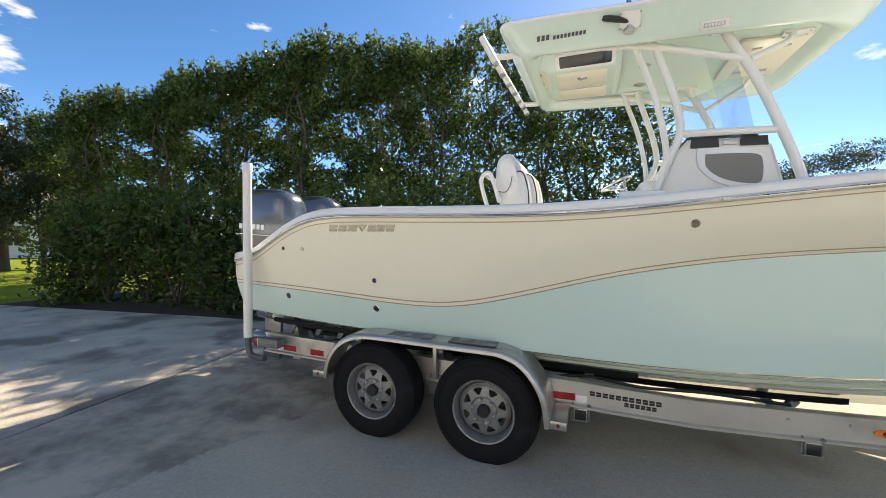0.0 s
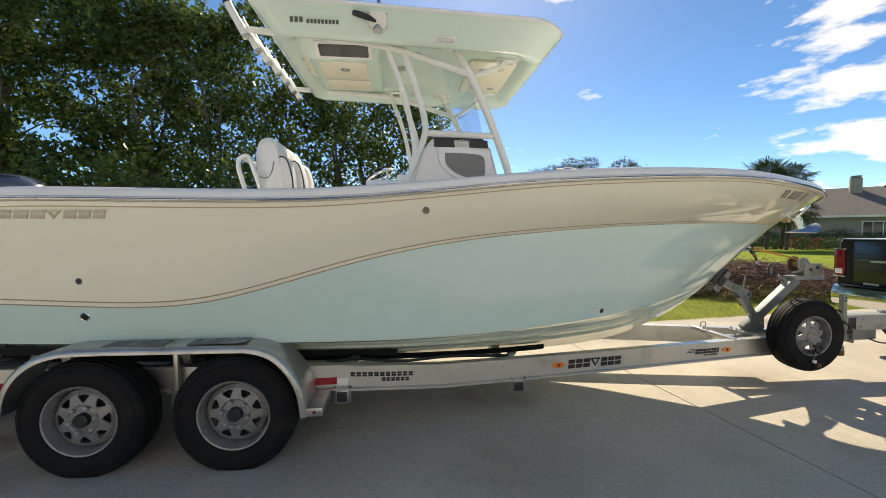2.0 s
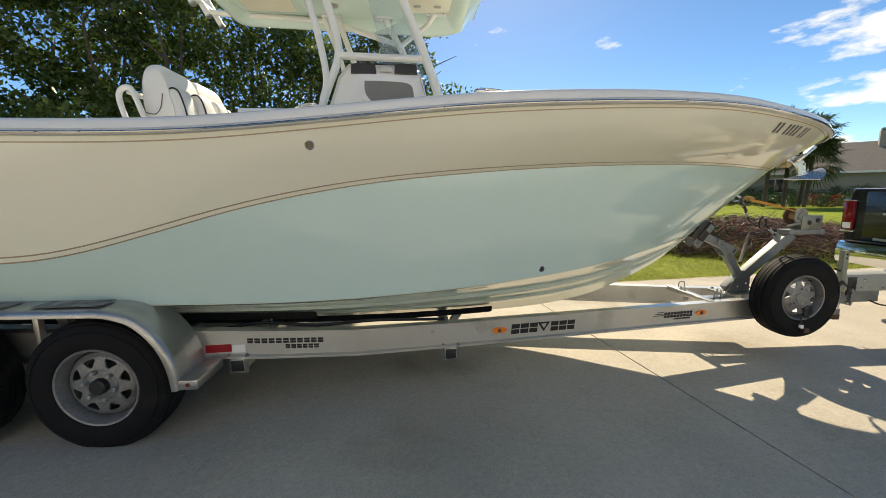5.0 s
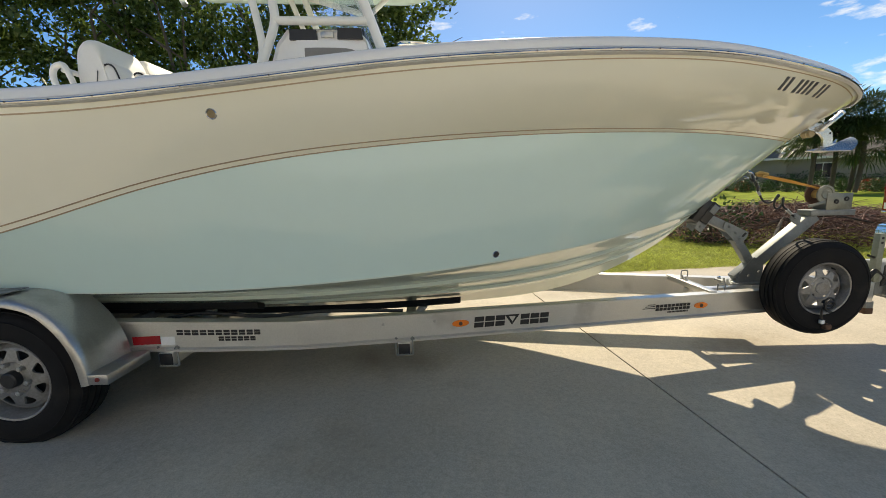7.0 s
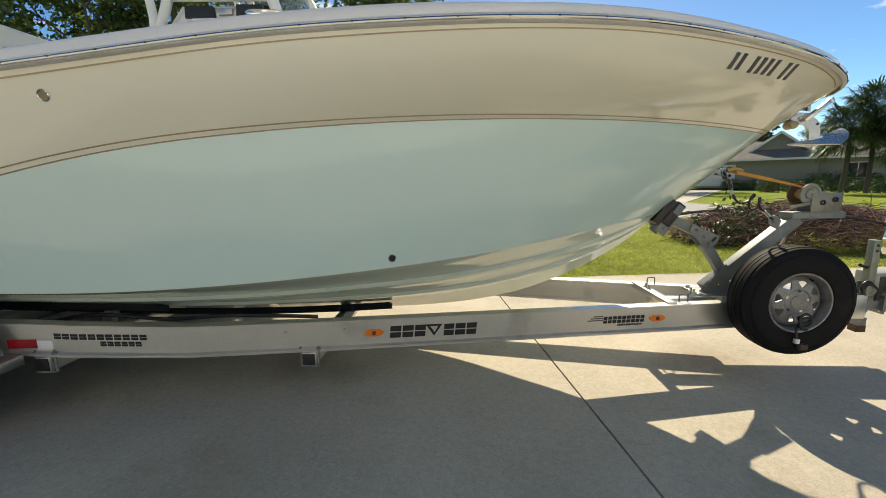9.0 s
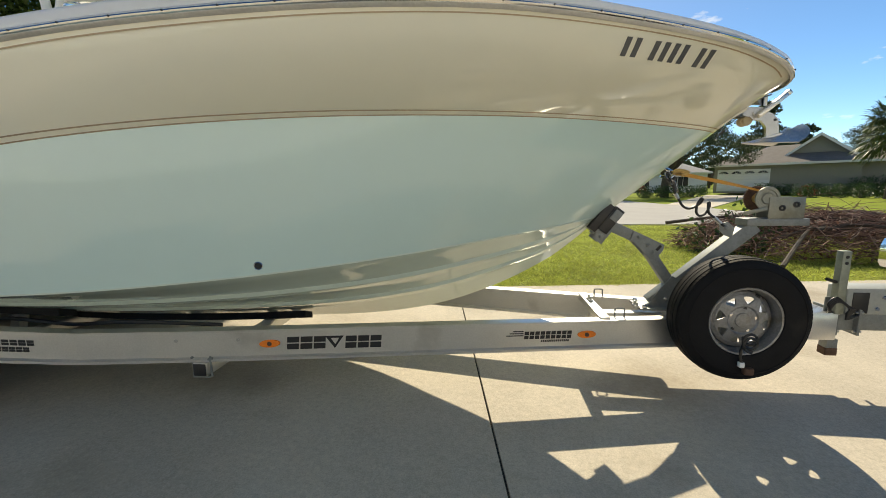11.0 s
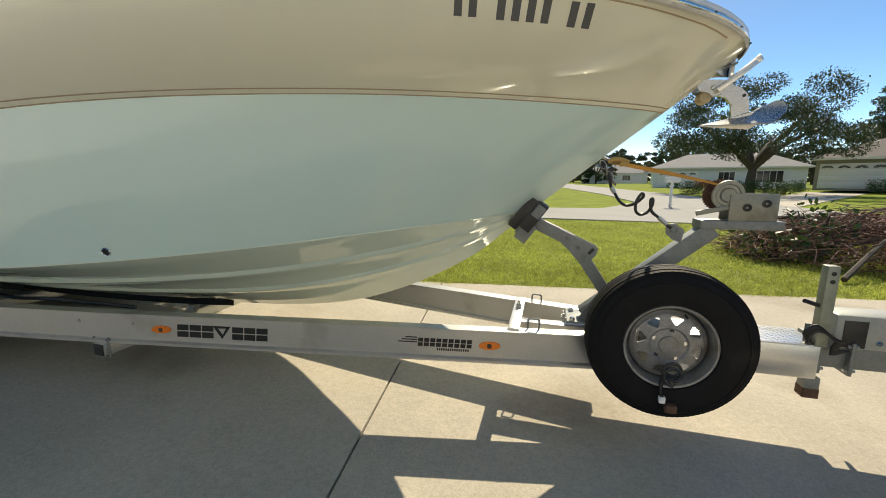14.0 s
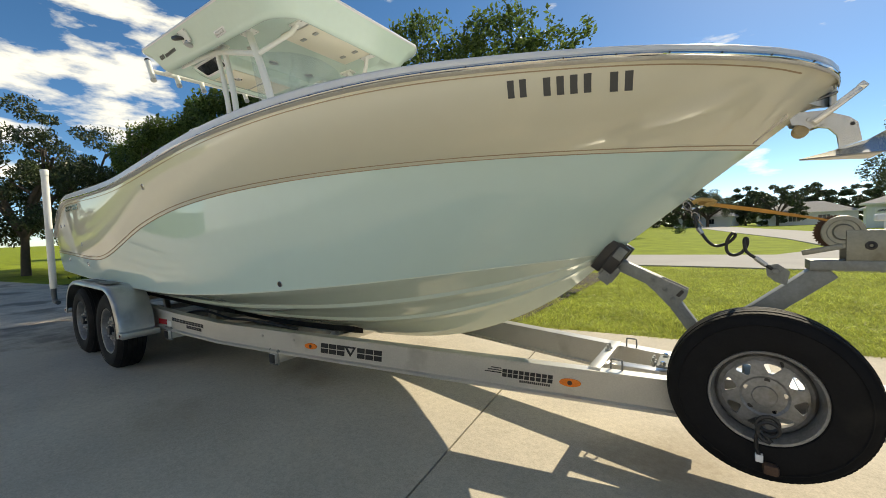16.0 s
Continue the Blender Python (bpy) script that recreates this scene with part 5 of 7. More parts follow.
part("lever_cap", box(-0.012, 0.012, -0.018, 0.018, -0.014, 0.014, 0.003, None, Matrix.Translation((5.222, C - 0.062, 1.708)) @ Matrix.Rotation(radians(-40), 4, "Y")), M_ANCHOR, gear)
anchor = thing("plow_anchor", (5.15, C, 1.5), "polished stainless plow anchor hanging at the bow roller", "anchor")
shank = part("shank", plate([(5.03, 1.60), (5.08, 1.635), (5.14, 1.625), (5.195, 1.598), (5.222, 1.570), (5.235, 1.49), (5.165, 1.468), (5.158, 1.525), (5.130, 1.560), (5.07, 1.575)], lambda u, v, w: Vector((u, C - 0.010 + w, v)), 0.020), M_ANCHOR, anchor, "flat polished shank")
part("shackle_hole", disc((5.205, C - 0.011, 1.565), (0, -1, 0), 0.008, 0.003, 14), M_BLACK, shank)
bm = bmesh.new()
tip, mid, heel = Vector((5.035, C, 1.436)), Vector((5.235, C, 1.480)), Vector((5.275, C, 1.488))
for s in (-1, 1):
    ring = [Vector(p) for p in ((5.282, C + s * 0.110, 1.425), (5.318, C + s * 0.104, 1.446), (5.342, C + s * 0.094, 1.472), (5.350, C + s * 0.083, 1.498), (5.340, C + s * 0.070, 1.521), (5.318, C + s * 0.055, 1.530), (5.292, C + s * 0.026, 1.508))]
    v = [bm.verts.new(p) for p in [tip, mid] + ring + [heel]]
    bm.faces.new((v[0], v[1], v[2]))
    for k in range(2, len(v) - 1):
        bm.faces.new((v[1], v[k + 1], v[k]))
bmesh.ops.remove_doubles(bm, verts=bm.verts, dist=1e-4)
bmesh.ops.recalc_face_normals(bm, faces=bm.faces)
bmesh.ops.solidify(bm, geom=list(bm.faces), thickness=0.006)
part("fluke", bm, M_ANCHOR, anchor, "polished plow fluke", sharp=20)
part("weld_web", plate([(5.155, 1.464), (5.235, 1.486), (5.275, 1.490), (5.235, 1.455)], lambda u, v, w: Vector((u, C - 0.012 + w, v)), 0.024), M_ANCHOR, anchor)
# bow eye
part("bow_eye", tube(smooth_path([(4.60, C - 0.0, 1.295), (4.66, C, 1.26), (4.645, C, 1.235), (4.575, C, 1.245)], 4), 0.009, 8), M_STEEL, boat, "steel bow eye")

# ---- winch stand ----
stand = thing("winch_stand", (4.6, TC, 0.4), "grey galvanised winch stand with padded bow stop", "winch stand")


def bar_between(a, b, w, d, name, mat, parent, label="", bevel=0.004):
    """A square bar from a to b, w across in y and d across in its own plane."""
    a, b = Vector(a), Vector(b)
    m = (b - a).to_track_quat("X", "Z").to_matrix().to_4x4()
    m.translation = (a + b) / 2
    L = (b - a).length / 2
    return part(name, box(-L, L, -w / 2, w / 2, -d / 2, d / 2, bevel, None, m), mat, parent, label)


WYC = TC + 0.0
bar_between((4.55, WYC, 0.43), (5.13, WYC, 0.935), 0.076, 0.085, "post", M_GALV, stand, "grey square post")
bar_between((4.75, WYC, 0.43), (4.525, WYC, 0.765), 0.060, 0.062, "arm", M_GALV, stand, "grey lower arm")
for s in (-1, 1):
    jp = part("joint_plate", plate([(4.412, 0.908), (4.603, 0.816), (4.595, 0.778), (4.560, 0.733), (4.515, 0.727), (4.455, 0.795), (4.396, 0.852)], lambda u, v, w: Vector((u, WYC + s * (0.033 + w), v)), 0.007), M_GALV, stand, "bolted joint plate")
    for x, z in ((4.445, 0.865), (4.50, 0.815), (4.535, 0.768)):
        bm = disc((x, WYC + s * 0.040, z), (0, s, 0), 0.013, 0.003, 12)
        disc((x, WYC + s * 0.043, z), (0, s, 0), 0.009, 0.008, 6, bm)
        part("bolt", bm, M_GALV, jp)
    part("slot", plate([(4.548, 0.786), (4.562, 0.776), (4.588, 0.806), (4.574, 0.816)], lambda u, v, w: Vector((u, WYC + s * (0.040 + w), v)), 0.0015), M_BLACK, jp, "dark adjusting slot")
bar_between((4.47, WYC, 0.845), (4.225, WYC, 0.962), 0.060, 0.066, "upper_arm", M_GALV, stand, "grey upper arm")
STEM = Matrix.Translation((4.205, WYC, 0.985)) @ Matrix.Rotation(radians(-53), 4, "Y")
pad = part("bow_stop", box(-0.090, 0.105, -0.070, 0.070, -0.020, 0.032, 0.003, None, STEM), M_BLACK, stand, "black rubber bow stop")
for s in (-1, 1):
    part("side_block", box(-0.060, 0.115, s * 0.056 - 0.020, s * 0.056 + 0.020, -0.085, -0.018, 0.006, None, STEM), M_BLACK, pad, "black rubber side block")
    pb = part("pad_bracket", box(-0.125, -0.010, s * 0.050 - 0.0035, s * 0.050 + 0.0035, -0.105, -0.035, 0.003, None, STEM), M_GALV, pad, "grey pad bracket")
    c_ = STEM @ Vector((-0.085, s * 0.0535, -0.070))
    part("bolt", disc(c_, (0, s, 0), 0.014, 0.010, 6), M_GALV, pb)
    part("pad_bracket", box(0.03, 0.10, s * 0.080 - 0.0035, s * 0.080 + 0.0035, -0.080, -0.030, 0.003, None, STEM), M_GALV, pad, "grey pad bracket")
part("back_plate", box(-0.10, 0.10, -0.06, 0.06, -0.034, -0.022, 0.002, None, STEM), M_GALV, pad)
part("base_plate", box(4.46, 4.76, WYC - 0.10, WYC + 0.10, 0.403, 0.416, 0.003), M_GALV, stand)
for x in (4.49, 4.73):
    for s in (-1, 1):
        part("bolt", disc((x, WYC + s * 0.08, 0.416), (0, 0, 1), 0.014, 0.018, 6), M_STEEL, stand)
gus = part("gusset", plate([(4.52, 0.416), (4.74, 0.416), (4.74, 0.55), (4.66, 0.62), (4.58, 0.52)], lambda u, v, w: Vector((u, WYC - 0.045 - w, v)), 0.006), M_GALV, stand, "grey gusset plate")
for x, z in ((4.62, 0.47), (4.70, 0.50)):
    part("bolt", disc((x, WYC - 0.051, z), (0, -1, 0), 0.012, 0.015, 6), M_STEEL, gus)
part("winch_seat", box(5.06, 5.41, WYC - 0.06, WYC + 0.06, 0.935, 0.978, 0.004), M_GALV, stand, "grey winch seat")
ear = part("cable_ear", plate([(4.912, 0.952), (4.955, 0.960), (4.997, 0.925), (4.985, 0.86), (4.944, 0.878), (4.915, 0.905)], lambda u, v, w: Vector((u, WYC - 0.044 - w, v)), 0.008), M_GALV, stand, "small grey ear")
part("bolt", disc((4.946, WYC - 0.052, 0.926), (0, -1, 0), 0.016, 0.014, 6), M_GALV, ear)

winch = thing("strap_winch", (5.25, TC, 0.98), "small galvanised strap winch with a toothed gear", "winch")
M_ZINC = material("zinc_plate", (0.24, 0.245, 0.215), 0.45, 0.6, vary=0.15, scale=14, fine=90, stain=(0.17, 0.165, 0.13), stain_scale=9, stain_pos=0.55)
for s in (-1, 1):
    fr = part("side_frame", box(5.175, 5.375, WYC + s * 0.055 - 0.003, WYC + s * 0.055 + 0.003, 0.978, 1.107, 0.002), M_ZINC, winch, "zinc-plated side frame")
    if s < 0:
        for x, z in ((5.248, 1.042), (5.325, 1.062)):
            part("bushing", lathe([(0.006, -0.004), (0.010, -0.008), (0.018, -0.006), (0.019, 0.0)], 16, Matrix.Translation((x, WYC - 0.058, z))), M_BLACK, fr, "black bushing")
part("drum", tube([(5.167, WYC - 0.05, 1.10), (5.167, WYC + 0.05, 1.10)], 0.034, 18), M_STRAP, winch, "strap wound on the drum")
part("drum_flange", lathe([(0.0, -0.006), (0.03, -0.010), (0.036, -0.003), (0.05, -0.003), (0.053, -0.007), (0.069, -0.007), (0.071, 0.0), (0.069, 0.004), (0.0, 0.004)], 32, Matrix.Translation((5.167, WYC - 0.046, 1.10))), M_ZINC, winch, "bright drum flange")
bm = bmesh.new()
N = 144
g = [[Vector((5.160 + r * math.cos(k * math.tau / N), y, 1.098 + r * math.sin(k * math.tau / N))) for r, y in ((0.03, WYC + 0.035), (0.077 if k % 4 < 2 else 0.071, WYC + 0.035), (0.077 if k % 4 < 2 else 0.071, WYC + 0.046), (0.03, WYC + 0.046))] for k in range(N + 1)]
loft(g, bm)
part("gear", bm, M_RUST, winch, "rusty toothed gear", sharp=20)
bar_between((5.035, WYC - 0.055, 1.010), (5.165, WYC - 0.055, 1.040), 0.008, 0.024, "crank", M_ZINC, winch, "flat zinc ratchet lever")
# strap to the bow eye
strap = thing("winch_strap", (4.9, TC, 1.2), "worn yellow webbing strap from winch to bow eye", "strap")
b = loft([[Vector((x, TC + 0.0 - w * 0.85, z + w * (0.45 if x < 5.0 else 0.2))) for w in (-0.020, 0.020)] for x, z in ((4.645, 1.262), (4.70, 1.252), (4.9, 1.208), (5.10, 1.160), (5.165, 1.140))])
bmesh.ops.solidify(b, geom=list(b.faces), thickness=0.004)
part("webbing", b, M_STRAP, strap)
part("stitched_loop", tube(smooth_path([(4.625, TC - 0.02, 1.262), (4.66, TC - 0.02, 1.278), (4.72, TC - 0.02, 1.262), (4.68, TC - 0.02, 1.248)], 3), 0.011, 10), M_STRAP, strap, "stitched yellow loop")
part("hook", tube(smooth_path([(4.63, TC - 0.01, 1.27), (4.60, TC - 0.01, 1.245), (4.62, TC - 0.01, 1.215), (4.65, TC - 0.01, 1.235)], 4), 0.011, 8), M_BLACK, strap, "dark steel hook")
# coiled safety cable
cable = thing("safety_cable", (4.8, TC, 0.95), "black coiled safety cable with swaged ends", "cable")
pts = [(x, TC - 0.035 - d, z) for x, d, z in ((4.632, 0.0, 1.20), (4.645, 0.0, 1.135), (4.664, 0.0, 1.106), (4.690, 0.0, 1.064), (4.724, 0.004, 1.043), (4.768, 0.010, 1.058), (4.797, 0.016, 1.090), (4.788, 0.022, 1.106), (4.766, 0.026, 1.070), (4.764, 0.024, 1.022), (4.786, 0.020, 0.999), (4.820, 0.014, 1.010), (4.842, 0.010, 1.045), (4.843, 0.010, 1.078), (4.832, 0.016, 1.072), (4.836, 0.020, 1.025), (4.852, 0.020, 1.003), (4.872, 0.020, 0.988), (4.912, 0.020, 0.952), (4.935, 0.018, 0.934))]
part("cable_run", tube(smooth_path(pts, 3), 0.0075, 8), M_BLACK, cable, "black sheathed cable")
part("ferrule", tube([pts[1], pts[2]], 0.011, 8), M_DULLSTEEL, cable, "steel ferrule")
part("ferrule", tube([pts[-3], pts[-2]], 0.011, 8), M_DULLSTEEL, cable, "steel ferrule")
for k in range(4):
    p = Vector((4.60 + 0.018 * k, TC - 0.02, 1.25 - 0.028 * k))
    up = Vector((0.5, 0, -0.86))
    sd = Vector((0, 1, 0)) if k % 2 else Vector((0.86, 0, 0.5))
    part("chain_link", tube([p + up * 0.024 * math.cos(a) + sd * 0.014 * math.sin(a) for a in [j * math.tau / 14 for j in range(14)]], 0.005, 6, closed=True), M_DARKSTEEL, cable, "dark steel chain link")

# ---- spare wheel ----
spare = make_wheel("spare_wheel", "spare trailer tyre on a lighter silver rim", 0.92)
wpart("centre_boss", lathe([(0.0, -0.072), (0.040, -0.070), (0.046, -0.058)], 20), M_GALVRIM, spare)
for k in range(5):
    a = k * math.tau / 5 + 0.4
    wpart("lug_hole", disc((0.066 * math.cos(a), -0.0585, 0.066 * math.sin(a)), (0, -1, 0), 0.011, 0.004, 8), M_BLACK if k % 2 else M_STEEL, spare)
wpart("valve", tube([(0.02, -0.07, 0.155), (0.022, -0.10, 0.15)], 0.006, 6), M_BLACK, spare)
spare.matrix_basis = pose(4.88, 3.899 - TC, 0.452, 0, 12, 0) @ Matrix.Diagonal((0.985, 0.85, 0.985, 1))
part("spare_bracket", box(4.82, 4.92, 3.93, TC - 0.10, 0.26, 0.50, 0.004), M_GALV, trailer, "spare wheel bracket")
plug = thing("wiring_plug", (4.87, 3.79, 0.3), "dangling trailer wiring with a dirty plug", "wiring plug")
pts = [(4.86, 3.80, 0.36)] + [(4.885 + 0.034 * math.cos(a), 3.785 - 0.001 * a, 0.385 - 0.0030 * a + 0.034 * math.sin(a)) for a in np.linspace(3.1, 3.1 + 14.5, 28)] + [(4.855, 3.785, 0.33), (4.85, 3.785, 0.26), (4.862, 3.785, 0.225)]
part("wire", tube(smooth_path(pts, 2), 0.0075, 6), M_BLACK, plug, "thin black wire")
part("connector", box(4.846, 4.872, 3.775, 3.80, 0.205, 0.235, 0.004), M_WHITEREF, plug, "pale connector")
part("plug_body", box(4.87, 4.92, 3.765, 3.805, 0.165, 0.205, 0.01), M_RUST, plug, "rust-brown plug")

# ---- coupler and jack ----
coup = thing("trailer_coupler", (5.9, TC, 0.4), "light grey hydraulic brake coupler on the tongue", "coupler")
part("inner_tube", box(5.60, 6.05, TC - 0.06, TC + 0.06, 0.285, 0.405, 0.006), M_GALV, coup, "grey steel tube")
M_GREYPAINT = material("grey_enamel", (0.33, 0.35, 0.33), 0.45, vary=0.10, stain=(0.22, 0.21, 0.18), stain_scale=7, stain_pos=0.62)
act = part("actuator", box(5.66, 6.28, TC - 0.075, TC + 0.075, 0.39, 0.555, 0.015), M_GREYPAINT, coup, "grey enamelled actuator")
for x, z in ((5.86, 0.50), (5.83, 0.43), (6.05, 0.42)):
    part("bolt", disc((x, TC - 0.075, z), (0, -1, 0), 0.013, 0.01, 6), M_STEEL, act)
part("side_recess", box(5.69, 5.78, TC - 0.079, TC - 0.074, 0.40, 0.53, 0.002), M_BLACK, act, "black side recess")
part("ball_socket", lathe([(0.0, 0.09), (0.05, 0.085), (0.065, 0.06), (0.065, 0.0)], 20, Matrix.Translation((6.24, TC, 0.50)) @ Matrix.Rotation(radians(90), 4, "X")), M_GREYPAINT, coup)
for x in (5.612, 5.735):
    cl = part("clamp", box(x - 0.008, x + 0.008, TC - 0.092, TC + 0.092, 0.262, 0.425, 0.003), M_GALV, coup, "bolted clamp plate")
    for z in (0.285, 0.405):
        part("clamp_bolt", tube([(x - 0.022, TC - 0.080, z), (x + 0.022, TC - 0.080, z)], 0.008, 6), M_DULLSTEEL, cl)
part("post_foot", box(5.562, 5.625, TC - 0.10, TC - 0.04, 0.165, 0.24, 0.004), M_GALV, coup, "grey post sleeve")
part("rusty_bracket", box(5.56, 5.627, TC - 0.102, TC - 0.038, 0.135, 0.185, 0.004), M_RUST, coup, "rusty safety chain bracket")
part("brake_line", tube(smooth_path([(5.95, TC - 0.07, 0.30), (6.05, TC - 0.09, 0.26), (6.2, TC - 0.09, 0.25), (6.4, TC - 0.06, 0.26)], 4), 0.008, 6), M_BLACK, coup, "black brake line")
M_JACK = material("weathered_zinc", (0.27, 0.29, 0.235), 0.5, 0.35, vary=0.15, stain=(0.17, 0.17, 0.13), stain_scale=8, stain_pos=0.55)
jack = thing("jack_post", (5.58, TC, 0.41), "square galvanised jack post with a hole near its top", "jack post")
part("post", box(5.566, 5.614, TC - 0.121, TC - 0.073, 0.405, 0.79, 0.004), M_JACK, jack, "square post")
for z in (0.755, 0.718):
    part("hole", disc((5.590, TC - 0.121, z), (0, -1, 0), 0.010, 0.003, 12), M_BLACK, jack)
part("mount_plate", box(5.545, 5.635, TC - 0.072, TC - 0.062, 0.405, 0.50, 0.003), M_GALV, jack, "grey mounting plate")
part("lever", tube([(5.565, TC - 0.1, 0.60), (5.50, TC - 0.115, 0.622)], 0.010, 8), M_BLACK, jack, "black lever")
for k in range(4):
    q = 0.010 * k
    loop = [(5.54 + q, TC - 0.10, 0.405), (5.525 - q * 0.6, TC - 0.135, 0.44 + q), (5.55, TC - 0.14, 0.485 + q), (5.60 + q, TC - 0.137, 0.478 - q), (5.635 + q, TC - 0.13, 0.44), (5.63, TC - 0.12, 0.405 - q), (5.68 + q, TC - 0.10, 0.39)]
    part("wire_loop", tube(smooth_path(loop, 4), 0.006, 6), M_BLACK, jack, "black wiring")

# ---- marks on the side beam ----
def on_beam(x, z, d=0.003):
    return Vector((x, TC - rail_y(x) + 0.008 - d, z))


def beam_bar(pts, name, mat, label, d=0.003):
    bm = bmesh.new()
    a = [bm.verts.new(on_beam(x, z, d)) for x, z in pts]
    b = [bm.verts.new(on_beam(x, z, -0.002)) for x, z in pts]
    bm.faces.new(a)
    for k in range(len(a)):
        bm.faces.new((a[k], b[k], b[(k + 1) % len(a)], a[(k + 1) % len(a)]))
    return part(name, bm, mat, trailer, label)


def beam_row(x0, x1, h, n, dz, name, mat, label, slant=0.2, gap=0.2, split=False):
    for bar in letter_bars(x0, x1, 0, h, n, slant, gap, split):
        beam_bar([(x, rail_z(x0) - 0.09 + dz + z + (rail_z(x1) - rail_z(x0)) * (x - x0) / (x1 - x0)) for x, z in bar], name, mat, label)


beam_row(0.655, 1.10, 0.030, 11, 0.012, "dealer_mark", M_BLACK, "small black lettering bar", 0.0, 0.22, True)
beam_row(0.87, 1.07, 0.026, 6, -0.024, "dealer_mark", M_BLACK, "small black lettering bar", 0.0, 0.2, True)
beam_row(2.37, 2.585, 0.072, 3, -0.030, "maker_mark", M_BLACK, "bold black maker's mark", 0.1, 0.12, True)
beam_row(2.685, 2.89, 0.072, 3, -0.032, "maker_mark", M_BLACK, "bold black maker's mark", 0.1, 0.12, True)
for tri in ([(2.585, 0.042), (2.685, 0.042), (2.675, 0.030), (2.602, 0.030)], [(2.585, 0.042), (2.633, -0.030), (2.637, -0.008), (2.603, 0.042)], [(2.667, 0.042), (2.637, -0.008), (2.633, -0.030), (2.685, 0.042)]):
    beam_bar([(x, rail_z(x) - 0.09 + z) for x, z in tri], "maker_mark", M_BLACK, "bold black maker's mark")
beam_row(3.70, 3.985, 0.045, 9, -0.012, "maker_mark", M_BLACK, "black lettering bar", 0.1, 0.2, True)
beam_row(3.80, 3.97, 0.012, 15, -0.032, "maker_mark", M_BLACK, "tiny black lettering bar", 0.1, 0.35)
for k in range(3):
    beam_bar([(3.60 - 0.0 + 0.02 * k, rail_z(3.6) - 0.083 + 0.013 * k), (3.70, rail_z(3.7) - 0.083 + 0.013 * k), (3.70, rail_z(3.7) - 0.078 + 0.013 * k), (3.60 + 0.02 * k, rail_z(3.6) - 0.078 + 0.013 * k)], "maker_mark", M_BLACK, "black speed line")
for x in (2.287, 4.075):
    z = rail_z(x) - 0.082
    lens = beam_bar([(x + 0.055 * math.cos(a), z + 0.022 * math.sin(a)) for a in [k * math.tau / 18 for k in range(18)]], "side_marker", M_AMBER, "oval amber side marker", 0.008)
    part("bulb", disc(on_beam(x, z, 0.008), (0, -1, 0), 0.013, 0.006, 12), M_RUST, lens, "dark bulb")
for x0, x1, mat, lb in ((-1.94, -1.80, M_RED, "red reflective tape"), (-1.64, -1.50, M_RED, "red reflective tape"), (0.425, 0.568, M_RED, "red reflective tape"), (0.571, 0.645, M_WHITEREF, "white reflective tape")):
    z = rail_z((x0 + x1) / 2) - 0.115
    beam_bar([(x0, z - 0.022), (x1, z - 0.024), (x1, z + 0.024), (x0, z + 0.026)], "reflective_tape", mat, lb)
for x in (1.80, 2.12):
    part("rail_bolt", disc(on_beam(x, rail_z(x) - 0.055, 0), (0, -1, 0), 0.010, 0.007, 10), M_DULLSTEEL, trailer)
# stern cross bar and the lamp brackets outside the beams
part("stern_beam", box(-2.10, -2.03, TC - 0.93, TC + 0.93, 0.46, 0.56, 0.004), M_ALU, trailer, "aluminium stern beam")
for s in (-1, 1):
    y0, y1 = sorted((TC + s * 1.02, TC + s * 1.10))
    br = part("lamp_bracket", box(-2.12, -1.90, y0, y1, 0.497, 0.572, 0.003), M_GALV, trailer, "grey square lamp bracket")
    part("bracket_lip", box(-2.128, -2.12, y0 - 0.004, y1 + 0.004, 0.492, 0.577, 0.001), M_ALU, br, "bright bracket end")
    part("side_lens", box(-2.175, -2.128, y0 + 0.002, y1 - 0.002, 0.500, 0.570, 0.004), M_RED, br, "red side lens")
    part("tail_lamp", lathe([(0.0, -0.03), (0.026, -0.026), (0.036, -0.010), (0.036, 0.0)], 20, Matrix.Translation((-2.175, (y0 + y1) / 2, 0.535)) @ Matrix.Rotation(radians(-90), 4, "Z")), M_BLACK, br, "black rubber lamp housing")

# ---- planting ----
def crown_points(rng, blobs, per, shell=0.55):
    """Leaf places in the outer shells of many overlapping clumps."""
    c, nn = [], []
    for (x, y, z, rx, ry, rz) in blobs:
        k = int(per * (rx * ry * rz) ** (2 / 3) * 10)
        v = rng.normal(size=(k, 3))
        v /= np.linalg.norm(v, axis=1)[:, None]
        r = shell + (1 - shell) * rng.random(k) ** 0.6
        r *= 1 + 0.12 * rng.normal(size=k)
        c.append(np.array([x, y, z]) + v * r[:, None] * np.array([rx, ry, rz]))
        nn.append(v)
    return np.concatenate(c), np.concatenate(nn)


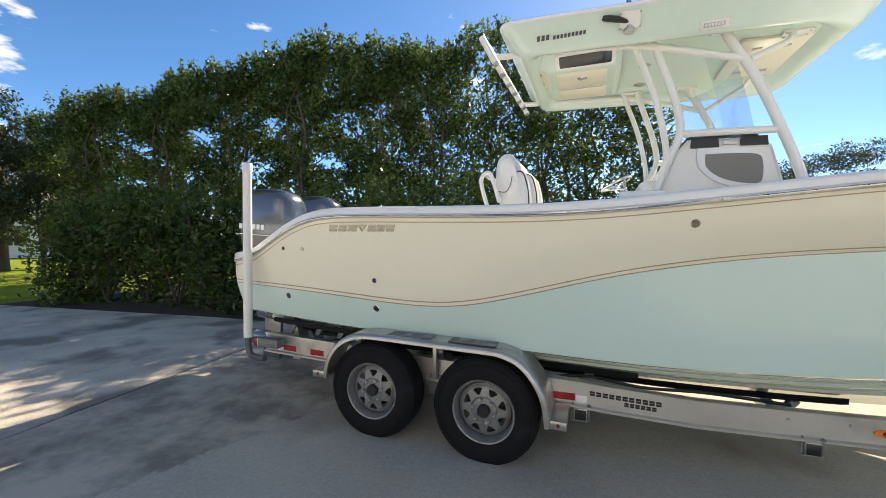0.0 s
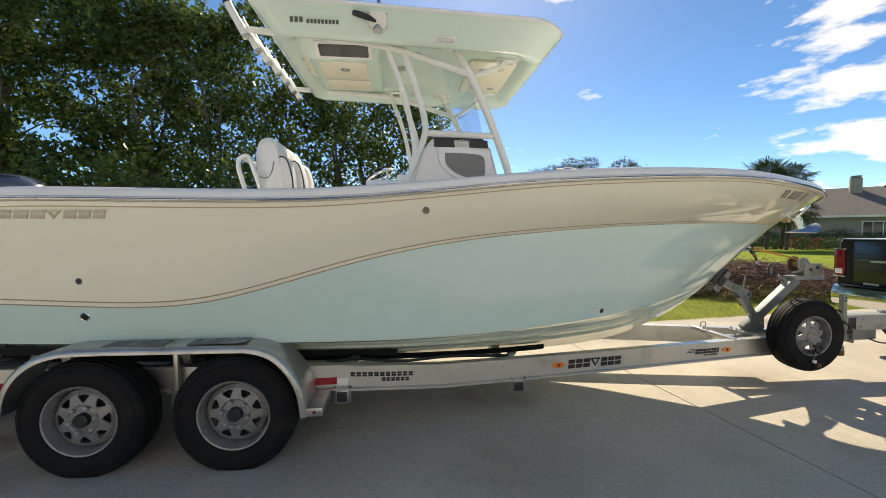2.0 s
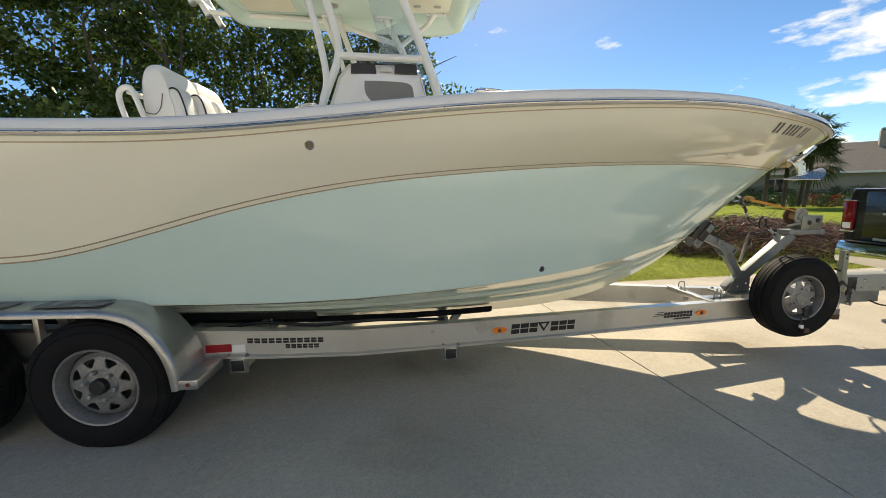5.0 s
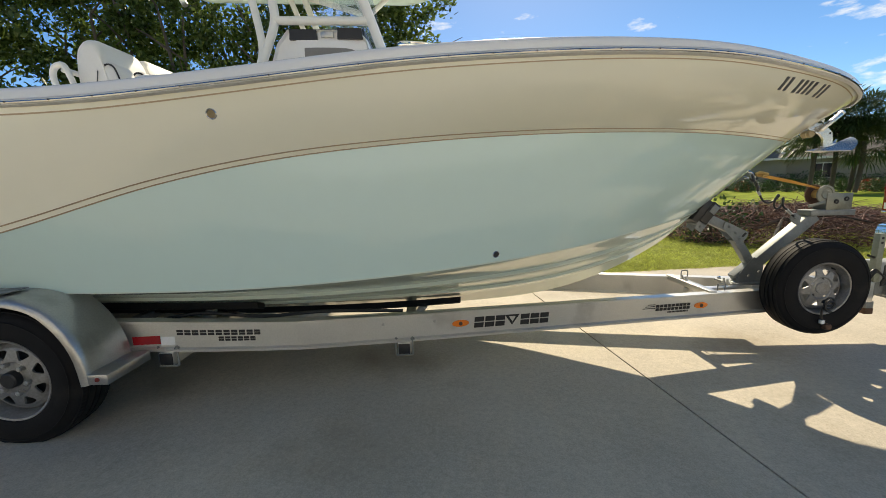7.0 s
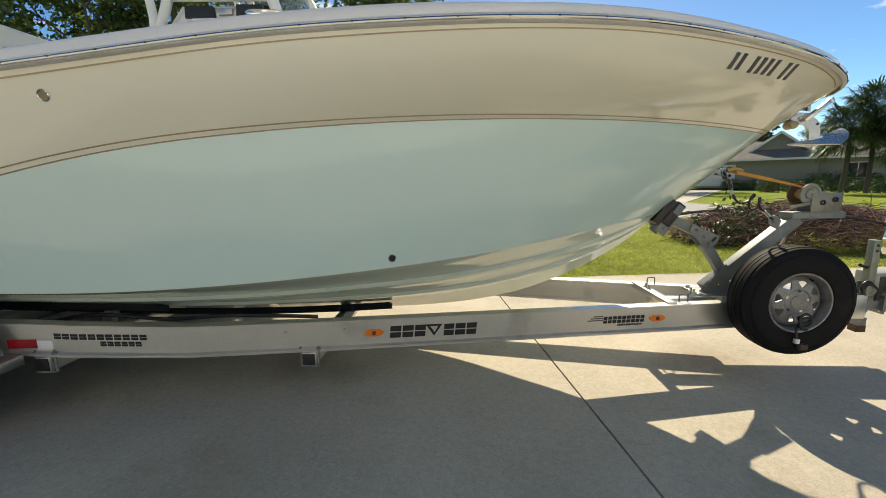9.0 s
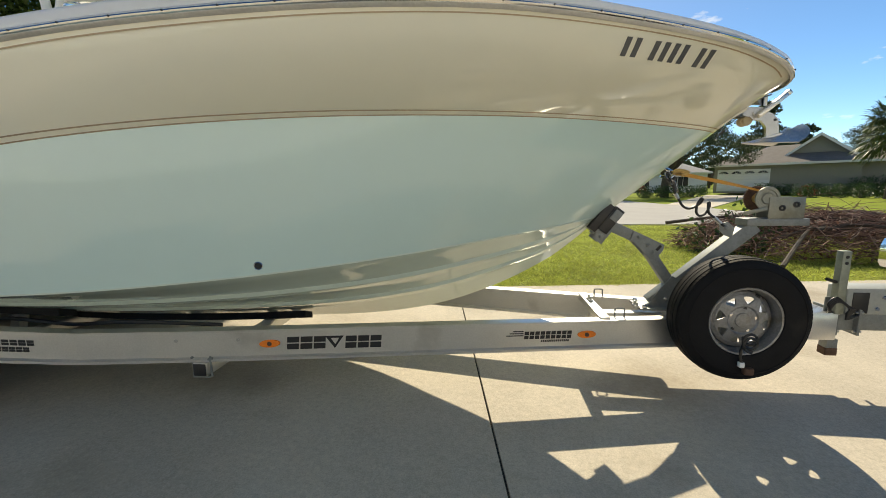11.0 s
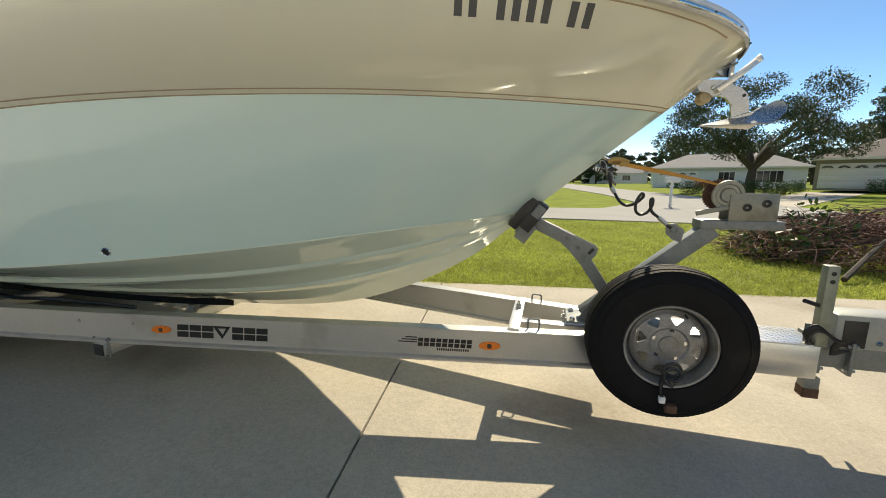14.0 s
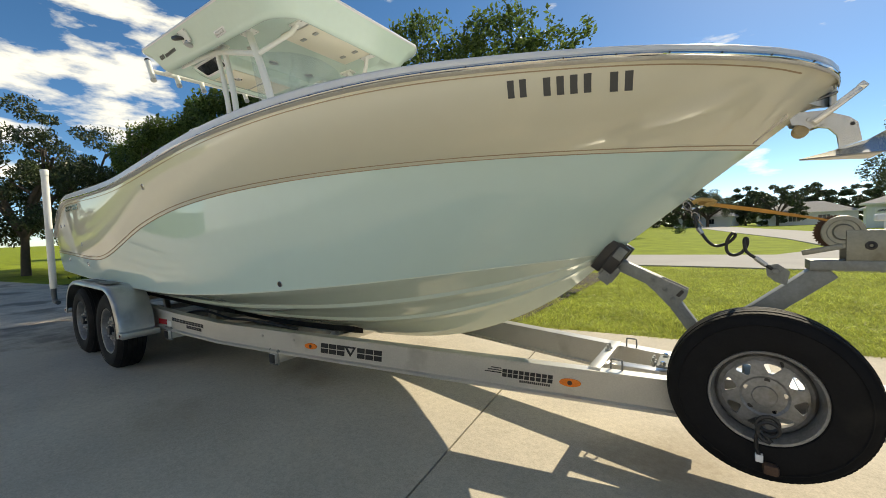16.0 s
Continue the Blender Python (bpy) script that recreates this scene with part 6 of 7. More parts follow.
def hedge_tree(seed, height, label, low=0.9, width=1.15, per=125, size=0.125):
    rng = np.random.default_rng(seed)
    t = thing("hedge_tree", (0, 0, 0), label, "tree", "boundary hedge trees")
    bm = bmesh.new()
    for k in range(3):
        a = rng.uniform(0, math.tau)
        top = height * rng.uniform(0.58, 0.78)
        pts = [(0.12 * math.cos(a) * (1 + 3 * f) + 0.10 * rng.normal() * f, 0.12 * math.sin(a) * (1 + 3 * f) + 0.1 * rng.normal() * f, -0.05 + top * f) for f in np.linspace(0, 1, 7)]
        tube(smooth_path(pts, 3), [0.055 * (1 - 0.8 * i / 18) + 0.008 for i in range(19)], 7, bm)
        for q in pts[2:]:
            b = rng.uniform(0, math.tau)
            e = Vector(q) + Vector((math.cos(b) * 0.8, math.sin(b) * 0.8, 0.55))
            tube([q, Vector(q).lerp(e, 0.5) + Vector((0, 0, 0.05)), e], [0.02, 0.014, 0.005], 5, bm)
    part("trunk", bm, M_BARK, t, "several slim grey-brown stems")
    blobs = []
    for k in range(70):
        f = rng.random() ** 0.85
        z = low + (height - low) * f
        spread = width * (1 - 0.35 * abs(f - 0.55)) * (1.0 if f < 0.85 else 0.6)
        a = rng.uniform(0, math.tau)
        rad = spread * math.sqrt(rng.random()) * 0.9
        s = rng.uniform(0.18, 0.44)
        blobs.append((rad * math.cos(a), rad * math.sin(a) * 0.38, z, s * 1.1, s * 0.85, s * 0.85))
    for k in range(64):
        a = rng.uniform(0, math.tau)
        blobs.append((1.25 * math.cos(a) * rng.random(), 0.40 * math.sin(a), height + rng.uniform(-0.75, 0.02), 0.085, 0.085, 0.24))
    c, nn = crown_points(rng, blobs, per)
    ob = new("crown", leaf_mesh("crown", M_LEAF, c, nn, size, rng))
    ob.parent = t
    return t


def bush(seed, name, label, rx, ry, rz, per, size, mat, group=""):
    rng = np.random.default_rng(seed)
    blobs = []
    for k in range(14):
        a = rng.uniform(0, math.tau)
        r = math.sqrt(rng.random()) * 0.72
        z = rng.uniform(0.12, 0.75)
        blobs.append((r * rx * math.cos(a), r * ry * math.sin(a), z * rz, rx * 0.38, ry * 0.38, rz * 0.3))
    c, nn = crown_points(rng, blobs, per)
    c[:, 2] = np.maximum(c[:, 2], 0.02)
    me = leaf_mesh("foliage", mat, c, nn, size, rng)
    t = thing(name, (0, 0, 0), label, "shrub", group)
    bm = bmesh.new()
    for k in range(5):
        a = k * 1.3
        tube([(0, 0, -0.05), (0.3 * rx * math.cos(a), 0.3 * ry * math.sin(a), rz * 0.35), (0.6 * rx * math.cos(a), 0.6 * ry * math.sin(a), rz * 0.75)], [0.03, 0.02, 0.006], 5, bm)
    part("stem", bm, M_BARK, t)
    ob = new("foliage", me)
    ob.parent = t
    return t


LAB_A = "tall evergreen hedge tree with dense dark glossy leaves"
LAB_B = "tall thin-crowned hedge tree with light showing through its leaves"
dense = [hedge_tree(11, 6.0, LAB_A, 2.0, 1.75, 150, 0.112), hedge_tree(12, 6.0, LAB_A, 1.8, 1.7, 145, 0.112)]
thin = [hedge_tree(13, 6.0, LAB_B, 1.3, 1.6, 130, 0.108), hedge_tree(14, 5.6, LAB_B, 0.9, 1.5, 105, 0.104), hedge_tree(15, 5.2, LAB_B, 0.8, 1.5, 95, 0.104)]
# added soil strip; its near-black colour stands in for the hedge's shade
bed = bmesh.new()
loft([[Vector((x, edge_y(x) + d, ground_z(x) - 0.018 + 0.01 * math.sin(x * 3 + d * 5))) for d in (0.004, 0.5, 1.2, 1.9, 2.6, 3.4, 4.2, 5.2, 6.2)] for x in np.linspace(-10.9, 2.6, 60)], bed)
solo("hedge_shade_bed", bed, M_BEDSHADE, "dark soil strip with the hedge's shade put into its colour", "planting bed", kind="structure")
# from the far end of the hedge to where it stops past the console
first = set()
for k in range(17):
    x = -17.6 + k * 1.19
    y = edge_y(x) + 4.6 + 0.3 * math.sin(k * 1.9)
    kind_ = (3, 4)[k % 2] if x < -15.0 else (0, 1)[k % 2] if x < -4.4 else 2 if x < -2.4 else (3, 4)[k % 2]
    src = (dense + thin)[kind_]
    full = (6.0, 6.0, 6.0, 5.6, 5.2)[kind_]
    high = float(np.interp(x, [-17, -13, -10.2, -9, -7.6, -4.7, -2.3, 0.0, 1.2, 2.5], [5.75, 6.15, 6.40, 6.80, 6.95, 6.75, 6.15, 5.8, 5.5, 5.0]))
    m = pose(x, y, -0.06, 0, 0, (0, 172, 8, 186)[k % 4]) @ Matrix.Diagonal((1.12, 1, high / full, 1))
    if kind_ in first:
        copy_thing(src, m)
    else:
        src.matrix_basis = m
        first.add(kind_)

shrub = bush(21, "hedge_shrub", "dense dark green hedge shrub at the driveway's edge", 1.2, 1.0, 2.55, 120, 0.115, M_LEAF, "hedge shrubs")
shrub.matrix_basis = pose(-4.0, 6.75, 0)
for k, x in enumerate((-4.9, -5.8, -6.7, -7.6, -8.5, -9.3, -10.0, -3.1, -2.2, -1.2)):
    copy_thing(shrub, pose(x, edge_y(x) + 1.05 + 0.1 * math.sin(k * 2.1), 0, 0, 0, 67 * k))


# ---- far planting, road, houses ----
def slab_sheet(name, ring, z, mat, label):
    bm = bmesh.new()
    top_ = [bm.verts.new((x, y, z)) for x, y in ring]
    low = [bm.verts.new((x, y, z - 0.08)) for x, y in ring]
    bm.faces.new(top_)
    for k in range(len(ring)):
        bm.faces.new((top_[k], low[k], low[(k + 1) % len(ring)], top_[(k + 1) % len(ring)]))
    return solo(name, bm, mat, label, name, kind="structure")


slab_sheet("road", [(-60, 15.6), (4, 15.2), (9.5, 14.6), (13.5, 14.8), (15.2, 17.5), (14.9, 25.6), (14.3, 35), (12.5, 57), (9, 100), (2, 190), (-5, 190), (2.5, 100), (6.5, 57), (8.6, 36), (8.9, 25), (6.5, 20.2), (2, 19.8), (-60, 20.5)], -0.085, M_ROAD, "pale worn asphalt street curving away")
slab_sheet("driveway_far", [(14.6, 27), (27.2, 46.2), (30.2, 43.4), (15, 23.0)], -0.088, M_CONCRETE, "pale concrete drive of the opposite house")


def oak(seed, height, spread, label, mat, trunk_r=0.45, size=0.28, per=60, n=46, low=0.32):
    rng = np.random.default_rng(seed)
    t = thing("oak_tree", (0, 0, 0), label, "tree", "street trees")
    bm = bmesh.new()
    fork = height * 0.22
    tube(smooth_path([(0, 0, -0.2), (0.05, 0.02, fork * 0.5), (0.0, 0.08, fork)], 4), [trunk_r * (1.25 if i == 0 else 1 - 0.04 * i) for i in range(9)], 12, bm)
    blobs = []
    for k in range(7):
        a = k * math.tau / 7 + rng.normal() * 0.25
        e = Vector((math.cos(a) * spread * 0.62, math.sin(a) * spread * 0.62, height * rng.uniform(0.5, 0.78)))
        s = Vector((0, 0.05, fork * 0.95))
        mids = [s, s.lerp(e, 0.35) + Vector((0, 0, height * 0.03)), s.lerp(e, 0.7) + Vector((rng.normal() * 0.3, rng.normal() * 0.3, 0)), e]
        path = smooth_path(mids, 4)
        tube(path, [trunk_r * 0.55 * (1 - i / (len(path) + 1)) + 0.03 for i in range(len(path))], 8, bm)
        for q in path[5::2]:
            b = rng.uniform(0, math.tau)
            tube([q, q + Vector((math.cos(b) * 1.0, math.sin(b) * 1.0, 0.8))], [0.06, 0.02], 5, bm)
    part("trunk", bm, M_BARK, t, "thick grey trunk and limbs")
    for k in range(n):
        a, r = rng.uniform(0, math.tau), math.sqrt(rng.random())
        z = height * (low + (0.97 - low) * rng.random() * (1 - 0.45 * r * r))
        if z < height * 0.5 and r < 0.35:
            z += height * 0.3
        s = spread * rng.uniform(0.09, 0.20)
        blobs.append((math.cos(a) * r * spread, math.sin(a) * r * spread, z, s, s, s * 0.6))
    c, nn = crown_points(rng, blobs, per, 0.45)
    ob = new("crown", leaf_mesh("crown", mat, c, nn, size, rng))
    ob.parent = t
    return t


o1 = oak(31, 11.5, 9.0, "broad live oak with a thick trunk and dark open crown", M_OAKLEAF, 0.55, 0.21, 40, 84)
o1.matrix_basis = pose(20.8, 41.5, -0.1, 0, 0, 215) @ Matrix.Diagonal((0.78, 0.78, 0.86, 1))
copy_thing(o1, pose(3, 128, -0.1, 0, 0, 130))
copy_thing(o1, pose(38, 88, -0.1, 0, 0, 200))
copy_thing(o1, pose(57, 58, -0.1, 0, 0, 10))
o2 = oak(32, 8.5, 4.2, "leafy oak with sunlit grey-green leaves beside the driveway", M_OAKLEAF, 0.22, 0.17, 90, 105, 0.2)
o2.matrix_basis = pose(-17.6, 4.9, 0) @ Matrix.Diagonal((0.74, 0.74, 0.84, 1))
for x, y, r in ((-19.5, 2.0, 90), (-21.0, 8.5, 200), (-3.0, 44.0, 30), (-14.0, 40.0, 140), (-26.0, 34.0, 60), (-6.0, 70.0, 10), (26.0, 75.0, 300)):
    copy_thing(o2, pose(x, y, -0.05, 0, 0, r))
o3 = oak(33, 9.5, 5.0, "distant round-crowned tree behind the houses", M_OAKLEAF, 0.3, 0.48, 27, 58, 0.06)
o3.matrix_basis = pose(-12, 95, -0.1)
for k, (x, y) in enumerate(((-25, 110), (-2, 120), (16, 115), (24, 130), (34, 120), (45, 110), (56, 100), (62, 85), (52, 72), (70, 70), (78, 55), (72, 42), (80, 30), (64, 24), (16, 150), (-40, 100), (-50, 70), (-45, 45), (-38, 20), (-40, 0), (47, 62))):
    copy_thing(o3, pose(x, y, -0.1, 0, 0, 53 * k))
for k in range(44):
    x = -66 + k * 4.1
    copy_thing(o3, pose(x, 150 + 16 * math.sin(k * 2.3), -0.1, 0, 0, 31 * k) @ Matrix.Diagonal((1.15, 1.15, 1.0 + 0.32 * math.sin(k * 1.7), 1)))


def palm(at, height, label, n=26, frond=2.0):
    rng = np.random.default_rng(int(height * 100))
    t = thing("palm_tree", at, label, "palm", "palms")
    X = Vector(at)
    bm = tube(smooth_path([X + Vector((0, 0, -0.1)), X + Vector((0.08, 0, height * 0.5)), X + Vector((0.0, 0, height))], 6), 0.14, 10)
    part("trunk", bm, M_BARK, t, "ringed grey trunk")
    bm = bmesh.new()
    for k in range(n):
        a, el = k * 2.4, rng.uniform(-0.5, 1.2)
        d = Vector((math.cos(a), math.sin(a), 0))
        side = Vector((-math.sin(a), math.cos(a), 0))
        spine = []
        for j in range(9):
            f = j / 8
            spine.append(X + Vector((0, 0, height)) + d * frond * f * math.cos(el * (1 - f * 0.3)) + Vector((0, 0, frond * (math.sin(el) * f - 0.55 * f * f))))
        for j in range(1, 9):
            p, q = spine[j - 1], spine[j]
            for s in (-1, 1):
                for g in range(4):
                    o = p.lerp(q, g / 4)
                    tip_ = o + side * s * frond * 0.26 * (1 - 0.5 * j / 9) + (q - p) * 0.9 - Vector((0, 0, 0.12))
                    vs = [bm.verts.new(v) for v in (o, o + (q - p) * 0.35, tip_)]
                    bm.faces.new(vs)
    part("fronds", bm, M_PALMLEAF, t, "arching green fronds")


def fan_palm(at, height, label, seed, n=76, reach=1.7):
    """A palm whose stalks end in fans of drooping blades."""
    rng = np.random.default_rng(seed)
    t = thing("palm_tree", at, label, "palm", "palms")
    X = Vector(at)
    top = X + Vector((rng.uniform(-0.3, 0.3), 0, height))
    part("trunk", tube(smooth_path([X - Vector((0, 0, 0.1)), X.lerp(top, 0.5) + Vector((0.12, 0, 0)), top], 6), 0.15, 10), M_BARK, t, "rough grey trunk")
    bm = bmesh.new()
    for k in range(n):
        a, el = k * 2.4, rng.uniform(-0.9, 1.35)
        d = Vector((math.cos(a) * math.cos(el), math.sin(a) * math.cos(el), math.sin(el)))
        side = Vector((-math.sin(a), math.cos(a), 0))
        hub = top + d * reach * rng.uniform(0.6, 1.0)
        v = [bm.verts.new(p) for p in (top, top + side * 0.03, hub)]
        bm.faces.new(v)
        for j in range(15):
            f = (j - 7) / 7 * 1.9
            w = d * math.cos(f) + side * math.sin(f)
            L = rng.uniform(0.95, 1.3)
            mid, end = hub + w * L * 0.6, hub + w * L - Vector((0, 0, rng.uniform(0.15, 0.45)))
            across = w.cross(Vector((0.2, 0.1, 1))).normalized() * 0.045
            v = [bm.verts.new(p) for p in (hub, mid - across, end, mid + across)]
            bm.faces.new(v)
    part("fronds", bm, M_PALMLEAF, t, "drooping fan fronds")


fan_palm((32.4, 31.2, 0.0), 5.6, "tall fan palm with a full head in a garden bed", 3)
fan_palm((34.4, 31.8, 0.0), 5.4, "fan palm with drooping grey-green blades", 4)
fan_palm((33.2, 30.2, 0.0), 3.6, "shorter fan palm under the taller ones", 5)
fan_palm((30.8, 31.4, 0.0), 4.3, "fan palm at the edge of the garden bed", 7)
palm((30.0, 90.0, -0.1), 7.5, "tall slim palm far down the street", 24, 2.5)


def house(at, turn, w, d, h, roof_h, wall_mat, roof_mat, label, garage=None, windows=(), chimney=None, eave=0.5, gable=None):
    """A one-storey house; its front looks to -y before it is turned."""
    t = thing("house", (0, 0, 0), label, "house", "houses over the street")
    part("wall", box(-w / 2, w / 2, 0, d, -0.2, h, 0.0), wall_mat, t, "stucco wall")
    bm = bmesh.new()
    e = eave
    r = min(d, w) / 2
    lo = [Vector((-w / 2 - e, -e, h)), Vector((w / 2 + e, -e, h)), Vector((w / 2 + e, d + e, h)), Vector((-w / 2 - e, d + e, h))]
    rid = [Vector((-w / 2 + r * 0.9, d / 2, h + roof_h)), Vector((w / 2 - r * 0.9, d / 2, h + roof_h))]
    lv = [bm.verts.new(p) for p in lo]
    lw = [bm.verts.new(p - Vector((0, 0, 0.18))) for p in lo]
    rv = [bm.verts.new(p) for p in rid]
    for f in ((lv[0], lv[1], rv[1], rv[0]), (lv[1], lv[2], rv[1]), (lv[2], lv[3], rv[0], rv[1]), (lv[3], lv[0], rv[0])):
        bm.faces.new(f)
    for k in range(4):
        bm.faces.new((lv[k], lv[(k + 1) % 4], lw[(k + 1) % 4], lw[k]))
    bm.faces.new(lw)
    roof = part("roof", bm, roof_mat, t, "hipped shingle roof", sharp=10)
    for k in range(4):
        a, b = lo[k], lo[(k + 1) % 4]
        bar_between(a + Vector((0, 0, -0.09)), b + Vector((0, 0, -0.09)), 0.06, 0.20, "fascia", M_TRIM, roof, "white fascia", 0.0)
    if chimney:
        cx, cy = chimney
        ch = part("chimney", box(cx - 0.45, cx + 0.45, cy - 0.4, cy + 0.4, h, h + roof_h + 0.9, 0.02), wall_mat, roof, "tan chimney")
        part("chimney_cap", box(cx - 0.38, cx + 0.38, cy - 0.33, cy + 0.33, h + roof_h + 0.95, h + roof_h + 1.15, 0.02), M_GALV, ch, "metal chimney cap")
    if gable:
        # a cross gable: its triangle of wall, two roof slopes and white bargeboards
        gx, gy, half_w, peak = gable
        part("gable_wall", plate([(gx - half_w, h - 0.1), (gx + half_w, h - 0.1), (gx, peak - 0.1)], lambda u, v, w_: Vector((u, gy + w_, v)), 0.2), wall_mat, t, "stucco gable wall")
        for q in (-1, 1):
            foot, top = (gx + q * (half_w + 0.35), h - 0.35), (gx, peak)
            slope = part("gable_slope", loft([[Vector((foot[0], y_, foot[1])), Vector((top[0], y_, top[1])), Vector((top[0], y_, top[1] + 0.12)), Vector((foot[0], y_, foot[1] + 0.12))] for y_ in (gy - 0.45, d)], None, close=True, cap=True), roof_mat, t, "shingled gable roof")
            bar_between((foot[0], gy - 0.47, foot[1] + 0.02), (top[0], gy - 0.47, top[1] + 0.02), 0.05, 0.22, "bargeboard", M_TRIM, slope, "white bargeboard", 0.0)
    if garage:
        gx0, gw = garage
        g = part("garage_door", box(gx0, gx0 + gw, -0.05, 0.03, 0.0, 2.25, 0.01), M_TRIM, t, "white panelled garage door")
        for r_ in range(4):
            part("door_panel", box(gx0 + 0.06, gx0 + gw - 0.06, -0.07, -0.045, 0.06 + r_ * 0.55, 0.55 + r_ * 0.55, 0.01), M_TRIM, g)
        for k in range(4):
            cx = gx0 + gw * (k + 0.5) / 4
            for j in range(5):
                a0, a1 = math.pi * (j + 0.12) / 5, math.pi * (j + 0.88) / 5
                ring = [(cx + 0.10 * math.cos(a0), 1.82 + 0.08 * math.sin(a0)), (cx + 0.42 * math.cos(a0), 1.82 + 0.26 * math.sin(a0)), (cx + 0.42 * math.cos(a1), 1.82 + 0.26 * math.sin(a1)), (cx + 0.10 * math.cos(a1), 1.82 + 0.08 * math.sin(a1))]
                part("fan_pane", plate(ring, lambda u, v, w_: Vector((u, -0.072 - w_, v)), 0.006), M_DARKGLASS, g, "dark fan-shaped pane")
    for x0, x1, z0, z1 in windows:
        f = part("window", box(x0 - 0.08, x1 + 0.08, -0.05, 0.02, z0 - 0.08, z1 + 0.08, 0.01), M_TRIM, t, "white window frame")
        n = max(1, round((x1 - x0) / 0.7))
        for k in range(n):
            a = x0 + (x1 - x0) * k / n
            part("pane", box(a + 0.03, a + (x1 - x0) / n - 0.03, -0.062, -0.048, z0, z1, 0.0), M_DARKGLASS, f)
    t.matrix_basis = pose(*at, 0, 0, turn)
    return t


house((32.6, 43.9, 0.25), -40, 11.0, 9, 2.75, 2.0, M_STUCCO, M_ROOFBROWN, "tan stucco garage wing with a brown hip roof and white door", garage=(-5.2, 4.4), windows=(), gable=(2.5, 1.9, 3.4, 5.4))
house((43.5, 35.0, 0.25), -44, 18, 11, 2.75, 3.1, M_STUCCO, M_ROOFBROWN, "tan ranch house with a broad brown roof and chimney", windows=((-6.6, -5.2, 0.8, 2.1), (2.0, 4.0, 0.8, 2.1)), chimney=(2.1, 4.6))
house((27.0, 64.0, -0.1), -18, 17, 9, 2.8, 2.0, M_STUCCOW, M_ROOFGREY, "white stucco house with a grey roof behind the oak", garage=(-7.8, 4.8), windows=((-0.6, 1.2, 0.9, 2.1), (3.5, 6.2, 0.8, 2.2)))
house((22.0, 118.0, -0.1), 10, 15, 9, 2.8, 2.4, M_STUCCOW, M_ROOFGREY, "pale house with a grey roof down the street", windows=((-4, -2, 0.8, 2.1), (1, 3, 0.8, 2.1)))
house((1.5, 134.0, -0.1), -12, 14, 9, 2.8, 2.4, M_STUCCOW, M_ROOFGREY, "pale house with a grey roof down the street", windows=((-4, -2, 0.8, 2.1), (1, 3, 0.8, 2.1)))
house((36.0, 96.0, -0.1), 14, 15, 9, 2.8, 2.4, M_STUCCOW, M_ROOFGREY, "pale house with a grey roof down the street", windows=((-4, -2, 0.8, 2.1), (1, 3, 0.8, 2.1)))
house((-33.0, 16.0, -0.1), 50, 14, 9, 2.8, 2.4, M_STUCCOW, M_ROOFGREY, "pale neighbouring house past the trees", windows=((-4, -2, 0.8, 2.1), (1, 3, 0.8, 2.1)))

# the home house stands behind the camera, its front in full sun
home = thing("home_house", (0, -7.6, 0), "cream stucco house front facing the driveway", "house")
part("wall", box(-15, 17, -8.2, -7.4, -0.2, 3.0, 0.0), M_STUCCOW, home, "cream stucco wall")
bm = bmesh.new()
loft([[Vector((x, y, z)) for y, z in ((-6.75, 2.85), (-6.75, 3.03), (-11.5, 5.0), (-11.5, 2.85))] for x in (-15.6, 17.6)], bm, close=True, cap=True)
part("roof", bm, M_ROOFBROWN, home, "brown shingle roof", sharp=10)
gd = part("garage_door", box(2.0, 7.2, -7.42, -7.36, 0.0, 2.3, 0.01), M_TRIM, home, "white garage door")
for k in range(4):
    part("door_panel", box(2.08, 7.12, -7.37, -7.345, 0.05 + 0.56 * k, 0.55 + 0.56 * k, 0.01), M_TRIM, gd)

# a tall tiered conifer behind the garage
fir = thing("conifer_tree", (0, 0, 0), "tall dark conifer with tiered drooping branches", "tree")
rng = np.random.default_rng(77)
bm = bmesh.new()
tube([(0, 0, -0.2), (0.1, 0, 6.0), (0, 0.05, 15.0)], [0.28, 0.18, 0.03], 8, bm)
part("trunk", bm, M_BARK, fir, "straight grey trunk")
fblobs = []
for tier in range(12):
    zt = 3.0 + tier * 1.02
    reach = 3.6 * (1 - (zt / 16.5) ** 1.6) + 0.3
    for k in range(7):
        a = k * math.tau / 7 + tier * 0.7 + 0.3 * rng.normal()
        far, rise = reach * rng.uniform(0.45, 1.1), 0.35 * rng.normal()
        for f in (0.30, 0.65, 1.0):
            fblobs.append((math.cos(a) * far * f, math.sin(a) * far * f, zt + rise + 0.5 * f - 0.95 * f * f, 0.55, 0.55, 0.26 + 0.22 * f))
c, nn = crown_points(rng, fblobs, 22, 0.4)
ob = new("crown", leaf_mesh("crown", M_OAKLEAF, c, nn, 0.30, rng))
ob.parent = fir
fir.matrix_basis = pose(42.6, 62.0, -0.1) @ Matrix.Diagonal((1, 1, 0.83, 1))

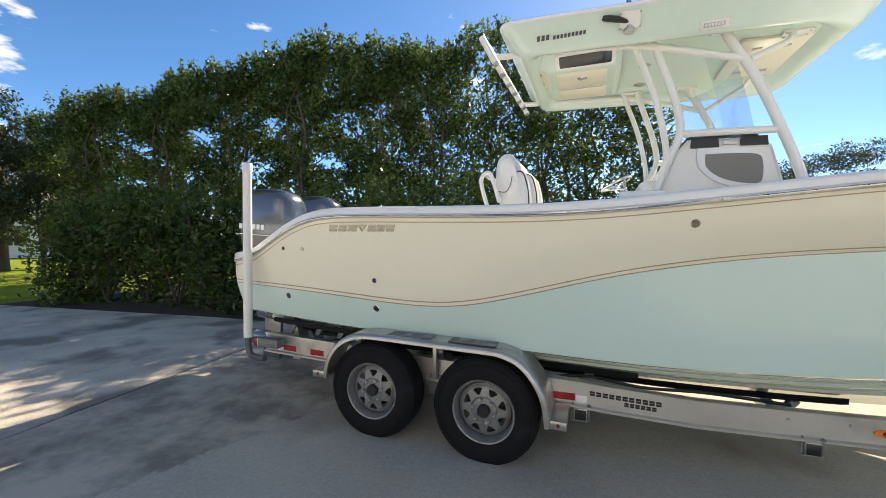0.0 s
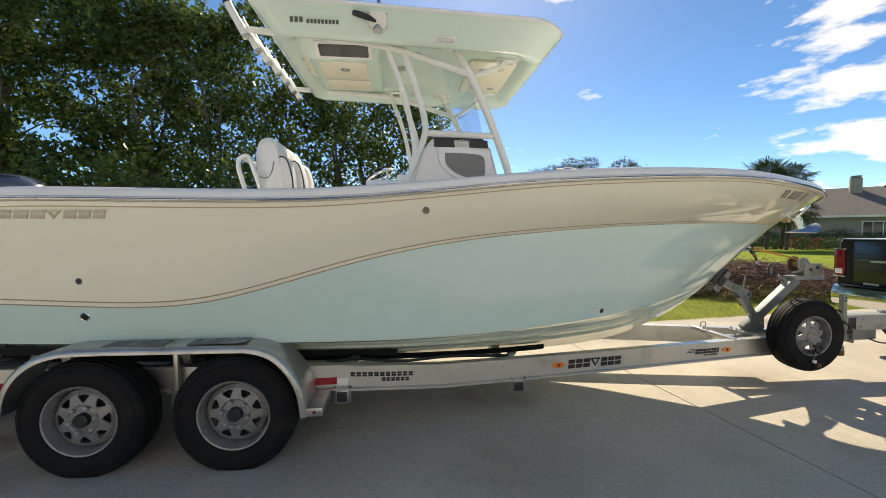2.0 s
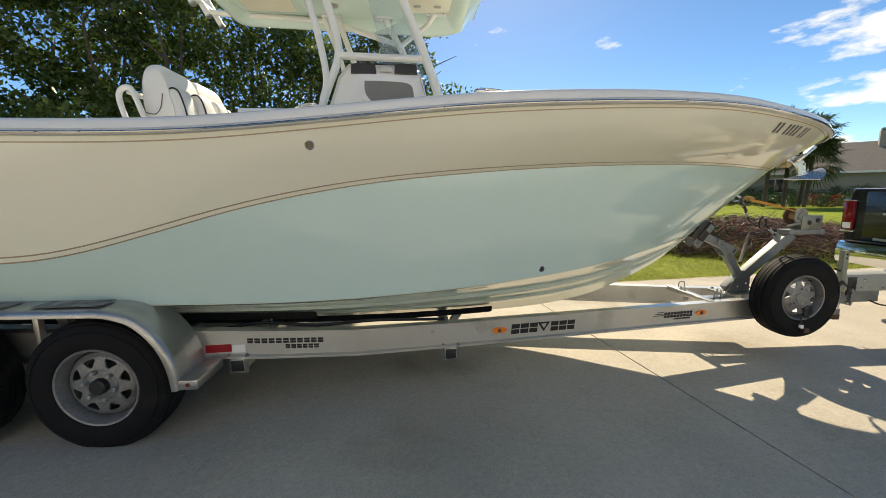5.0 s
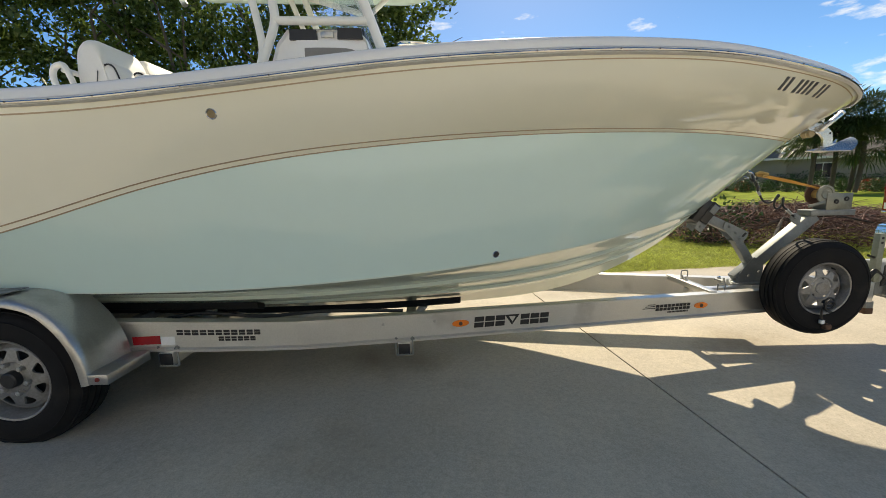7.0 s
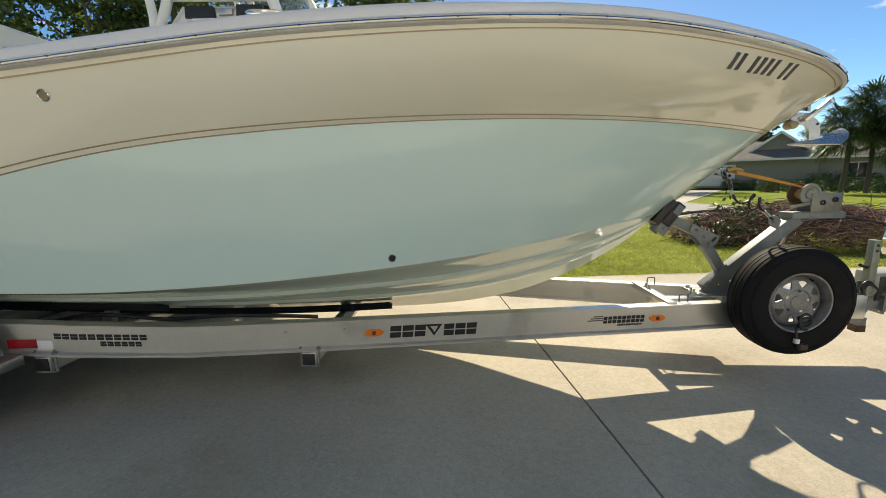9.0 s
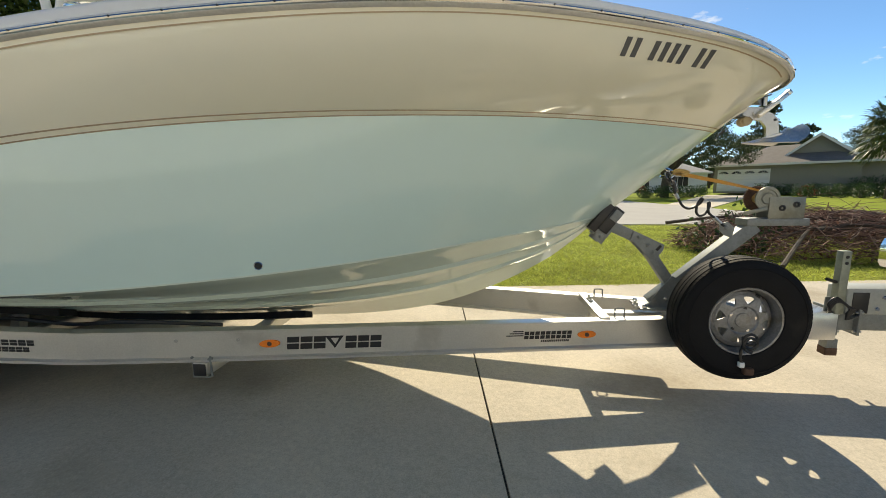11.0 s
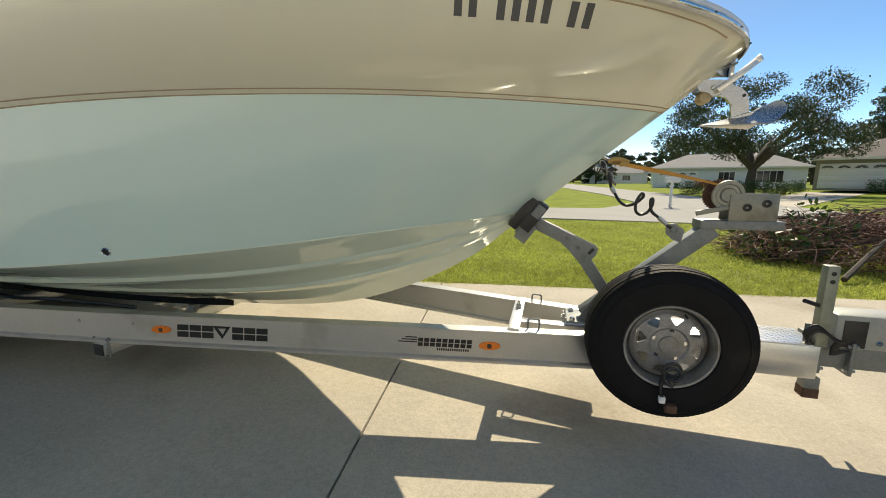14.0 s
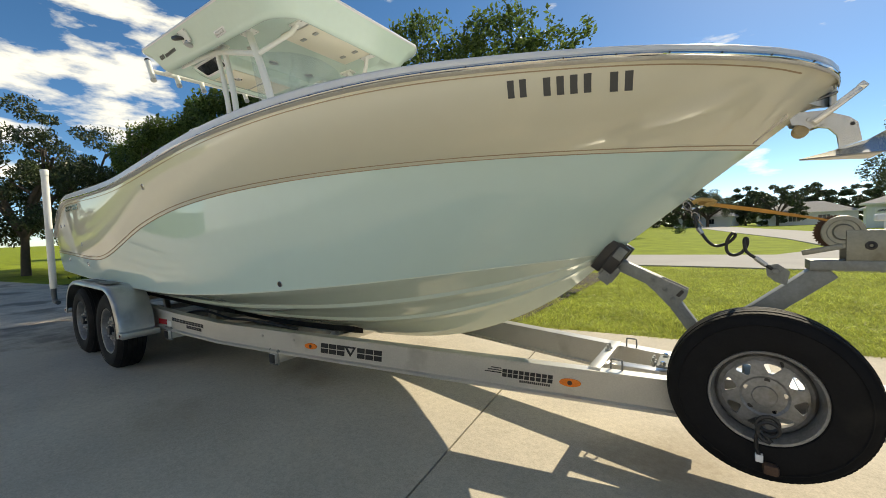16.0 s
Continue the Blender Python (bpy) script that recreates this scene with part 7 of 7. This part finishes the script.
# garden shrubs before the houses
sh1 = bush(41, "garden_shrub", "clipped dark green garden shrub", 1.0, 0.9, 1.2, 60, 0.12, M_SHRUB, "garden shrubs")
sh1.matrix_basis = pose(30.6, 42.9, 0.0)
for k, (x, y) in enumerate(((31.8, 42.0), (33.4, 40.6), (34.8, 39.6), (36.0, 38.4), (29.5, 36.4), (30.6, 35.4), (31.8, 34.4), (33.0, 33.2), (34.2, 32.0), (35.4, 30.8), (36.8, 30.0), (38.0, 29.0), (40.2, 32.0), (41.8, 30.6), (27.4, 47.6), (20.2, 60.5), (23.8, 60.8), (25.5, 60.6), (29.0, 60.8), (18.5, 40.0), (19.8, 39.8), (21.2, 39.9), (22.6, 40.2), (15.6, 38.5), (1.0, 60), (-3.0, 30.5), (-1.6, 31.0))):
    copy_thing(sh1, pose(x, y, -0.12, 0, 0, 71 * k))
for k in range(9):
    q = pose(43.5, 35.0, 0.1, 0, 0, -44) @ Vector((-8.2 + 1.75 * k, -1.3 - 0.25 * math.sin(k * 2.1), 0))
    copy_thing(sh1, pose(q.x, q.y, 0.0, 0, 0, 47 * k) @ Matrix.Diagonal((1.25, 1.2, 1.35 + 0.2 * math.sin(k * 1.7), 1)))
rd = bush(42, "red_shrub", "bright red-leaved garden shrub", 0.7, 0.6, 1.0, 50, 0.16, M_REDLEAF, "red shrubs")
rd.matrix_basis = pose(24.2, 60.4, -0.1)
for k, (x, y) in enumerate(((25.8, 59.8), (22.8, 59.6), (30.4, 37.6), (37.6, 31.6), (44.5, 47.0), (36.6, 32.4))):
    copy_thing(rd, pose(x, y, -0.1, 0, 0, 40 * k))
lw_ = bush(43, "lawn_shrub", "low leafy bush at the lawn's edge", 0.55, 0.5, 0.55, 70, 0.07, M_SHRUB, "lawn shrubs")
lw_.matrix_basis = pose(1.55, 6.95, -0.07)
copy_thing(lw_, pose(8.6, 9.7, -0.1, 0, 0, 100) @ Matrix.Diagonal((1.5, 1.5, 1.75, 1)))
copy_thing(lw_, pose(7.85, 9.2, -0.1, 0, 0, 10) @ Matrix.Diagonal((1.4, 1.4, 1.35, 1)))

# ---- brush pile ----
rng = np.random.default_rng(5)
pile = thing("brush_pile", (10.6, 9.9, -0.08), "heap of cut dry reddish-brown branches on the lawn", "brush pile")


def pile_top(x, y):
    u, v = (x - 11.2) / 3.9, (y - 10.0 - 0.12 * (x - 11.2)) / 1.9
    return max(0.0, 1 - u * u - v * v) ** 0.45 * float(np.interp(x, [9.5, 12.5], [0.78, 0.48]))


sticks = bmesh.new()
for k in range(5200):
    x, y = rng.uniform(6.8, 14.8), rng.uniform(8.0, 12.2)
    h = pile_top(x, y)
    if h < 0.04:
        continue
    z = -0.08 + h * rng.uniform(0.45, 1.08)
    a, el, L = rng.normal(0.25, 0.7), rng.normal(0, 0.2), rng.uniform(0.4, 0.7 + 1.1 * min(h, 0.7))
    d = Vector((math.cos(a) * math.cos(el), math.sin(a) * math.cos(el), math.sin(el)))
    p = Vector((x, y, z))
    bend = Vector((rng.normal(), rng.normal(), rng.normal())) * 0.07 * L
    pts = [p - d * L / 2, p - d * L / 6 + bend, p + d * L / 6 + bend * 0.6, p + d * L / 2]
    for q in pts:
        q.z = max(q.z, -0.07)
    r = rng.uniform(0.003, 0.008)
    tube(pts, [r, r * 0.9, r * 0.7, r * 0.35], 4, sticks)
tagged(part("twig_tangle", sticks, M_TWIG, pile, "tangle of thin dry twigs"), kind="stuff")
for k in range(14):
    x, y = rng.uniform(7.4, 13.8), rng.uniform(8.2, 11.6)
    h = pile_top(x, y)
    if h < 0.1:
        continue
    a, L = rng.normal(0.2, 0.6), rng.uniform(1.0, 2.4)
    d = Vector((math.cos(a), math.sin(a), rng.normal() * 0.1))
    p = Vector((x, y, -0.05 + h * rng.uniform(0.6, 0.95)))
    part("branch", tube(smooth_path([p - d * L / 2, p + Vector((0, 0, 0.08)), p + d * L / 2], 4), [0.035, 0.034, 0.032, 0.03, 0.028, 0.025, 0.022, 0.019, 0.014], 7), M_BARK, pile)
c = []
while len(c) < 7000:
    x, y = rng.uniform(6.8, 14.8), rng.uniform(8.0, 12.2)
    h = pile_top(x, y)
    if h > 0.03:
        c.append((x, y, -0.08 + h * rng.uniform(0.2, 1.05)))
c = np.array(c) - np.array([10.6, 9.9, -0.08])
M_DEADLEAF = material("dead_leaves", (0.20, 0.10, 0.065), 0.7, vary=0.3, island=0.6, translucent=0.15)
ob = new("dead_leaves", leaf_mesh("dead_leaves", M_DEADLEAF, c, np.zeros_like(c), 0.07, rng))
ob.parent = pile
tagged(ob, "brown withered leaves", kind="stuff")

# ---- mailbox ----
mb = thing("mailbox", (9.6, 21.8, -0.1), "white mailbox on a white post by the street", "mailbox")
part("post", box(9.55, 9.65, 21.75, 21.85, -0.15, 1.0, 0.005), M_TRIM, mb, "white post")
part("box", box(9.3, 9.9, 21.66, 21.94, 1.0, 1.25, 0.06, seg=3), M_TRIM, mb, "white box")

# ---- pickup truck ----
truck = thing("pickup_truck", (8.5, TC, 0), "dark blue-black pickup truck hitched ahead of the trailer", "pickup truck")
TX = 6.86


def body_rows(stations):
    rows = []
    for x, w, z0, z1, tuck in stations:
        rows.append([Vector((x, TC + a, z)) for a, z in ((-w + 0.05, z0), (-w, z0 + 0.12), (-w, z0 + (z1 - z0) * 0.55), (-w + tuck * 0.4, z1 - 0.06), (-w + tuck, z1), (w - tuck, z1), (w - tuck * 0.4, z1 - 0.06), (w, z0 + (z1 - z0) * 0.55), (w, z0 + 0.12), (w - 0.05, z0))])
    return rows


bed = part("bed", loft(body_rows([(TX, 0.97, 0.62, 1.335, 0.05), (TX + 0.03, 1.0, 0.60, 1.345, 0.04), (TX + 1.9, 1.01, 0.55, 1.35, 0.04)]), None, close=True, cap=True), M_TRUCK, truck, "dark glossy cargo bed", sharp=30)
tg = part("tailgate", box(TX - 0.022, TX - 0.002, TC - 0.78, TC + 0.78, 0.70, 1.31, 0.01), M_TRUCK, truck, "dark tailgate")
part("tailgate_badge", box(TX - 0.028, TX - 0.020, TC + 0.35, TC + 0.60, 1.05, 1.075, 0.002), M_DULLSTEEL, tg, "small bright badge")
part("tailgate_badge", box(TX - 0.028, TX - 0.020, TC + 0.50, TC + 0.66, 0.76, 0.79, 0.002), M_DULLSTEEL, tg, "small bright badge")
for s in (-1, 1):
    tl = part("tail_light", box(TX - 0.03, TX + 0.07, TC + s * 0.885, TC + s * 1.012, 0.86, 1.20, 0.02), M_TAIL, truck, "red tail light")
    part("light_bezel", box(TX - 0.02, TX + 0.075, TC + s * 0.875, TC + s * 1.018, 0.84, 0.86, 0.004), M_CHROME, tl, "chrome bezel")
    part("light_bezel", box(TX - 0.02, TX + 0.075, TC + s * 0.875, TC + s * 1.018, 1.20, 1.215, 0.004), M_CHROME, tl, "chrome bezel")
    part("reverse_lens", box(TX - 0.034, TX + 0.02, TC + s * 0.90, TC + s * 0.99, 0.88, 0.95, 0.01), M_WHITEREF, tl, "white lens")
rows = []
for y, dx in ((-1.02, 0.10), (-0.95, 0.0), (-0.6, -0.03), (0.0, -0.04), (0.6, -0.03), (0.95, 0.0), (1.02, 0.10)):
    rows.append([Vector((TX - 0.10 + dx + o, TC + y, z)) for o, z in ((0.0, 0.49), (-0.02, 0.53), (-0.02, 0.66), (0.0, 0.72), (0.06, 0.735), (0.16, 0.73), (0.16, 0.49))])
bp = part("bumper", loft(rows, None, close=True, cap=True), M_CHROME, truck, "chrome step bumper", sharp=40)
part("step_pad", box(TX - 0.11, TX + 0.02, TC - 0.9, TC + 0.9, 0.737, 0.744, 0.002), M_BLACK, bp, "black step pad")
part("hitch", box(6.28, TX, TC - 0.035, TC + 0.035, 0.37, 0.44, 0.004), M_BLACK, truck, "black receiver hitch")
part("hitch_ball", tube([(6.24, TC, 0.42), (6.24, TC, 0.49)], 0.022, 12), M_STEEL, truck)
part("cab", loft([[Vector((x, TC + a * w, z)) for a, z in ((-1, 0.55), (-1, 1.30), (-0.78 if x in (TX + 2.1, TX + 3.6) else -0.95, zt), (0.78 if x in (TX + 2.1, TX + 3.6) else 0.95, zt), (1, 1.30), (1, 0.55))] for x, w, zt in ((TX + 1.93, 1.0, 1.36), (TX + 2.1, 1.0, 1.93), (TX + 3.6, 1.0, 1.93), (TX + 4.3, 1.0, 1.36), (TX + 5.6, 0.98, 1.25), (TX + 5.75, 0.95, 1.0))], None, close=True, cap=True), M_TRUCK, truck, "dark cab and bonnet", sharp=30)
part("rear_window", box(TX + 1.99, TX + 2.03, TC - 0.62, TC + 0.62, 1.42, 1.85, 0.01, None), M_DARKGLASS, truck, "dark rear window")
for x in (TX + 1.0, TX + 4.6):
    for s in (-1, 1):
        m = Matrix.Translation((x, TC + s * 0.86, 0.32)) @ Matrix.Rotation(radians(180 if s > 0 else 0), 4, "Z")
        w = part("wheel", lathe([(0.22, -0.12), (0.30, -0.135), (0.37, -0.12), (0.395, -0.08), (0.395, 0.08), (0.37, 0.12), (0.22, 0.12)], 36, m), M_RUBBER, truck, "black tyre")
        part("rim", lathe([(0.0, -0.10), (0.1, -0.105), (0.2, -0.09), (0.225, -0.125), (0.23, -0.10)], 24, m), M_ALUBRIGHT, w, "alloy rim")

# ---- grass blades near the driveway ----
rng = np.random.default_rng(9)
n = 190000
gx_ = rng.uniform(1.5, 16.0, n)
ey = np.interp(gx_, [-16, -10.6, -5.5, 3.25, 8.4, 18], [3.7, 4.6, 5.5, 6.35, 7.0, 8.2])
gy_ = ey + 0.01 + np.abs(rng.random(n) ** 1.7) * (14.6 - ey)
bz = np.array([ground_z(x) - 0.03 for x in gx_])
tuft = 0.5 + 0.5 * np.sin(gx_ * 5.1 + 1.7 * np.sin(gy_ * 3.3)) * np.sin(gy_ * 4.7 + 1.3 * np.sin(gx_ * 2.9))
hgt = rng.uniform(0.012, 0.035, n) + 0.04 * tuft * rng.random(n)
an = rng.uniform(0, math.tau, n)
lean = rng.normal(0, 0.035, (n, 2))
w = rng.uniform(0.003, 0.007, n)
a = np.stack([gx_ - np.cos(an) * w, gy_ - np.sin(an) * w, bz], 1)
b = np.stack([gx_ + np.cos(an) * w, gy_ + np.sin(an) * w, bz], 1)
t_ = np.stack([gx_ + lean[:, 0], gy_ + lean[:, 1], bz + hgt], 1)
v = np.stack([a, b, t_], 1).reshape(-1, 3)
me = bpy.data.meshes.new("grass")
me.vertices.add(3 * n)
me.vertices.foreach_set("co", v.ravel())
me.loops.add(3 * n)
me.loops.foreach_set("vertex_index", np.arange(3 * n))
me.polygons.add(n)
me.polygons.foreach_set("loop_start", np.arange(0, 3 * n, 3))
me.update()
me.materials.append(M_BLADE)
tagged(new("grass", me), "short green lawn grass along the driveway", "grass", kind="stuff")
